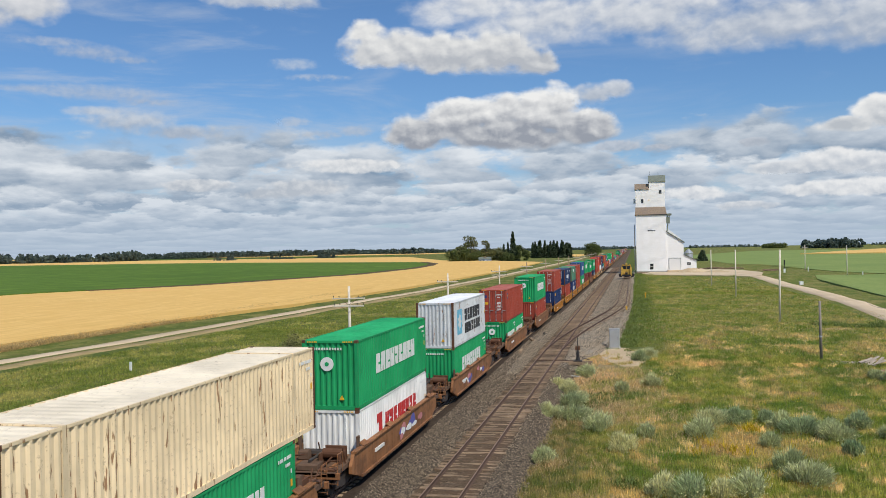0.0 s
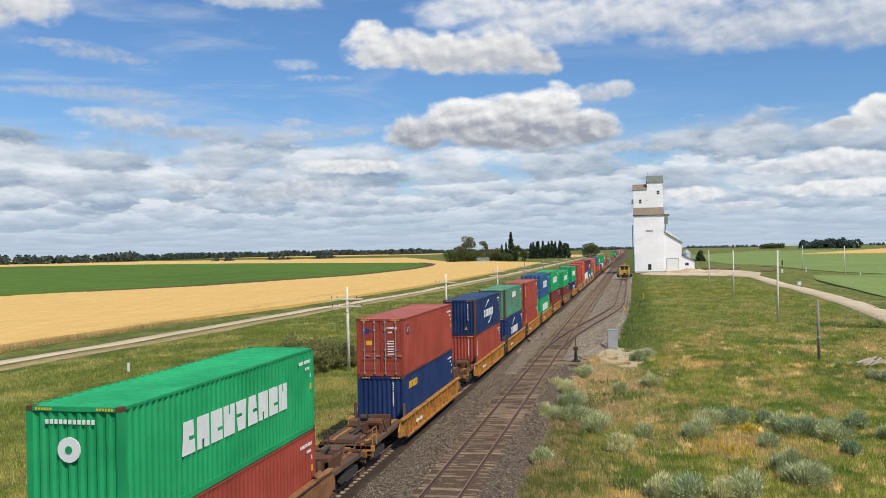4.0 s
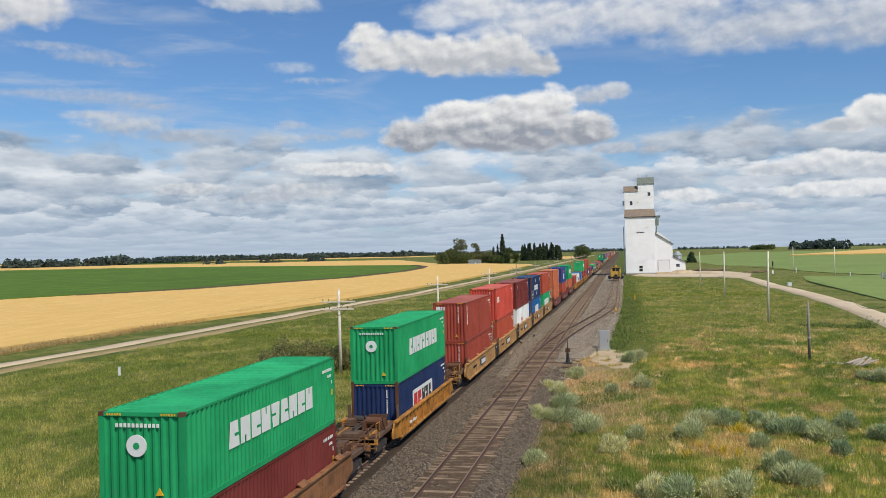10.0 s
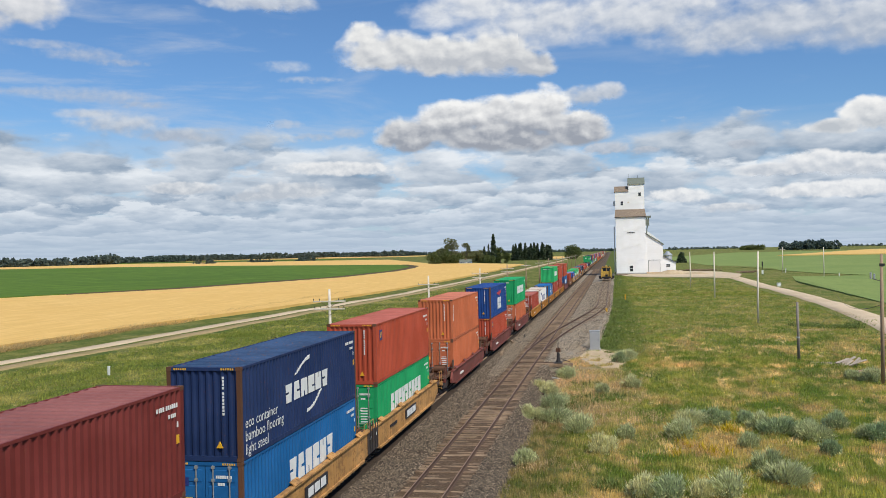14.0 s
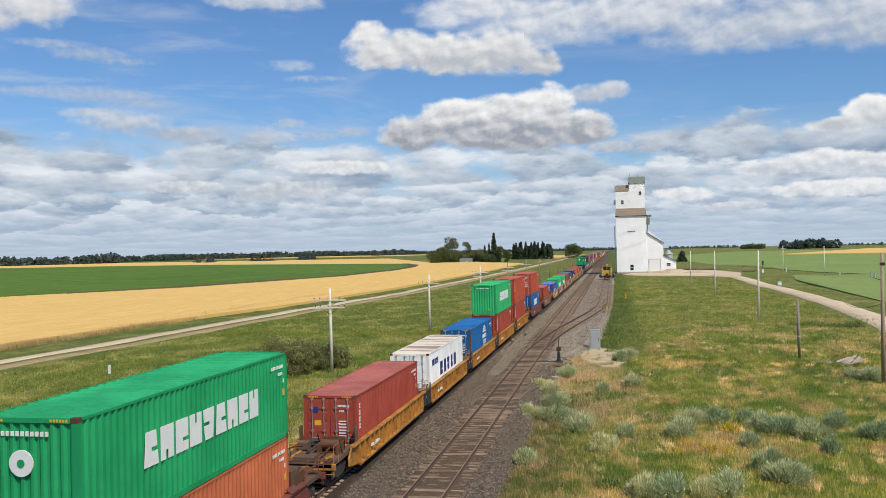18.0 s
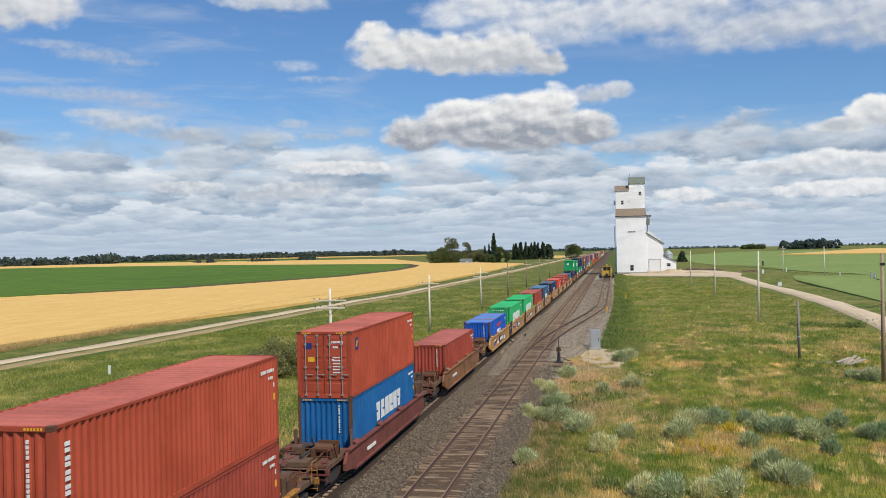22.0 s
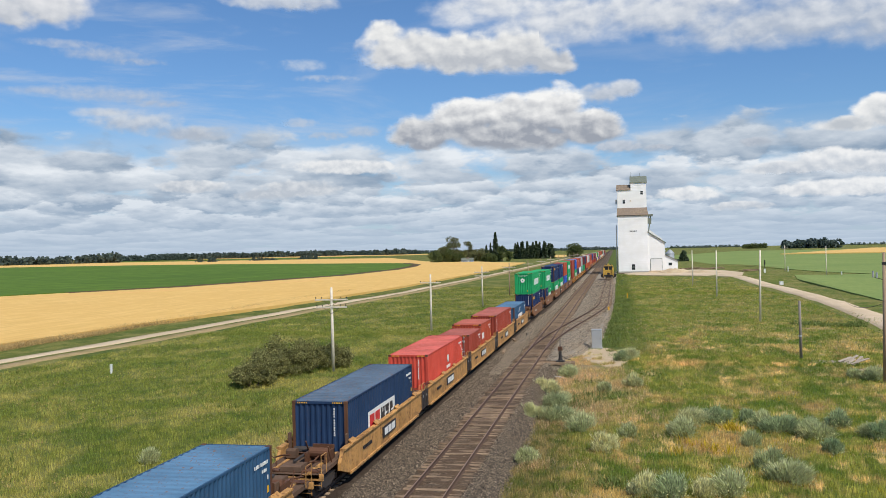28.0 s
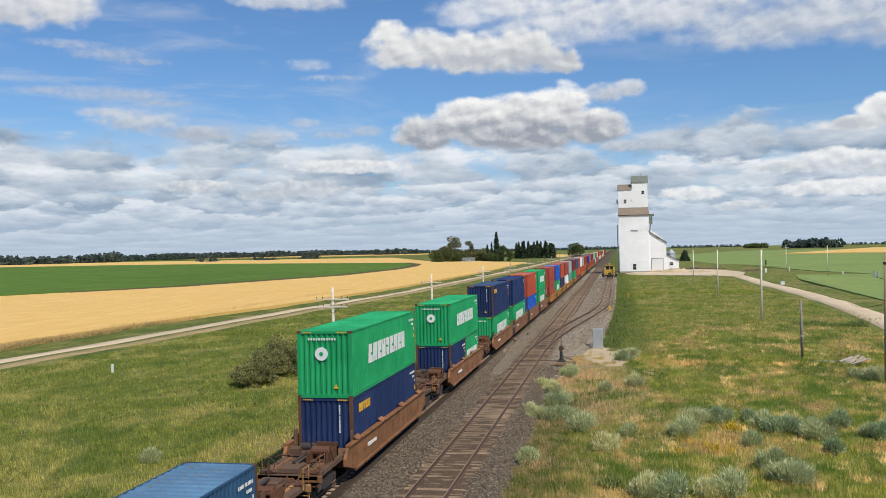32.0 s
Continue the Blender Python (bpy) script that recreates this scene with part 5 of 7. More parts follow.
_gb.inputs["Base Color"].default_value = col(0.03, 0.035, 0.04)
M_DOORW = plain("white steel door", (0.78, 0.77, 0.74), 0.5, 0.0, 0.06)
M_CONC = plain("pale concrete", (0.45, 0.42, 0.37), 0.9, 0.0, 0.2, 1.5)


def elevator():
    e = thing("grain_elevator", "tall white wooden grain elevator with brown shingle roofs", "grain elevator", at=(0, 0, 0))
    y0, z0 = 319.6, 0.15
    x0, x1, dep = 1.15, 11.5, 11.0

    def siding_wall(name, a, b, ya, yb, za, zb, n):
        """Walls of overlapping boards: each row leans out a little at its foot."""
        g = Geo()
        for i in range(n):
            p, q = za + (zb - za) * i / n, za + (zb - za) * (i + 1) / n
            for z, o in ((p, 0.03), (q - 0.01, 0.0)):
                g.v += [(a - o, ya - o, z), (b + o, ya - o, z), (b + o, yb + o, z), (a - o, yb + o, z)]
        for i in range(2 * n - 1):
            g.f += [(4 * i + j, 4 * i + (j + 1) % 4, 4 * i + 4 + (j + 1) % 4, 4 * i + 4 + j) for j in range(4)]
        k = len(g.v)
        g.f += [(3, 2, 1, 0), (k - 4, k - 3, k - 2, k - 1)]
        return part(name, g, M_BOARD, e, "white painted horizontal boards")

    part("foundation", Geo().box(x0 - 0.1, x1 + 0.1, y0 - 0.1, y0 + dep, z0 - 0.4, z0 + 0.55), M_CONC, e, "pale concrete foundation")
    siding_wall("bin_house", x0, x1, y0, y0 + dep, z0 + 0.55, 20.7, 60)
    # shingle skirt roof up to the set-back cupola
    part("skirt_roof", Geo().add([(x0 - 0.3, y0 - 0.3, 20.6), (x1 + 0.3, y0 - 0.3, 20.6), (x1 + 0.3, y0 + dep + 0.3, 20.6), (x0 - 0.3, y0 + dep + 0.3, 20.6),
                                  (x0 - 0.1, y0 + 2.4, 23.35), (x1 - 0.1, y0 + 2.4, 23.35), (x1 - 0.1, y0 + dep - 2.4, 23.35), (x0 - 0.1, y0 + dep - 2.4, 23.35)],
                                 [(0, 1, 5, 4), (1, 2, 6, 5), (2, 3, 7, 6), (3, 0, 4, 7), (4, 5, 6, 7), (3, 2, 1, 0)]), M_SHINGLE, e, "weathered brown shingles")
    part("fascia", Geo().box(x0 - 0.33, x1 + 0.33, y0 - 0.36, y0 - 0.26, 20.42, 20.62), M_DARK, e)
    cy0, cy1 = y0 + 2.5, y0 + dep - 2.5
    siding_wall("cupola", x0, x1 - 0.15, cy0, cy1, 23.2, 29.9, 22)
    siding_wall("cupola_tower", x0 + 4.75, x1 - 0.2, cy0 + 0.02, cy1, 29.9, 32.4, 9)
    part("cupola_roof", Geo().prism([(cy0 - 0.3, 29.75), (cy0 + 1.6, 31.75), (cy1 + 0.3, 29.75)], "x", x0 - 0.3, x0 + 4.74), M_SHINGLE, e, "weathered brown shingles")
    part("tower_roof", Geo().prism([(cy0 - 0.3, 32.3), (cy0 + 2.4, 34.75), (cy1 + 0.3, 32.3)], "x", x0 + 4.5, x1 + 0.1), M_TIN, e, "grey green roofing")
    part("mast", Geo().tube([(x0 + 5.0, cy0 + 2.4, 34.6), (x0 + 5.0, cy0 + 2.4, 36.2)], 0.05, 6), M_DARK, e)
    part("mast", Geo().tube([(x1 - 2.3, cy0 + 2.4, 34.6), (x1 - 2.3, cy0 + 2.4, 35.8)], 0.05, 6), M_DARK, e)

    def window(x, y, z, w, h, name="window"):
        f = part(name, Geo().box(x - 0.1, x + w + 0.1, y - 0.06, y + 0.05, z - 0.1, z).box(x - 0.1, x + w + 0.1, y - 0.06, y + 0.05, z + h, z + h + 0.1)
                 .box(x - 0.1, x, y - 0.06, y + 0.05, z, z + h).box(x + w, x + w + 0.1, y - 0.06, y + 0.05, z, z + h).box(x, x + w, y - 0.05, y + 0.02, z + h * 0.48, z + h * 0.52), M_BOARD, e)
        part("pane", Geo().box(x, x + w, y - 0.04, y - 0.01, z, z + h), M_GLASS, f, "dark window pane")
    window(x0 + 1.9, cy0, 24.9, 0.85, 1.35)
    window(x0 + 8.1, cy0, 28.0, 0.95, 1.25)
    part("vent", Geo().box(x0 + 4.3, x0 + 4.9, cy0 - 0.1, cy0 + 0.1, 25.6, 26.1), M_WOOD, e)
    window(x0 + 4.6, y0, 1.2, 1.15, 2.0, "side_door")
    sign = thing("name_sign", "small row of dark bars painted on the white elevator wall", "sign", at=(0, 0, 0))
    for i in range(5):
        part("bar", Geo().box(x0 + 4.05 + 0.52 * i, x0 + 4.42 + 0.52 * i, y0 - 0.10, y0 - 0.04, 14.8, 15.15), M_BLK, sign)
    # lean-to and drive shed on the road side
    part("lean_to", Geo().prism([(x1 - 0.05, z0), (17.3, z0), (17.3, 10.6), (x1 - 0.05, 14.4)], "y", y0 + 0.25, y0 + dep - 0.4), M_BOARD, e, "white boarded lean-to")
    part("lean_to_roof", Geo().prism([(x1 - 0.1, 14.4), (x1 - 0.1, 14.75), (17.65, 10.75), (17.65, 10.4)], "y", y0 - 0.1, y0 + dep), M_TIN, e, "sloping grey roof")
    part("roof_hatch", Geo().prism([(x1 + 0.2, 14.75), (x1 + 0.5, 15.6), (16.6, 12.0), (16.6, 11.4)], "y", y0 + 3.0, y0 + 8.0), M_DOORW, e, "raised white roof ridge")
    part("drive_shed", Geo().prism([(17.25, z0), (21.6, z0), (21.6, 4.1), (17.25, 6.2)], "y", y0 + 0.4, y0 + dep - 0.8), M_BOARD, e, "white boarded shed")
    part("shed_roof", Geo().prism([(17.25, 6.2), (17.25, 6.45), (21.9, 4.3), (21.9, 4.05)], "y", y0 + 0.1, y0 + dep - 0.5), M_TIN, e, "sloping grey roof")
    gate = part("truck_door", Geo().box(12.3, 16.2, y0 + 0.12, y0 + 0.3, z0 + 0.7, 5.0), M_DOORW, e, "white truck door")
    part("frame", Geo().box(12.2, 12.3, y0 + 0.08, y0 + 0.3, z0 + 0.7, 5.1).box(16.2, 16.3, y0 + 0.08, y0 + 0.3, z0 + 0.7, 5.1).box(12.3, 16.2, y0 + 0.08, y0 + 0.3, 5.0, 5.12), M_TIN, gate)
    window(18.4, y0 + 0.38, 2.6, 1.25, 0.95)
    ramp = Geo().prism([(11.3, z0 - 0.6), (18.5, z0 - 0.6), (17.0, z0 + 0.72), (11.6, z0 + 0.72)], "y", y0 - 5.0, y0 + 0.25)
    part("drive_ramp", ramp, M_GRAVEL, e, "gravel ramp up to the door")
    # spouts and pipes
    part("down_pipe", Geo().tube([(x0 - 0.35, y0 + 1.0, 17.2), (x0 - 0.55, y0 + 1.0, 16.6), (x0 - 0.5, y0 + 1.0, 1.0)], 0.17, 8), M_GALV, e)
    part("side_vent", Geo().box(x0 - 0.75, x0 - 0.05, cy0 + 0.6, cy0 + 1.4, 24.8, 26.4), M_GALV, e)
    leg = Geo().tube([(x1 + 0.5, y0 + 3, 20.6), (x1 + 0.75, y0 + 3, 17.6), (x1 + 0.4, y0 + 3, 14.8)], 0.2, 8)
    leg.tube([(x1 + 1.3, y0 + 3.6, 20.6), (x1 + 0.9, y0 + 3.2, 17.6)], 0.16, 8)
    leg.box(x1 + 0.1, x1 + 2.0, y0 + 2.4, y0 + 4.2, 20.2, 20.9)
    leg.box(x1 + 0.1, x1 + 1.4, y0 + 2.6, y0 + 4.0, 17.4, 19.6, 0.1)
    part("spout", leg, M_TIN, e, "galvanised grain spout with a platform")
    return e


elevator()


def sand_heap(x, y, rx, ry, h, label):
    """A low heap of sandy gravel with an uneven top."""
    g, k = Geo(), 22
    for j in range(k + 1):
        for i in range(k + 1):
            u, v = 2.0 * i / k - 1, 2.0 * j / k - 1
            px, py = x + u * rx, y + v * ry
            top = h * max(0.0, 1 - (u * u + v * v)) ** 0.8 * (0.75 + 0.5 * noise.noise((px * 0.5, py * 0.5, 2.0)))
            g.v.append((px, py, gz(px, py) + 0.05 + top - (0.3 if u * u + v * v >= 1 else 0.0)))
    g.f = [(j * (k + 1) + i, j * (k + 1) + i + 1, (j + 1) * (k + 1) + i + 1, (j + 1) * (k + 1) + i) for j in range(k) for i in range(k)]
    return solid("sand_heap", g, M_SAND, label, "heap", smooth=True)


sand_heap(20.0, 311.5, 5.5, 3.4, 1.9, "low heap of pale sand before the elevator")
sand_heap(27.5, 309.0, 4.5, 3.0, 0.9, "flat spread of pale sand in the yard")


def grain_bin(x, y, r, h, label):
    b = thing("grain_bin", label, "grain bin", "bins behind the elevator", at=(x, y, gz(x, y)))
    g = Geo()
    rings = []
    for i in range(int(h / 0.35)):
        rings += [((0, 0, i * 0.35), r), ((0, 0, i * 0.35 + 0.18), r - 0.05)]
    part("shell", Geo().tube([p for p, _ in rings], [q for _, q in rings], 28), M_GALV, b)
    part("cone_roof", Geo().tube([(0, 0, h - 0.1), (0, 0, h + 0.1), (0, 0, h + 1.5)], [r + 0.1, r + 0.1, 0.35], 28), M_GALV, b)
    return b


grain_bin(19.9, 336, 1.6, 6.4, "galvanised round grain bin beside the elevator")
grain_bin(17.2, 341, 1.4, 7.4, "taller galvanised grain bin behind the elevator")


# ---- poles and signs ----
def telegraph_pole(x, y, h, arms, lean, label, group, mat=None):
    t = thing("utility_pole", label, "utility pole", group, at=(x, y, gz(x, y) - 0.2))
    t.rotation_euler = (radians(lean * 0.4), radians(lean), 0)
    part("pole", Geo().tube([(0, 0, 0), (0, 0, h * 0.5), (0, 0, h + 0.2)], [0.15, 0.13, 0.10], 10), mat or M_WOOD, t, smooth=True)
    for z, w in arms:
        a = part("crossarm", Geo().box(-w / 2, w / 2, -0.16, -0.07, z - 0.06, z + 0.06, 0.012), M_WOOD, t)
        for s in (-0.48, -0.3, 0.3, 0.48):
            part("insulator", Geo().tube([(s * w, -0.115, z + 0.05), (s * w, -0.115, z + 0.13), (s * w, -0.115, z + 0.14), (s * w, -0.115, z + 0.24)], [0.02, 0.02, 0.05, 0.035], 7), M_DARK, a, "dark glass insulator")
        for s in (-1, 1):
            part("brace", Geo().tube([(s * w * 0.27, -0.1, z - 0.04), (0, -0.13, z - 0.55)], 0.018, 5), M_RAIL, t)
    return t


lean = random.Random(3)
for i, (x, y) in enumerate([(-24.0, 72.6), (-23.2, 110.0), (-23.5, 156.5), (-23.2, 195.0), (-23.0, 236.0), (-22.8, 277.0), (-22.7, 318.0), (-22.6, 360.0), (-22.5, 402.0), (-22.5, 446.0), (-22.5, 492.0), (-22.5, 540.0)]):
    telegraph_pole(x, y, 7.3, [(6.45, 2.9), (5.80, 2.7)] if i in (0, 2, 3) else [(6.4, 2.7)], lean.uniform(-0.8, 0.8), "old grey telegraph pole with a bare crossarm in the grass", "telegraph line beside the track", M_WOOD if i < 3 else M_POLE)
for x, y, h, a, l in [(19.1, 69.0, 9.5, [], 0.4), (18.75, 123.0, 9.5, [], 0.9), (19.7, 182.5, 9.2, [], 0.2), (19.3, 233.0, 9.0, [], -0.2), (58.0, 324.0, 9.0, [(8.3, 1.8)], 0.1), (62.0, 281.0, 9.0, [], 0.0)]:
    t = telegraph_pole(x, y, h, a, l, "tall bare wooden utility pole in the grass", "utility poles along the farm road", M_POLE if y < 100 else M_WOOD)
    if y == 69.0:
        part("bracket", Geo().tube([(0, 0, 7.7), (-0.65, 0, 7.9)], 0.03, 6), M_DARK, t)
        part("cable_box", Geo().tube([(-0.5, 0, 7.85), (-0.5, 0, 8.25)], 0.07, 8), M_GALV, t)
        part("cable_box", Geo().tube([(-0.75, 0, 7.9), (-0.75, 0, 8.35)], 0.07, 8), M_GALV, t)
        part("steps", Geo().box(-0.18, 0.18, -0.12, -0.08, 8.8, 9.0), M_DARK, t)
t = thing("wooden_post", "short grey weathered wooden post in the grass", "post", at=(16.0, 82.7, -1.0))
part("pole", Geo().tube([(0, 0, 0), (-0.05, 0, 5.4)], [0.13, 0.105], 10), M_GREYW, t, smooth=True)
part("band", Geo().tube([(-0.03, 0, 2.2), (-0.03, 0, 2.34)], 0.15, 10), M_GALV, t)


def wire(name, a, b, sag, label):
    a, b = Vector(a), Vector(b)
    g = Geo().tube([a.lerp(b, i / 14.0) - Vector((0, 0, sag * 4 * (i / 14.0) * (1 - i / 14.0))) for i in range(15)], 0.022, 4)
    return solid(name, g, M_DARK, label, "cable")


wire("cable", (19.1, 69.0, 5.0), (40.0, 172.0, 0.2), 1.2, "thin dark cable slung from a pole to the ground")


def small_post(x, y, h, r, mat, label):
    t = thing("marker_post", label, "marker", at=(x, y, gz(x, y) - 0.1))
    part("stake", Geo().box(-r, r, -r, r, 0, h + 0.1, r * 0.2), mat, t)
    part("cap", Geo().box(-r * 1.1, r * 1.1, -r * 1.1, r * 1.1, h + 0.1, h + 0.15), mat, t)
    return t


small_post(-44.0, 70.9, 0.75, 0.09, M_MARK, "short white plastic marker post in the grass")
small_post(40.2, 230.0, 0.9, 0.45, M_MARK, "small white box beside the farm road")
small_post(67.7, 287.0, 1.2, 0.14, M_MARK, "white marker stake at the field edge")
small_post(58.6, 322.0, 1.6, 0.14, M_MARK, "white marker stake at the field edge")
small_post(2.2, 178.0, 1.1, 0.12, M_YELL, "yellow marker post in the grass")
small_post(-1.2, 142.0, 0.8, 0.14, M_YELL, "yellow derail marker beside the siding")
small_post(-9.9, 98.5, 0.85, 0.07, M_DARK, "low dark post between the tracks")
rs = thing("road_sign", "black and white marker sign beside the farm road", "sign", at=(46.5, 294.0, gz(46.5, 294)))
part("post", Geo().tube([(0, 0, -0.2), (0, 0, 4.2)], 0.06, 6), M_DARK, rs)
part("plate", Geo().box(-0.28, 0.28, -0.09, -0.06, 0.1, 1.4), M_MARK, rs, "white plate")
part("plate", Geo().box(-0.2, 0.2, -0.09, -0.06, 2.6, 4.1), M_DARK, rs, "dark plate")


# ---- trackside equipment ----
def switch_stand():
    t = thing("switch_stand", "black iron switch stand on two long timbers", "switch stand", at=(-4.75, 75.4, -0.28))
    for y in (-0.3, 0.3):
        part("timber", Geo().box(-2.3, 1.2, y - 0.13, y + 0.13, -0.15, 0.12, 0.02), M_TIE, t)
    part("base", Geo().box(-0.35, 0.35, -0.35, 0.35, 0.12, 0.22, 0.02), M_DARK, t)
    part("body", Geo().tube([(0, 0, 0.22), (0, 0, 0.5), (0, 0, 0.95), (0, 0, 1.05)], [0.22, 0.14, 0.12, 0.05], 10), M_DARK, t)
    part("spindle", Geo().tube([(0, 0, 1.0), (0, 0, 2.15)], 0.035, 6), M_DARK, t)
    part("target", Geo().box(-0.2, 0.2, -0.02, 0.02, 1.05, 1.4, 0.01), M_RUST, t)
    part("lever", Geo().tube([(0.1, 0, 0.6), (0.55, 0, 0.35), (1.0, 0, 0.25)], 0.03, 6), M_DARK, t)
    part("connecting_rod", Geo().tube([(-0.2, 0.0, 0.17), (-3.6, 0.0, 0.17)], 0.03, 6), M_RAIL, t)
    return t


switch_stand()
bx = thing("relay_cabinet", "grey steel trackside cabinet on a pale sandy patch", "cabinet", at=(-2.0, 90.5, -0.75))
part("plinth", Geo().box(-0.6, 0.6, -0.45, 0.45, -0.1, 0.12), M_CONC, bx)
part("body", Geo().box(-0.5, 0.5, -0.38, 0.38, 0.12, 1.9, 0.02), M_GALV, bx)
part("door", Geo().box(-0.46, 0.46, -0.42, -0.375, 0.2, 1.8, 0.01), M_GALV, bx)
part("lid", Geo().box(-0.53, 0.53, -0.42, 0.41, 1.9, 1.96, 0.015), M_GALV, bx)
part("handle", Geo().box(0.32, 0.36, -0.46, -0.42, 0.9, 1.15), M_DARK, bx)
def bare_patch(name, poly, mat, label):
    """Thin spread of soil that lies on the uneven ground and thins out at its ragged rim."""
    cx, cy = sum(p[0] for p in poly) / len(poly), sum(p[1] for p in poly) / len(poly)
    g, k = Geo(), len(poly)
    g.v.append((cx, cy, ground_z(cx, cy) + 0.06))
    for f, up in ((0.3, 0.06), (0.6, 0.055), (0.85, 0.04), (0.97, 0.02), (1.03, -0.05)):
        for x, y in poly:
            x, y = cx + (x - cx) * f, cy + (y - cy) * f
            g.v.append((x, y, ground_z(x, y) + up + 0.012 * noise.noise((x * 3, y * 3, 1.0))))
    g.f = [(0, 1 + i, 1 + (i + 1) % k) for i in range(k)]
    for q in range(4):
        g.f += [(1 + q * k + i, 1 + (q + 1) * k + i, 1 + (q + 1) * k + (i + 1) % k, 1 + q * k + (i + 1) % k) for i in range(k)]
    return solid(name, g, mat, label, "soil", kind="structure", smooth=True)


bare_patch("sandy_patch", ragged([(-3.6, 86.5), (-2.6, 92), (-0.6, 91), (0.9, 84.5), (1.1, 81), (0.2, 77.0), (-0.9, 77.2), (-2.0, 79.2), (-3.2, 82.5)], 0.3), M_SAND, "bare patch of pale sandy soil")
bare_patch("soil_bank", ragged([(21.6, 112.2), (24.4, 111.4), (26.4, 112.6), (24.6, 113.8), (22.4, 113.8)], 0.3), M_DIRT, "low bank of bare soil beside a ditch")
hose = Geo().tube([(-5.0, 70.6, -0.73), (-4.6, 70.3, -0.70), (-4.2, 70.0, -0.73)], 0.06, 7)
solid("plastic_pipe", hose, M_MARK, "piece of white plastic pipe on the ground", "pipe")


def machine():
    """Yellow track machine parked on the siding."""
    m_y = paint("machine yellow", (0.60, 0.37, 0.07), 0.6, grime=0.45)
    t = thing("track_machine", "yellow railway maintenance machine parked on the siding", "track machine", at=(siding(268), 266.0, 0.0))
    part("chassis", Geo().box(-1.35, 1.35, 0.0, 8.0, 0.7, 1.15, 0.05), M_DARK, t)
    part("hood", Geo().box(-1.2, 1.2, 3.4, 8.0, 1.15, 2.7, 0.12), m_y, t)
    cab = part("cab", Geo().box(-1.35, 1.35, 0.9, 3.4, 1.15, 2.7, 0.05).box(-1.35, 1.35, 0.9, 3.4, 3.75, 4.0, 0.06).box(-1.35, -1.2, 0.9, 1.05, 1.9, 3.75).box(1.2, 1.35, 0.9, 1.05, 1.9, 3.75)
               .box(-1.35, -1.2, 3.25, 3.4, 1.9, 3.75).box(1.2, 1.35, 3.25, 3.4, 1.9, 3.75).box(-0.06, 0.06, 0.9, 1.02, 1.9, 3.75), m_y, t)
    for a, b in ((-1.2, -0.06), (0.06, 1.2)):
        part("windscreen", Geo().box(a, b, 0.94, 0.98, 2.7, 3.75), M_GLASS, cab, "dark cab window")
    part("grille", Geo().box(-0.4, 0.4, 0.62, 0.9, 1.3, 1.8, 0.05), M_DARK, t)
    part("bumper", Geo().box(-1.5, 1.5, 0.3, 0.6, 0.75, 1.15, 0.05), m_y, t)
    for s in (-1, 1):
        part("guard", Geo().box(*sorted((s * 1.0, s * 1.55)), 0.45, 0.95, 1.15, 3.3, 0.05), m_y, t)
    for s in (-1, 1):
        part("wing", Geo().prism([(s * 1.35, 0.35), (s * 2.2, 0.55), (s * 2.3, 1.35), (s * 1.35, 1.5)], "y", 0.6, 2.6), M_DARK, t, "dark plough wing")
        part("lamp", Geo().disc((s * 0.95, 0.85, 4.15), 0.16, "y", 0.15, 12), m_y, t)
        part("exhaust", Geo().tube([(s * 0.7, 5.0, 2.6), (s * 0.7, 5.0, 4.3)], 0.09, 8), M_DARK, t)
        part("handrail", Geo().tube([(s * 1.3, 3.5, 1.15), (s * 1.3, 3.5, 3.2), (s * 1.3, 7.9, 3.2), (s * 1.3, 7.9, 1.15)], 0.035, 6), m_y, t)
    part("crane_arm", Geo().box(-0.25, 0.25, 0.2, 5.0, 4.0, 4.45, 0.05), m_y, t)
    for y in (1.4, 6.6):
        w = Geo()
        for s in (-1, 1):
            w.tube([(s * 0.68, y, 0.42), (s * 0.82, y, 0.42)], 0.42, 18)
        w.tube([(-0.7, y, 0.42), (0.7, y, 0.42)], 0.07, 8)
        part("wheelset", w, M_TRUCK, t)
    return t


machine()


def timber_pile(x, y, n, length, spread, seed, label, turn=0.0, board=False):
    r = random.Random(seed)
    t = thing("timber_pile", label, "timber pile", at=(x, y, -0.26 if -11 < x < -9 else gz(x, y)))
    t.rotation_euler = (0, 0, radians(turn))
    for i in range(n):
        a = part("board" if board else "timber", Geo().box(-length / 2, length / 2, -0.12, 0.12, 0, 0.06 if board else 0.2, 0.012), M_BOARDS if board else M_TIE, t)
        a.location = (r.uniform(-spread, spread), r.uniform(-0.9, 0.9), 0.02 + 0.17 * (i // 4))
        a.rotation_euler = (radians(r.uniform(-25, 25)) if board else 0, radians(r.uniform(-24, 4)) if board and i > 3 else 0, radians(r.uniform(-25, 25)))


timber_pile(17.2, 80.4, 4, 1.9, 0.6, 5, "fallen grey boards lying in the grass", 0.0, True)
timber_pile(19.4, 79.0, 12, 1.6, 0.5, 6, "collapsed heap of grey weathered boards", 30, True)
timber_pile(19.0, 75.2, 2, 2.4, 0.5, 9, "two dark rotten timbers in the grass", 60)
timber_pile(-10.15, 82.6, 1, 2.5, 0.1, 13, "old weathered tie lying between the tracks", 84)
timber_pile(-10.3, 93.0, 1, 2.2, 0.1, 14, "old weathered tie lying between the tracks", 96)
timber_pile(29.5, 352.0, 14, 5.0, 3.0, 7, "long heap of old timbers beside the yard")
timber_pile(35.5, 350.0, 14, 5.0, 3.0, 8, "long heap of old timbers beside the yard")
timber_pile(44.5, 316.0, 14, 4.0, 2.2, 10, "dark heap of old ties at the field edge", 20)
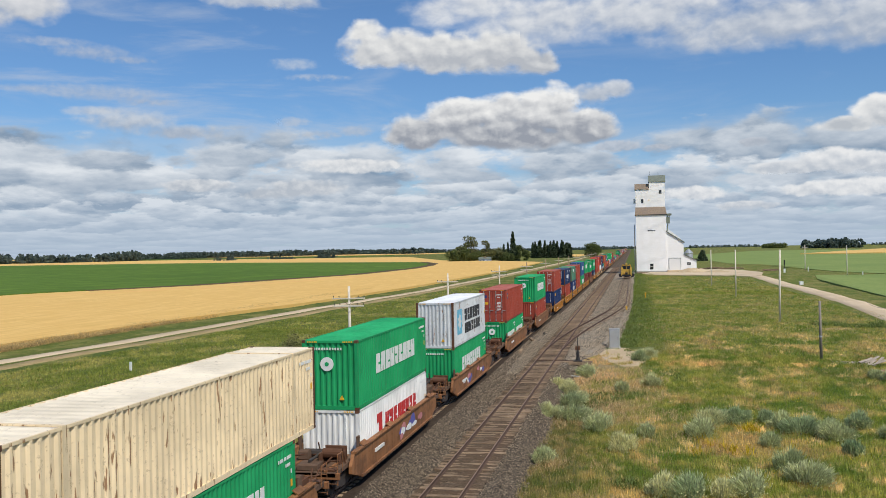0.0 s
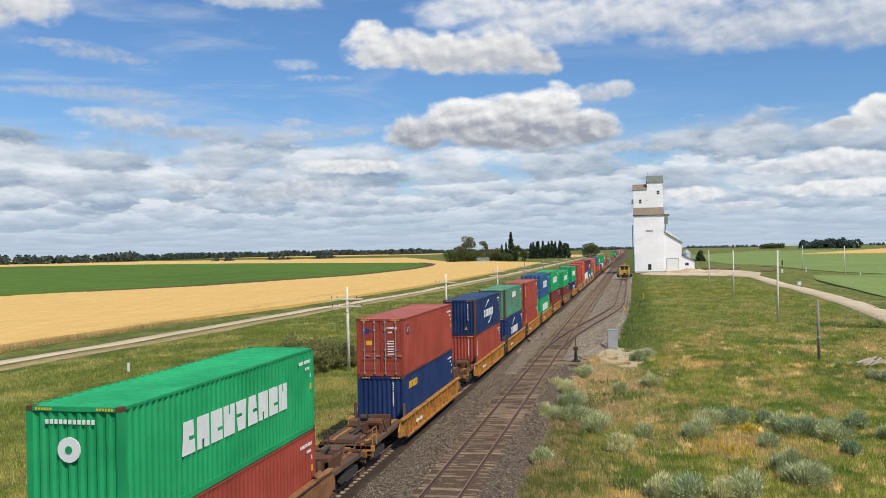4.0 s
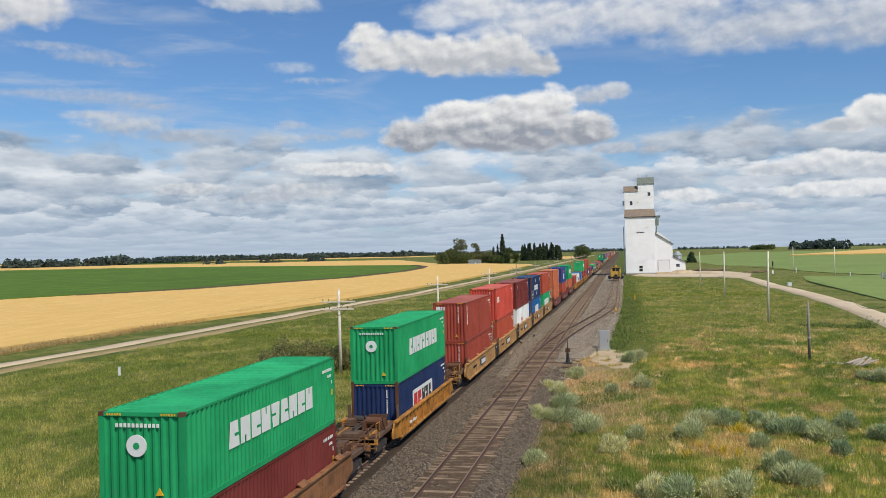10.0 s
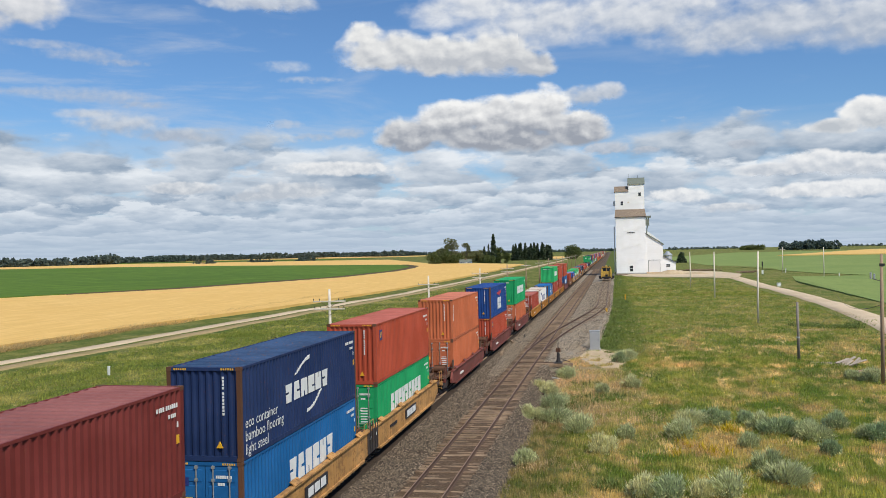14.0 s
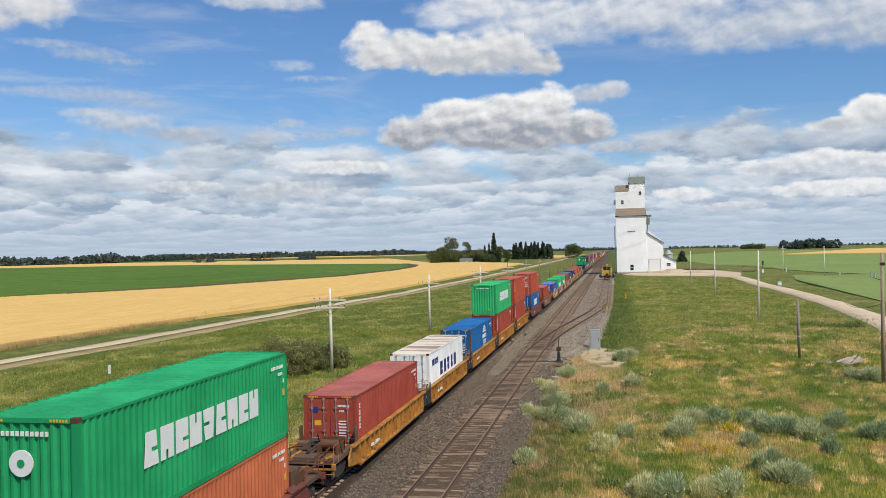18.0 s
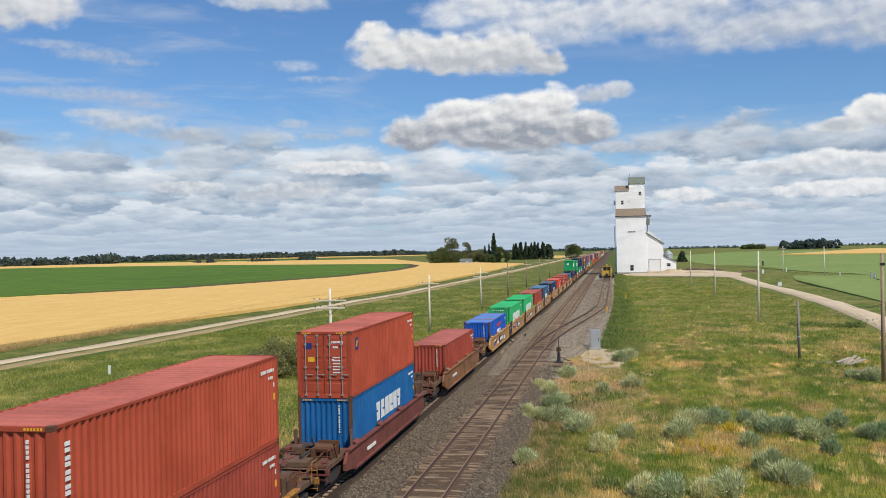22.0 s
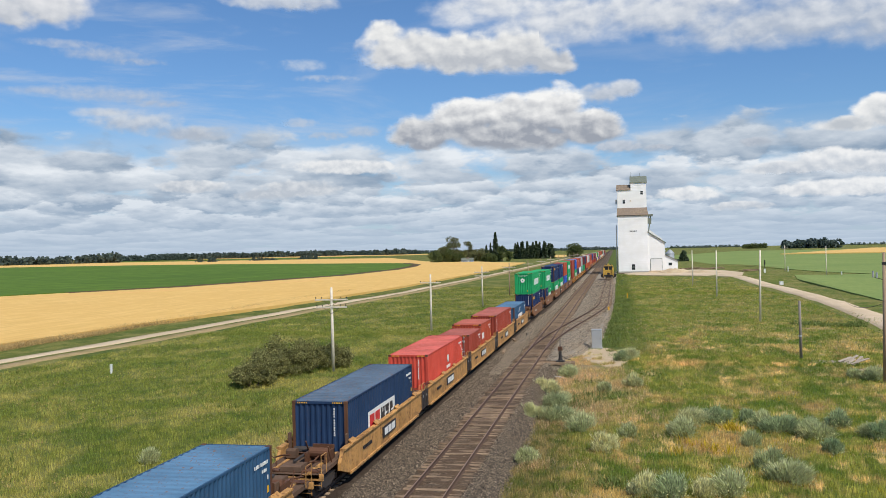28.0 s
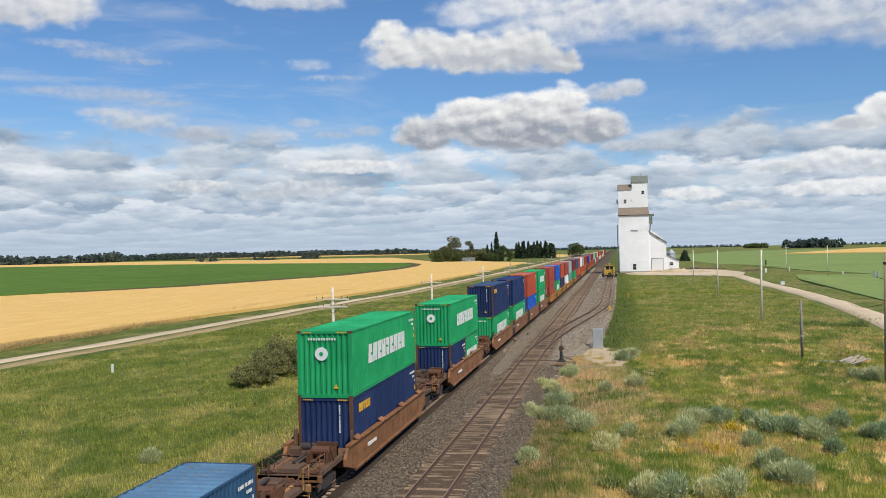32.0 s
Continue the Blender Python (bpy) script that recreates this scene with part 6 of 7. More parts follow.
timber_pile(3.0, 309.0, 6, 2.6, 0.8, 12, "dark heap of scrap before the elevator")


# ---- plants ----
rng = np.random.default_rng(11)
M_LEAF = leafy("tree leaves", (0.135, 0.165, 0.055))
M_LEAF2 = leafy("dull olive leaves", (0.20, 0.205, 0.085))
M_LEAF3 = leafy("willow leaves", (0.275, 0.265, 0.10), 0.6)
M_NEEDLE = leafy("spruce needles", (0.078, 0.105, 0.055))
# distance haze put into the leaf colour: paler and bluer than the near trees
M_FAR_HAZE = leafy("far wood in haze", (0.105, 0.140, 0.115), 0.3)
def sage_mat():
    """Sage leaves: pale grey-green, some bushes a darker blue-green."""
    m = leafy("sage leaves", (0.60, 0.60, 0.35), 0.45)
    n = m.node_tree
    tint = n.nodes.new("ShaderNodeMix")
    tint.data_type, tint.blend_type = "RGBA", "MULTIPLY"
    info, ramp = n.nodes.new("ShaderNodeObjectInfo"), n.nodes.new("ShaderNodeValToRGB")
    ramp.color_ramp.elements[0].color, ramp.color_ramp.elements[1].color = (0.55, 0.70, 0.62, 1), (1.30, 1.22, 1.12, 1)
    n.links.new(info.outputs["Random"], ramp.inputs[0])
    src = [q for q in n.nodes if q.bl_idname == "ShaderNodeMix" and q != tint][0]
    users = [k.to_socket for k in src.outputs[2].links]
    tint.inputs[0].default_value = 1.0
    n.links.new(src.outputs[2], tint.inputs[6])
    n.links.new(ramp.outputs[0], tint.inputs[7])
    for u in users:
        n.links.new(tint.outputs[2], u)
    return m


M_SAGE = sage_mat()
M_G7 = leafy("dark green weeds", (0.185, 0.235, 0.065), 0.5)
M_G5 = leafy("brown dry grass blades", (0.66, 0.47, 0.25), 0.45)
M_G2 = leafy("straw grass blades", (0.62, 0.45, 0.20), 0.45)
M_G3 = leafy("dark grass blades", (0.24, 0.30, 0.06), 0.5)
M_G4 = leafy("yellow flowers", (0.58, 0.43, 0.03), 0.3)


def leaf_mesh(name, centres, size, mat, up=0.0):
    """Loose leaf clumps: each a bent pair of triangles, at random turns."""
    n = len(centres)
    c = np.asarray(centres, float)
    sz = (np.asarray(size, float) if np.ndim(size) else np.full(n, float(size)))[:, None] * rng.uniform(0.6, 1.4, (n, 1))
    d = rng.normal(size=(n, 3))
    d[:, 2] += up * 2
    d /= np.linalg.norm(d, axis=1)[:, None]
    e = np.cross(d, rng.normal(size=(n, 3)))
    e /= np.linalg.norm(e, axis=1)[:, None] + 1e-9
    f = np.cross(d, e)
    v = np.stack([c - d * sz * 0.5, c + e * sz * 0.42 + f * sz * 0.12, c + d * sz * 0.5, c - e * sz * 0.42 + f * sz * 0.12], 1).reshape(-1, 3)
    k = np.arange(n) * 4
    faces = np.stack([k, k + 1, k + 2, k + 3], 1)
    me = bpy.data.meshes.new(name)
    me.from_pydata(v.tolist(), [], faces.tolist())
    me.materials.append(mat)
    return me


def crown_points(n, lobes):
    """Points spread through lobes (x, y, z, rx, ry, rz), denser towards their skin."""
    w = np.array([l[3] * l[4] * l[5] for l in lobes]) ** 0.67
    pick = rng.choice(len(lobes), n, p=w / w.sum())
    q = rng.normal(size=(n, 3))
    q /= np.linalg.norm(q, axis=1)[:, None]
    q *= (rng.uniform(0.25, 1.0, (n, 1)) ** 0.5) * rng.uniform(0.86, 1.12, (n, 1))
    l = np.array(lobes)[pick]
    return l[:, :3] + q * l[:, 3:]


def broad_tree(x, y, h, w, mat, label, n=3400, group="trees of the farmyard", leaf=0.0):
    t = thing("tree", label, "tree", group, at=(x, y, gz(x, y)))
    r = random.Random(int(x * 7 + y))
    lobes = []
    for i in range(16):
        a, z = r.uniform(0, 6.28), r.uniform(0.14, 0.9) * h
        k = w * 0.5 * math.sqrt(max(0.1, 1 - ((z / h - 0.5) / 0.55) ** 2))
        rad = r.uniform(0.2, 0.32) * w
        lobes.append((math.cos(a) * k * 0.6, math.sin(a) * k * 0.6, z, rad, rad, rad * r.uniform(0.7, 1.0)))
    lobes.append((0, 0, h * 0.86, w * 0.2, w * 0.2, h * 0.13))
    trunk = Geo().tube([(0, 0, 0), (0.1, 0, h * 0.35), (0, 0.1, h * 0.7)], [h * 0.024, h * 0.018, h * 0.007], 8)
    part("trunk", trunk, M_BARK, t)
    for lo in lobes[:7]:
        part("limb", Geo().tube([(0.05, 0, h * 0.25), (lo[0] * 0.5, lo[1] * 0.5, (h * 0.3 + lo[2]) / 2), lo[:3]], [h * 0.012, h * 0.008, h * 0.003], 6), M_BARK, t)
    part("crown", leaf_mesh("crown", crown_points(n, lobes), leaf or max(0.55, w * 0.062), mat), mat, t)
    return t


def spruce(x, y, h, w, group="spruces of the farmyard"):
    t = thing("spruce_tree", "dark green pointed spruce tree", "tree", group, at=(x, y, gz(x, y)))
    part("trunk", Geo().tube([(0, 0, 0), (0, 0, h)], [h * 0.018, h * 0.002], 7), M_BARK, t)
    pts = []
    r = random.Random(int(x * 13 + y * 3))
    for i in range(int(h * 1.1)):
        f = i / (h * 1.1)
        z, rad = h * (0.06 + 0.94 * f), w * 0.5 * (1 - f) ** 0.85 * r.uniform(0.75, 1.2)
        for j in range(9):
            a = r.uniform(0, 6.28)
            for q in (0.35, 0.65, 0.95):
                pts.append((math.cos(a) * rad * q, math.sin(a) * rad * q, z - rad * 0.28 * q + r.uniform(-0.2, 0.2)))
    part("crown", leaf_mesh("crown", pts, [w * 0.24] * len(pts), M_NEEDLE), M_NEEDLE, t)
    return t


for x, y, h, w, m, l in [(-146, 718, 10.5, 13, M_LEAF, "low broad green tree in a farmyard"), (-137, 724, 12, 11, M_LEAF, "low broad green tree in a farmyard"), (-134, 732, 21.5, 13, M_LEAF2, "tall open green tree in a farmyard"),
                         (-123, 742, 18, 8.5, M_LEAF2, "slim green tree in a farmyard"), (-115, 730, 10, 10, M_LEAF2, "thin greyish tree in a farmyard"), (-108, 726, 9, 9, M_LEAF2, "thin greyish tree in a farmyard"),
                         (-92, 728, 13, 8, M_LEAF, "green tree in a farmyard"), (-87, 730, 9, 7, M_LEAF, "small green tree in a farmyard"), (-100, 720, 6, 10, M_LEAF, "low hedge tree in a farmyard"),
                         (-43, 930, 15, 15, M_LEAF, "round dark green tree beside the railway"), (-38, 935, 12, 12, M_LEAF, "round dark green tree beside the railway"), (-150, 760, 9, 12, M_LEAF, "low broad green tree in a farmyard"), (-128, 722, 8, 10, M_LEAF, "low broad green tree in a farmyard"), (-142, 726, 13, 12, M_LEAF2, "broad green tree in a farmyard"), (-104, 724, 7, 9, M_LEAF, "low hedge tree in a farmyard"), (-110, 745, 11, 11, M_LEAF2, "broad green tree in a farmyard")]:
    broad_tree(x, y, h, w, m, l)
for x, y, h, w in [(-106.5, 736, 15, 4.4), (-103, 737, 17, 4.2), (-98.6, 735, 25, 7.6), (-96, 742, 14, 5)]:
    spruce(x, y, h, w)
sp = random.Random(21)
for i in range(19):
    f = i / 18.0
    spruce(-100 + 38 * f + sp.uniform(-0.8, 0.8), 900 + sp.uniform(-8, 8), sp.uniform(13, 18.5), sp.uniform(6.0, 7.8), "row of spruces")
spruce(43.5, 592, 7.5, 8.5, "spruces in the fields")
spruce(39, 640, 5.5, 3.5, "spruces in the fields")
broad_tree(300, 2150, 9, 20, M_LEAF, "small far tree in the fields", 900, "far field trees", 2.2)
broad_tree(318, 2150, 11, 24, M_LEAF, "small far tree in the fields", 900, "far field trees", 2.2)
broad_tree(336, 2150, 10, 22, M_LEAF, "small far tree in the fields", 900, "far field trees", 2.2)

hs = thing("farmhouse", "low farmhouse with a pale blue wall among trees", "house", at=(-119, 712, gz(-119, 712)))
hs.scale = (0.7, 0.7, 0.7)
M_BLUEW = plain("pale blue boards", (0.26, 0.36, 0.48), 0.7)
part("wall", Geo().box(-7, 7, 0, 7, 0, 3.0), M_BLUEW, hs)
part("roof", Geo().prism([(-0.5, 2.9), (3.5, 5.4), (7.5, 2.9)], "x", -7.4, 7.4), M_TIN, hs)
for x in (-4.5, -1.5, 4.0):
    w = part("window", Geo().box(x - 0.7, x + 0.7, -0.08, 0.05, 1.0, 2.2), M_DOORW, hs)
    part("pane", Geo().box(x - 0.6, x + 0.6, -0.1, -0.07, 1.1, 2.1), M_GLASS, w)
part("door", Geo().box(0.8, 1.8, -0.08, 0.05, 0.1, 2.2), M_DOORW, hs)
part("gable", Geo().prism([(-3, 3.2), (0, 6.4), (3, 3.2)], "y", 2.0, 6.0), M_SHINGLE, hs)


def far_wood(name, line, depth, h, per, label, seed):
    """A belt of distant trees: many clumps of uneven height along a line, haze in their leaf colour."""
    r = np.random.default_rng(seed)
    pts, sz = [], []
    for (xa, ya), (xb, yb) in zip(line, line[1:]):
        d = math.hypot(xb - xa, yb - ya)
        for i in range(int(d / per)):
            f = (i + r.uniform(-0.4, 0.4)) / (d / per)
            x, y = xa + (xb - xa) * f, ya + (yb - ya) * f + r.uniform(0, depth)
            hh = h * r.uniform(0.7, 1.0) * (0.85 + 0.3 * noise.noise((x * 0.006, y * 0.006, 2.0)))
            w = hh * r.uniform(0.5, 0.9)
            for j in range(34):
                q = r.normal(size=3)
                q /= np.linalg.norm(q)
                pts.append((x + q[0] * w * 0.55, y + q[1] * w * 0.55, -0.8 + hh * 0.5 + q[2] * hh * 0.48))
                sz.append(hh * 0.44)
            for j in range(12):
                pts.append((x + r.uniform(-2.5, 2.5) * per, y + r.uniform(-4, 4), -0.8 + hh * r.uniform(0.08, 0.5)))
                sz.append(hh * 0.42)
    return solid(name, leaf_mesh(name, pts, sz, M_FAR_HAZE), M_FAR_HAZE, label, "trees", kind="stuff")


def at_az(d, a):
    return (d * math.sin(radians(a)), d * math.cos(radians(a)))


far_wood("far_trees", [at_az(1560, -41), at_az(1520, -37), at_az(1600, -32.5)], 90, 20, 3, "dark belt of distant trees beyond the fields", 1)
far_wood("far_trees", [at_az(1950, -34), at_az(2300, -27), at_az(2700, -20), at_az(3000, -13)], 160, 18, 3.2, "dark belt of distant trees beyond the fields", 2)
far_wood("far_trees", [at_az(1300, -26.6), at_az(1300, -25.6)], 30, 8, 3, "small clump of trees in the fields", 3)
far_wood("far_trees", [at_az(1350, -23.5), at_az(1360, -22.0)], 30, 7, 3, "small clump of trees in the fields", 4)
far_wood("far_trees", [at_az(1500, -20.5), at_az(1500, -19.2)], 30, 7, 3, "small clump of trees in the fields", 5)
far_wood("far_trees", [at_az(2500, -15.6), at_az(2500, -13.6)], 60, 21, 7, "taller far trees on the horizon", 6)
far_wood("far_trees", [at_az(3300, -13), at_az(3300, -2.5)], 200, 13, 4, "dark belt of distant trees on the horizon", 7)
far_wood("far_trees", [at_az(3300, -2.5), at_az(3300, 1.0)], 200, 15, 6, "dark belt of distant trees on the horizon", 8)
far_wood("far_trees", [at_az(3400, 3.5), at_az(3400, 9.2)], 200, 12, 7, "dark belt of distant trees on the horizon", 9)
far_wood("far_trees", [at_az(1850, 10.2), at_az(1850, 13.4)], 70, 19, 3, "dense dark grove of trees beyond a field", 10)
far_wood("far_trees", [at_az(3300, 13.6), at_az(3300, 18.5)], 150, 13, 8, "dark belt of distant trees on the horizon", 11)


def shrub(x, y, h, w, n, mat, label, group, leaf=0.16, seed=0):
    t = thing("shrub", label, "shrub", group, at=(x, y, gz(x, y) - 0.05))
    r = random.Random(seed + int(x * 10))
    lobes = []
    for i in range(34):
        a, k = r.uniform(0, 6.28), math.sqrt(r.uniform(0, 1)) * 0.42 * w
        hh = h * math.sqrt(max(0.2, 1 - (k / (0.5 * w)) ** 2)) * r.uniform(0.8, 1.0)
        lobes.append((math.cos(a) * k, math.sin(a) * k, hh * r.uniform(0.35, 0.82), w * r.uniform(0.10, 0.19), w * r.uniform(0.10, 0.19), hh * r.uniform(0.18, 0.30)))
        if i < 8:
            part("stem", Geo().tube([(math.cos(a) * k * 0.3, math.sin(a) * k * 0.3, 0), (math.cos(a) * k, math.sin(a) * k, hh * 0.8)], [0.04, 0.012], 5), M_BARK, t)
    part("foliage", leaf_mesh("foliage", crown_points(n, lobes), leaf, mat), mat, t)
    return t


for x, y, h, w in [(-27.9, 64.6, 2.3, 3.6), (-28.2, 67.6, 3.3, 4.4), (-27.7, 70.6, 3.6, 4.6), (-26.3, 72.8, 3.6, 4.4), (-25.0, 75.8, 2.7, 3.8)]:
    shrub(x, y, h, w, 10500, M_LEAF3, "dense olive green willow shrub beside the track", "willow thicket", 0.12)


def blades(name, base, tip, w, mat):
    """Narrow upright blades from base points to tips."""
    n = len(base)
    d = tip - base
    s = np.cross(d, rng.normal(size=(n, 3)))
    s /= np.linalg.norm(s, axis=1)[:, None] + 1e-9
    mid = base + d * 0.55
    v = np.stack([base - s * w * 0.4, base + s * w * 0.4, mid + s * w, tip, mid - s * w], 1).reshape(-1, 3)
    k = np.arange(n) * 5
    me = bpy.data.meshes.new(name)
    me.from_pydata(v.tolist(), [], np.stack([k, k + 1, k + 2, k + 3, k + 4], 1).tolist())
    me.materials.append(mat)
    return me


def sage(h, w, seed):
    """Sagebrush: many fine upright sprigs that fan out from a woody base, in several heads."""
    r = np.random.default_rng(seed)
    h, w = h * 1.15, w * 1.15
    t = thing("sagebrush", "low grey-green sagebrush in dry grass", "shrub", "sagebrush beside the tracks")
    heads = []
    for i in range(11):
        a, k = r.uniform(0, 6.28), math.sqrt(r.uniform(0, 1)) * w * 0.40
        heads.append((math.cos(a) * k, math.sin(a) * k, h * (1 - 0.45 * (k / (w * 0.45)) ** 2) * r.uniform(0.7, 1.05)))
    for x, y, z in heads[:5]:
        part("stem", Geo().tube([(0, 0, 0), (x * 0.6, y * 0.6, z * 0.3), (x, y, z * 0.7)], [0.025, 0.018, 0.008], 5), M_BARK, t)
    n = 2600
    q = np.array(heads)[r.integers(0, len(heads), n)]
    up = r.uniform(0.30, 1.0, n) ** 0.8
    spread = r.normal(0, w * 0.075, (n, 2)) * (0.7 + 0.4 * up[:, None])
    tip = np.column_stack([q[:, :2] + spread, q[:, 2] * up * r.uniform(0.85, 1.15, n)])
    base = np.column_stack([q[:, :2] * 0.8 + spread * 0.80, np.maximum(tip[:, 2] - r.uniform(0.14, 0.30, n), 0.0)])
    part("foliage", blades("foliage", base, tip, 0.014, M_SAGE), M_SAGE, t)
    m = 700
    q = np.array(heads)[r.integers(0, len(heads), m)]
    pts = np.column_stack([q[:, :2] + r.normal(0, w * 0.09, (m, 2)), q[:, 2] * r.uniform(0.1, 0.75, m)])
    tagged(part("leaf_litter", leaf_mesh("leaf_litter", pts, 0.07, M_SAGE, 0.6), M_SAGE, t), kind="stuff")
    return t


SAGE = [sage(0.95, 1.5, 1), sage(1.1, 2.0, 2), sage(0.75, 1.3, 3)]
spots = [(-5.2, 63.9), (-3.6, 70.8), (-3.5, 59.3), (-5.0, 53.3), (-1.9, 50.3), (-0.9, 63.5), (1.1, 66.2), (0.9, 82.4), (0.5, 49.0), (-0.6, 45.3), (4.0, 52.4), (5.0, 53.1), (5.8, 52.6), (3.6, 49.3), (7.3, 53.3), (7.9, 51.5),
         (8.6, 50.3), (6.6, 47.1), (9.9, 49.9), (10.4, 49.4), (10.3, 46.0), (6.7, 42.4), (7.0, 39.7), (3.4, 37.4), (1.0, 37.1), (4.6, 37.7), (13.1, 50.2), (13.5, 49.7), (-3.6, 52.9), (-4.4, 42.3), (0.4, 80.8), (2.2, 37.0),
         (17.6, 71.5), (18.4, 70.3), (18.9, 71.2), (14.6, 50.4), (-4.6, 62.4), (-4.2, 57.6), (-23.0, 40.3), (12.0, 52.5), (15.5, 47.5)]
sr = random.Random(4)
for i, (x, y) in enumerate(spots):
    m = pose(x, y, ground_z(x, y) - 0.03, 0, 0, sr.uniform(0, 360))
    if i < 3:
        SAGE[i].matrix_basis = m
    else:
        copy_thing(SAGE[i % 3], m)


def grass(name, n, area, mat, h, w, seed, label, keep, blades=6, lean=(0.4, 1.2)):
    """Tufts of blades over an area (x0, x1, y0, y1), thinned out with distance; keep(x, y) says where it grows."""
    r = np.random.default_rng(seed)
    x0, x1, y0, y1 = area
    xs = r.uniform(x0, x1, n)
    ys = y0 + (y1 - y0) * r.uniform(0, 1, n) ** 1.7
    ok = np.array([keep(a, b) for a, b in zip(xs, ys)])
    xs, ys = xs[ok], ys[ok]
    zs = np.array([ground_z(a, b) for a, b in zip(xs, ys)]) - 0.02
    k = len(xs)
    c = np.repeat(np.stack([xs, ys, zs], 1), blades, 0)
    c[:, :2] += r.normal(0, 0.09, (k * blades, 2))
    a = r.uniform(0, 6.28, k * blades)
    hh = h * r.uniform(0.5, 1.3, k * blades) * np.repeat(r.uniform(0.7, 1.3, k), blades)
    d = np.stack([np.cos(a), np.sin(a), np.zeros_like(a)], 1)
    tip = c + d * (hh * r.uniform(*lean, k * blades))[:, None]
    tip[:, 2] += hh
    s = np.stack([-d[:, 1], d[:, 0], d[:, 2]], 1) * w
    v = np.stack([c - s, c + s, tip], 1).reshape(-1, 3)
    i = np.arange(k * blades) * 3
    me = bpy.data.meshes.new(name)
    me.from_pydata(v.tolist(), [], np.stack([i, i + 1, i + 2], 1).tolist())
    me.materials.append(mat)
    return solid(name, me, mat, label, "grass", kind="stuff")


def bed_edge(y):
    """Where the stones end and the grass begins on the near side."""
    return float(np.interp(y, [0, 40, 62, 80, 86, 100, 125, 160, 225, 330], [-4.9, -5.0, -4.85, -4.7, -3.3, -1.6, -1.0, -0.5, -0.1, 0.3]))


def patch(x, y, s, k):
    return noise.noise((x * s, y * s, k)) 


def right_side(x, y):
    return x > bed_edge(y) + 0.1 + 0.45 * patch(x, y, 0.6, 2.0) and not (-3.2 < x < 0.9 and 75.5 < y < 92 and patch(x, y, 0.9, 4.0) < 0.25)


def left_verge(x, y):
    return x > np.interp(y, [30, 98, 145, 208], [-56, -53, -51, -46.5]) + 1.5 * patch(x, y, 0.3, 6.0)


def road_side(x, y):
    return x > bed_edge(y) + 0.3 and not x > np.interp(y, [60, 110, 162, 262, 285], [27, 29, 33, 32, 6])


UP = (0.08, 0.55)
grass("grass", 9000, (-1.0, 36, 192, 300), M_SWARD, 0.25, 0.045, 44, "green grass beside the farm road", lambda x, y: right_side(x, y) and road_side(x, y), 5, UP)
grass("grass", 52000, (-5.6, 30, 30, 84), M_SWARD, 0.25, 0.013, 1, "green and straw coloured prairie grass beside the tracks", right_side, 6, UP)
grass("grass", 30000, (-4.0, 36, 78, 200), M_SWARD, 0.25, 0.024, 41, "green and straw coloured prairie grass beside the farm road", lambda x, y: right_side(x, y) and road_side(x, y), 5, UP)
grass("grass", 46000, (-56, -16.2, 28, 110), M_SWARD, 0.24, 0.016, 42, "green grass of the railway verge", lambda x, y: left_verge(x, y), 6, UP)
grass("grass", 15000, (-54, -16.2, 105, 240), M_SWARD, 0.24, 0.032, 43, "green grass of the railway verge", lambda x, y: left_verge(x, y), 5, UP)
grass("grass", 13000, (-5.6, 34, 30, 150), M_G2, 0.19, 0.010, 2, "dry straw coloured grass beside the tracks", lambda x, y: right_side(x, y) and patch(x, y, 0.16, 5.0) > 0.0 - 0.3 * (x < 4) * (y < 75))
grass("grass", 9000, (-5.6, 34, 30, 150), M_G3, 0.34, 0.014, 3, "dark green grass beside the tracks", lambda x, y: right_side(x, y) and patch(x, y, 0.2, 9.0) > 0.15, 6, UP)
grass("grass", 3500, (0.0, 34, 110, 300), M_G2, 0.16, 0.022, 10, "dry straw coloured grass beside the farm road", lambda x, y: x > bed_edge(y) + 0.3 and not (x > np.interp(y, [110, 162, 262, 285], [29, 33, 32, 6])) and patch(x, y, 0.1, 33.0) > 0.05)
grass("grass", 9000, (-5.6, 6, 32, 84), M_G5, 0.32, 0.011, 12, "brown dry grass beside the ballast", lambda x, y: right_side(x, y) and (y > 54 + 8 * patch(x, y, 0.1, 48.0) or patch(x, y, 0.3, 46.0) > 0.2) and x < 1.5 + 4 * patch(x, y, 0.15, 40.0) and patch(x, y, 0.25, 44.0) > -0.15)
grass("flowers", 1300, (1, 20, 30, 80), M_G4, 0.30, 0.02, 4, "small yellow wild flowers in the grass", lambda x, y: right_side(x, y) and patch(x, y, 0.3, 13.0) > 0.22, 3)
grass("grass", 9000, (-55, -16.4, 28, 190), M_G2, 0.17, 0.012, 6, "dry straw coloured grass of the railway verge", lambda x, y: patch(x, y, 0.14, 21.0) > 0.15 and x > np.interp(y, [30, 98, 145, 208], [-57, -54, -52, -47.5]))
grass("grass", 7000, (-55, -16.0, 28, 170), M_G3, 0.34, 0.024, 7, "tall green grass of the railway verge", lambda x, y: patch(x, y, 0.11, 25.0) > 0.05 and x > np.interp(y, [30, 98, 145, 208], [-56, -53, -51, -46.5]))
grass("weeds", 6000, (-4.0, 6, 84, 190), M_G7, 0.42, 0.028, 14, "low dark green weeds along the gravel of the siding", lambda x, y: x > bed_edge(y) + 0.1 and x < bed_edge(y) + 2.6 + 2.0 * patch(x, y, 0.09, 50.0) and patch(x, y, 0.25, 52.0) > 0.0, 7)
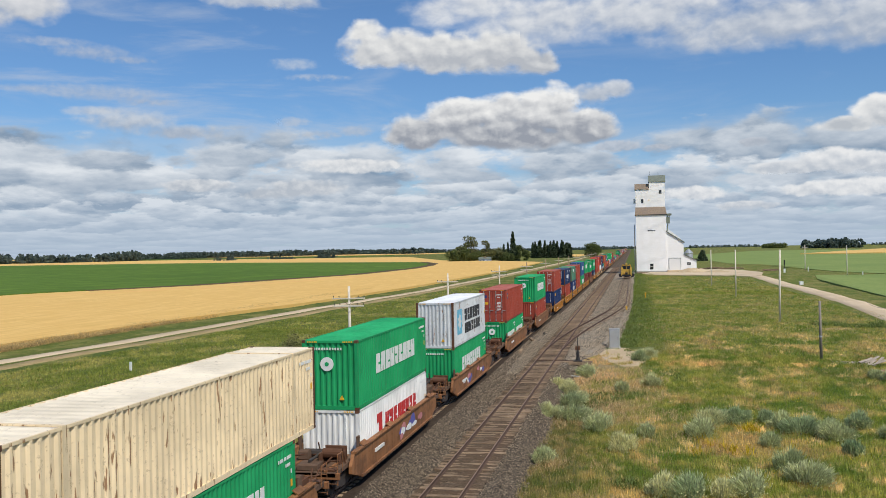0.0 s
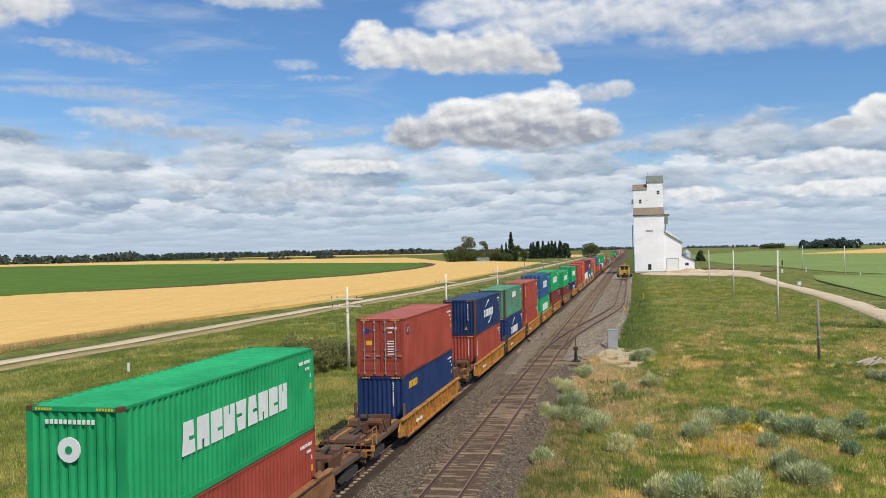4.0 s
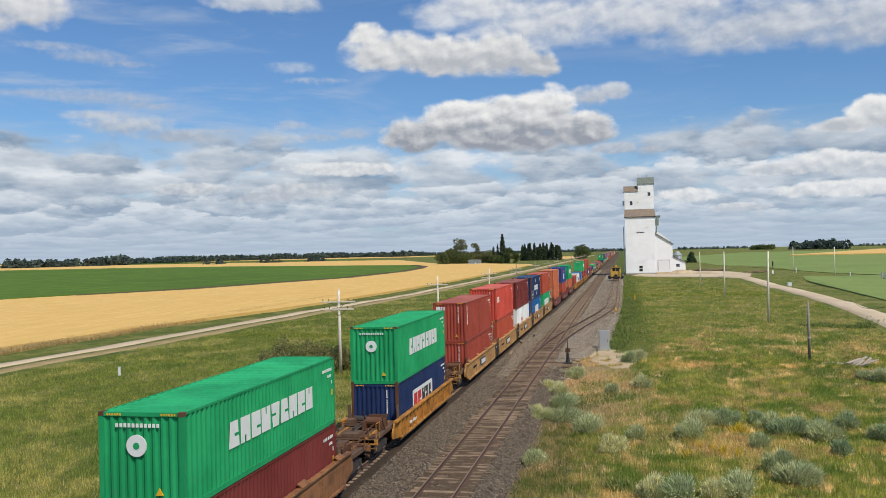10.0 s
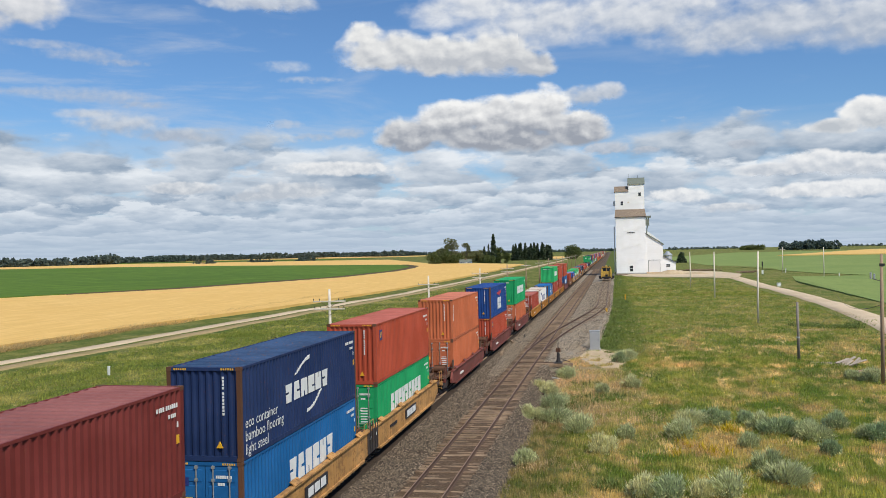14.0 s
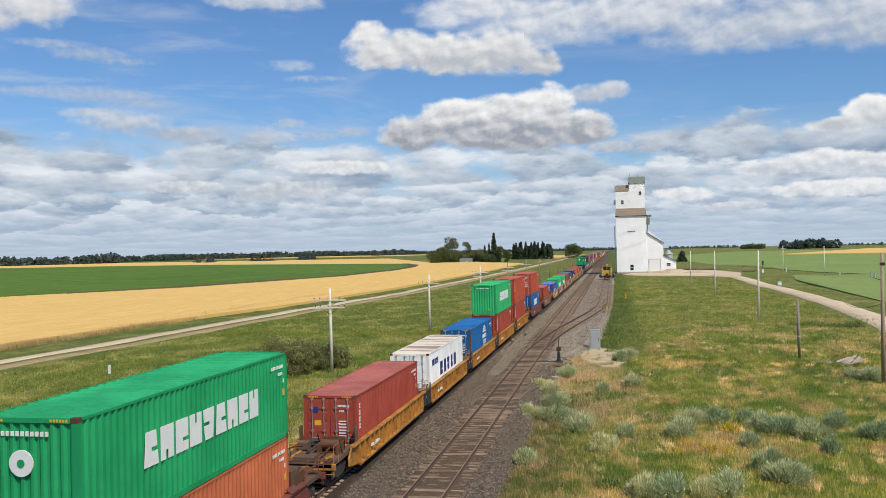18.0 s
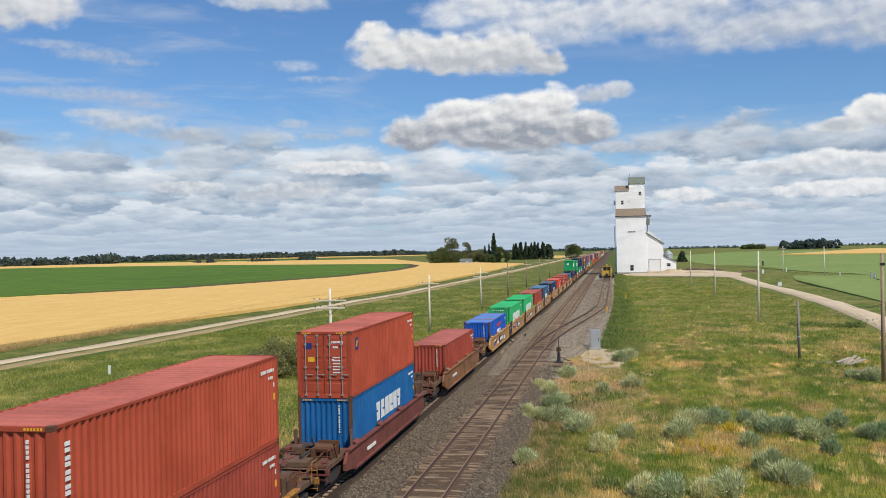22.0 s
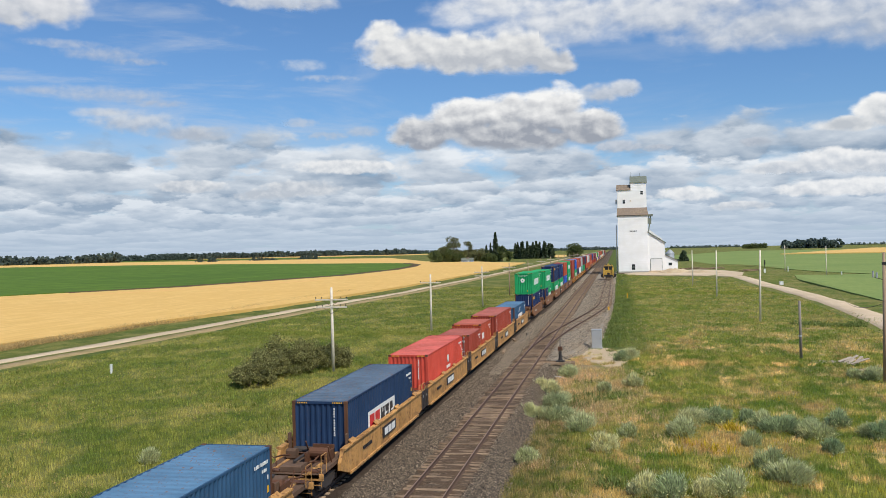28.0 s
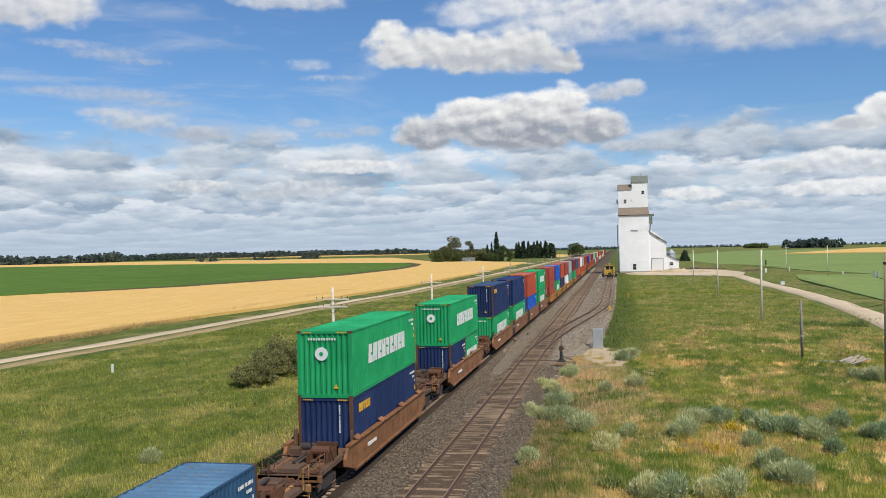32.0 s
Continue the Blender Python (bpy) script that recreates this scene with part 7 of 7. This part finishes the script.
grass("weeds", 2600, (-5.2, 4, 38, 76), M_G7, 0.34, 0.03, 15, "low dark green weeds in dry grass", lambda x, y: right_side(x, y) and patch(x, y, 0.22, 60.0) > 0.28, 7)
grass("flowers", 90, (2.6, 5.6, 45, 49.5), M_G4, 0.42, 0.03, 16, "patch of yellow wild flowers in the grass", lambda x, y: patch(x, y, 0.7, 70.0) > 0.0, 3)
grass("flowers", 40, (5.6, 6.6, 50.6, 51.6), M_G4, 0.45, 0.04, 17, "small clump of yellow wild flowers", lambda x, y: True, 3)
grass("weeds", 700, (22, 31, 114, 121), M_G7, 0.4, 0.04, 18, "dark green weeds in a ditch", lambda x, y: patch(x, y, 0.3, 80.0) > 0.05, 6)
grass("field_fringe", 9000, (-69.9, -66.5, 60, 220), M_G2, 0.6, 0.02, 8, "tall dry grass at the edge of the wheat field", lambda x, y: x < np.interp(y, [60, 126, 161, 220], [-68, -66.8, -62.0, -58]))


# ---- clouds ----
def cloud_mat(name, w, h, lobes, seed, soft, top, low, cover):
    """Cloud made of lobes (x, z, half width, half height in degrees from its middle), broken up by noise; white above, grey at the base."""
    m = bpy.data.materials.new(name)
    m.use_nodes = True
    n = Net(m.node_tree)
    tc = n.add("ShaderNodeTexCoord")
    xyz = n.add("ShaderNodeSeparateXYZ", inputs={"Vector": tc.outputs["Generated"]})
    x = n.math("MULTIPLY_ADD", xyz.outputs[0], w, -w / 2)
    z = n.math("MULTIPLY_ADD", xyz.outputs[2], h, -h / 2)
    p = n.vec(x, n.math("MULTIPLY", z, 1.35), seed * 7.3)
    grain = 0.85 * min(3.0, max(1.0, 1.0 / (sum(q[3] for q in lobes) / len(lobes))))
    puff = n.noise(p, grain, 6.0, 0.48, 0.1)
    bulk = n.noise(p, 0.42, 3.0, 0.5, 0.2)
    foot = min(cz - 0.80 * rz for cx, cz, rx, rz in lobes)
    head = max(cz + rz for cx, cz, rx, rz in lobes)
    field = None
    for cx, cz, rx, rz in lobes:
        u = n.math("DIVIDE", n.math("SUBTRACT", x, cx), rx)
        v = n.math("DIVIDE", n.math("SUBTRACT", z, cz), rz)
        e = n.math("SUBTRACT", 1.0, n.math("ADD", n.math("MULTIPLY", u, u), n.math("MULTIPLY", v, v)))
        field = e if field is None else n.math("SMOOTH_MAX", field, e, 0.5)
    tall = n.math("ADD", n.ramp(z, foot, head, -0.8, 0.8), n.math("MULTIPLY_ADD", bulk, 1.2, -0.6))
    flat = n.ramp(n.math("ADD", z, n.math("MULTIPLY_ADD", puff, 0.8, -0.4)), foot - 0.15, foot + 0.35)
    d = n.math("ADD", n.math("MULTIPLY", field, 0.85), n.math("ADD", n.math("MULTIPLY_ADD", puff, 1.15, -0.52), n.math("MULTIPLY_ADD", bulk, 0.5, -0.25)))
    rim = n.math("MULTIPLY", n.ramp(n.math("ABSOLUTE", x), w * 0.43, w * 0.495, 1.0, 0.0), n.ramp(n.math("ABSOLUTE", z), h * 0.42, h * 0.495, 1.0, 0.0))
    alpha = n.math("MULTIPLY", n.math("MULTIPLY", n.ramp(d, -0.05, soft * 1.3), n.math("MULTIPLY", flat, cover)), rim)
    p2 = n.vec(n.math("ADD", x, 0.22), n.math("MULTIPLY", n.math("ADD", z, 0.30), 1.35), seed * 7.3)
    relief = n.math("SUBTRACT", puff, n.noise(p2, grain, 4.0, 0.45, 0.1))
    lit = n.math("ADD", n.math("MULTIPLY_ADD", tall, 0.62, 0.52), n.math("MULTIPLY", relief, 1.5))
    lit = n.math("ADD", lit, n.ramp(d, 0.15, 0.7, 0.22, -0.06), clamp=True)
    em = n.add("ShaderNodeEmission", inputs={"Color": n.mix(lit, col(*low), col(*top)), "Strength": 1.0})
    tr = n.add("ShaderNodeBsdfTransparent")
    mx = n.add("ShaderNodeMixShader", inputs={0: alpha, 1: tr.outputs[0], 2: em.outputs[0]})
    out = n.add("ShaderNodeOutputMaterial")
    n.put(out.inputs[0], mx.outputs[0])
    return m


CLOUD_ROWS = []


def cloud(az, el, w, h, drift, lobes, seed, soft, top, low, cover, label):
    """A far cloud: az, el in degrees late in the clip's first half, w and h in degrees; drift: degrees that it moves in 32 s."""
    d = 4300.0 + 3.0 * seed
    w, h = w * 1.3, h * 1.3
    hw, hh = d * math.tan(radians(w / 2)), d * math.tan(radians(h / 2))
    g = Geo()
    for j in range(3):
        for i in range(5):
            u, v = i / 2.0 - 1, j - 1.0
            g.v.append((u * hw, -u * u * hw * hw / (2 * d), v * hh))
    g.f = [(j * 5 + i, j * 5 + i + 1, (j + 1) * 5 + i + 1, (j + 1) * 5 + i) for j in range(2) for i in range(4)]
    ob = solid("cloud", g, cloud_mat("cloud %.1f" % seed, w, h, lobes, seed, soft, top, low, cover), label, "cloud", "clouds", kind="structure")

    def spot(a, e):
        a, e = radians(a), radians(e)
        return pose(d * math.cos(e) * math.sin(a), d * math.cos(e) * math.cos(a), EYE[2] + d * math.sin(e), math.degrees(e), 0, -math.degrees(a))
    CLOUD_ROWS.append((ob, spot(az - drift * 0.594, el), spot(az + drift * 0.406, el)))
    ob.matrix_basis = spot(az, el)
    return ob


cloud(-10.52, 13.10, 16.69, 6.24, 2.6, [(-4.61, 0.85, 1.35, 0.88), (-3.1, -0.2, 3.49, 1.25), (0.2, -0.47, 3.31, 1.47), (3.51, -0.5, 2.94, 1.54), (5.86, -1.26, 1.65, 0.88)], 1.0, 0.45, (0.9, 0.9, 0.885), (0.5, 0.53, 0.58), 1.0, "white cumulus cloud with a flat base")
cloud(-7.36, 8.47, 17.00, 6.43, 1.7, [(-5.3, -0.93, 2.13, 1.25), (-2.52, -0.13, 2.65, 1.54), (0.06, 0.27, 2.21, 1.32), (2.98, 0.34, 2.5, 1.69), (5.3, -0.76, 2.13, 1.32), (0.76, -1.09, 4.41, 1.25)], 2.3, 0.4, (0.93, 0.93, 0.92), (0.34, 0.37, 0.43), 1.0, "large white cumulus cloud with a grey base")
cloud(-0.71, 9.77, 5.73, 2.58, 1.9, [(-0.55, -0.04, 1.54, 0.74), (0.88, 0.16, 1.32, 0.66)], 3.1, 0.6, (0.74, 0.76, 0.79), (0.5, 0.54, 0.6), 0.85, "small thin grey-white cloud")
cloud(15.41, 7.60, 10.35, 5.46, 1.4, [(-0.01, -0.02, 1.94, 1.06), (-1.98, -0.63, 1.81, 0.53), (1.87, -0.36, 1.88, 1.11)], 4.7, 0.35, (0.93, 0.93, 0.92), (0.52, 0.56, 0.61), 1.0, "white cumulus cloud")
cloud(7.42, 13.62, 40.39, 8.78, 2.8, [(-13.58, 2.26, 4.41, 1.25), (-9.61, 1.04, 5.51, 1.76), (-4.65, 0.96, 6.99, 1.76), (0.75, -0.39, 6.25, 1.69), (5.23, -0.3, 6.99, 1.91), (9.72, -0.64, 6.99, 2.21)], 5.2, 0.75, (0.8, 0.82, 0.85), (0.46, 0.52, 0.62), 0.95, "broad soft grey-white cloud")
cloud(-36.79, 14.60, 10.35, 5.26, 2.8, [(0.76, 0.25, 2.94, 1.4), (-1.31, -0.25, 2.57, 1.4)], 6.6, 0.6, (0.84, 0.84, 0.85), (0.54, 0.57, 0.62), 0.95, "soft white cloud")
cloud(-22.10, 15.88, 10.39, 2.76, 2.8, [(-0.78, 0.01, 2.94, 0.81), (1.34, -0.13, 2.57, 0.74)], 7.4, 0.7, (0.76, 0.79, 0.83), (0.52, 0.57, 0.65), 0.85, "soft white cloud")
cloud(-33.17, 12.22, 10.83, 1.94, 2.0, [(-1.56, 0.41, 2.57, 0.33), (0.62, -0.04, 2.76, 0.48), (2.38, -0.41, 2.02, 0.33)], 8.9, 1.0, (0.6, 0.63, 0.69), (0.46, 0.51, 0.6), 0.6, "thin streak of grey cloud")
cloud(-32.35, 9.79, 13.35, 1.94, 1.9, [(0.06, 0.03, 4.41, 0.55), (2.81, -0.41, 2.21, 0.33), (-3.36, 0.1, 2.21, 0.29)], 9.3, 1.0, (0.56, 0.6, 0.67), (0.44, 0.49, 0.58), 0.6, "thin streak of grey cloud")
cloud(-29.51, 8.10, 12.29, 2.94, 1.8, [(-1.07, 0.1, 3.12, 0.81), (1.73, -0.53, 2.94, 0.55), (-2.84, 0.62, 2.21, 0.37)], 10.1, 0.8, (0.66, 0.69, 0.73), (0.44, 0.48, 0.55), 0.8, "streak of grey cloud")
cloud(-18.59, 7.90, 7.82, 1.99, 1.8, [(-2.03, 0.43, 1.25, 0.33), (-0.26, -0.43, 1.54, 0.33), (1.92, -0.16, 1.32, 0.44)], 11.7, 0.8, (0.56, 0.61, 0.69), (0.47, 0.53, 0.62), 0.65, "small wisps of grey cloud")
cloud(-19.20, 11.66, 7.21, 2.02, 2.0, [(0.3, -0.57, 2.21, 0.26), (-1.12, 0.26, 1.65, 0.44)], 12.9, 1.0, (0.62, 0.68, 0.76), (0.52, 0.58, 0.68), 0.6, "small wisps of white cloud")
cloud(12.79, 4.77, 13.21, 2.85, 1.2, [(-2.74, -0.15, 2.57, 0.44), (-0.22, 0.18, 2.76, 0.74), (2.19, -0.18, 2.94, 0.74)], 13.3, 0.4, (0.9, 0.905, 0.91), (0.54, 0.59, 0.66), 0.95, "low white cumulus cloud")
cloud(3.86, 6.40, 12.40, 1.51, 1.4, [(-3.88, 0.0, 1.54, 0.44), (-1.43, -0.25, 0.96, 0.29), (4.32, -0.16, 1.25, 0.33)], 14.6, 0.5, (0.58, 0.62, 0.69), (0.44, 0.49, 0.57), 0.85, "small dark grey cloud")
cloud(9.26, 3.00, 16.48, 2.58, 0.9, [(-4.93, 0.26, 2.21, 0.51), (-1.76, -0.67, 1.84, 0.37), (2.9, 0.26, 3.12, 0.51), (5.48, 0.29, 1.84, 0.59)], 15.2, 0.45, (0.88, 0.89, 0.9), (0.55, 0.6, 0.67), 0.95, "row of low white clouds")
cloud(-20.86, 4.70, 18.94, 3.37, 0.9, [(0.49, -0.53, 2.76, 0.59), (-1.66, -0.94, 2.21, 0.44), (-6.16, -0.37, 2.21, 0.44), (3.4, 0.81, 4.04, 0.51)], 16.8, 0.45, (0.86, 0.87, 0.88), (0.5, 0.55, 0.62), 0.9, "row of low white clouds")


# ---- ties, last ----
def tie_mesh(length):
    return Geo().box(-length / 2, length / 2, -0.115, 0.115, -0.36, -0.165, 0.012).mesh("tie", M_TIE)


def lay_ties():
    r = random.Random(17)
    one = tie_mesh(2.6)
    k, y = 0, 27.0
    while k < 290:
        t = new("tie", one)
        t.parent = second
        t.location = (XS + r.uniform(-0.12, 0.12), y, r.uniform(-0.060, 0.010))
        t.rotation_euler = (radians(r.uniform(-5, 5)), radians(r.uniform(-1.0, 1.0)), radians(r.uniform(-2.2, 2.2)))
        y += 0.53 + r.uniform(-0.03, 0.03)
        k += 1
    rest = Geo()
    yy = y
    while yy < 420:
        rest.box(XS - 1.3, XS + 1.3, yy, yy + 0.23, -0.36, -0.16)
        yy += 0.53
    tagged(part("ties_beyond", rest, M_TIE, second), kind="stuff")
    under = Geo()
    yy = 20.0
    while yy < 300:
        under.box(XT - 0.98, XT + 0.98, yy, yy + 0.23, -0.36, -0.18)
        yy += 0.53
    tagged(part("ties_beyond", under, M_TIE, main), kind="stuff")
    yy = 104.0
    k = 0
    while yy < 300 and k < 290:
        t = new("tie", one)
        t.parent = spur
        t.location = (siding(yy), yy, -0.055 + 0.05 * math.sin(yy * 1.7) * math.sin(yy * 0.31))
        t.rotation_euler = (0, 0, radians(-5 if yy < 140 else 0))
        yy += 0.72
        k += 1


lay_ties()


def loose_stones(name, n, area, seed, base, size, height, label):
    """Single stones lying on the bed; height(x, y) gives the bed."""
    r = np.random.default_rng(seed)
    x0, x1, y0, y1 = area
    x, y = r.uniform(x0, x1, n), y0 + (y1 - y0) * r.uniform(0, 1, n) ** 1.6
    z, ok = height(x, y)
    x, y, z = x[ok], y[ok], z[ok]
    n = len(x)
    s = r.uniform(size * 0.55, size * 1.3, n) * (0.7 + y / 110.0)
    oct_v = np.array([(1, 0, 0), (-1, 0, 0), (0, 1, 0), (0, -1, 0), (0, 0, 0.8), (0, 0, -0.5)], float)
    v = oct_v[None] * s[:, None, None] * r.uniform(0.6, 1.3, (n, 6, 1))
    v += np.stack([x, y, z], 1)[:, None]
    f = np.array([(0, 2, 4), (2, 1, 4), (1, 3, 4), (3, 0, 4)])
    faces = (f[None] + (np.arange(n) * 6)[:, None, None]).reshape(-1, 3)
    me = bpy.data.meshes.new(name)
    me.from_pydata(v.reshape(-1, 3).tolist(), [], faces.tolist())
    m = leafy(name, base, 0.92)
    me.materials.append(m)
    return solid(name, me, m, label, "stones", kind="stuff")


def on_bed(x, y):
    z = np.interp(x, [-11.2, -10.0, -8.95, -6.05, -5.7, -4.95, -4.6], [-0.215, -0.27, -0.225, -0.225, -0.29, -0.72, -0.8])
    return z + 0.015, np.abs(x - XS) > 1.3


def between_ties(x, y):
    return np.full(len(x), -0.214), np.abs(np.abs(x - XS) - GAUGE / 2) > 0.08


def on_siding(x, y):
    edge = np.interp(y, [72, 80, 86, 100, 125, 160, 225, 350], [-5.0, -4.6, -3.2, -1.6, -0.9, -0.4, -0.1, 0.4])
    return np.where(x < edge - 0.6, -0.24, -0.55 - 0.1 * (x - edge)), x < edge + 0.1


loose_stones("ballast_stones", 84000, (-10.95, -4.6, 28, 130), 31, (0.30, 0.24, 0.172), 0.030, on_bed, "loose grey ballast stones")
loose_stones("ballast_stones", 15000, (XS - 1.35, XS + 1.35, 28, 110), 32, (0.155, 0.114, 0.074), 0.026, between_ties, "loose brownish stones between the ties")
loose_stones("gravel_stones", 26000, (-6.0, -0.2, 73, 260), 33, (0.345, 0.285, 0.21), 0.04, on_siding, "loose light grey stones of the siding")


def on_middle(x, y):
    return np.full(len(x), -0.215), x > -9.8 - 0.7 * np.clip((y - 66) / 26.0, 0, 1)


loose_stones("gravel_stones", 12000, (-10.5, -8.9, 68, 260), 34, (0.345, 0.285, 0.21), 0.036, on_middle, "loose light grey stones between the tracks")


def fly():
    """A small fly that crosses the view once, close before the lens."""
    f = thing("fly", "small dark fly in the air", "insect")
    part("body", Geo().tube([(0, -0.0045, 0), (0, -0.002, 0), (0, 0.002, 0.0005), (0, 0.005, 0)], [0.0008, 0.002, 0.0022, 0.0008], 8), M_DARK, f, smooth=True)
    part("head", Geo().tube([(0, 0.005, 0), (0, 0.006, 0), (0, 0.007, 0)], [0.0008, 0.0014, 0.0006], 8), M_DARK, f, smooth=True)
    for s in (-1, 1):
        part("wing", Geo().add([(0, 0.002, 0.002), (s * 0.004, 0.003, 0.004), (s * 0.006, -0.001, 0.005), (s * 0.003, -0.003, 0.003)], [(0, 1, 2, 3)]), M_TRUCK, f)
    return f


FLY = fly()
FLY_AT = pose(*EYE, 90.11, 1.15, 11.01) @ Vector((0.450, 0.301, -1.5))


def fly_rows():
    """Waits behind the bridge, darts through the view at 24 s and leaves over it."""
    def at(x, y, z, turn):
        return pose(FLY_AT.x + x, FLY_AT.y + y, FLY_AT.z + z, 35, 20, turn)
    return [(0.0, at(2.2, -3.0, 0.5, 40)), (23.4, at(2.2, -3.0, 0.5, 40)), (23.86, at(0.75, -0.1, 0.10, 30)), (24.0, at(0, 0, 0, 20)), (24.14, at(-0.2, -0.1, 0.45, 10)),
            (24.6, at(-0.6, -3.5, 1.8, 0)), (32.0, at(-0.6, -3.5, 1.8, 0))]


def motions():
    """The train runs towards the bridge at an even speed; the clouds drift."""
    for ob, s, z in RIDERS:
        walk(ob, [(0.0, pose(XT, s, z)), (32.0, pose(XT, s - SPEED * 32.0, z))])
    walk(FLY, fly_rows())
    for ob, a, b in CLOUD_ROWS:
        walk(ob, [(0.0, a), (32.0, b)])


motions()
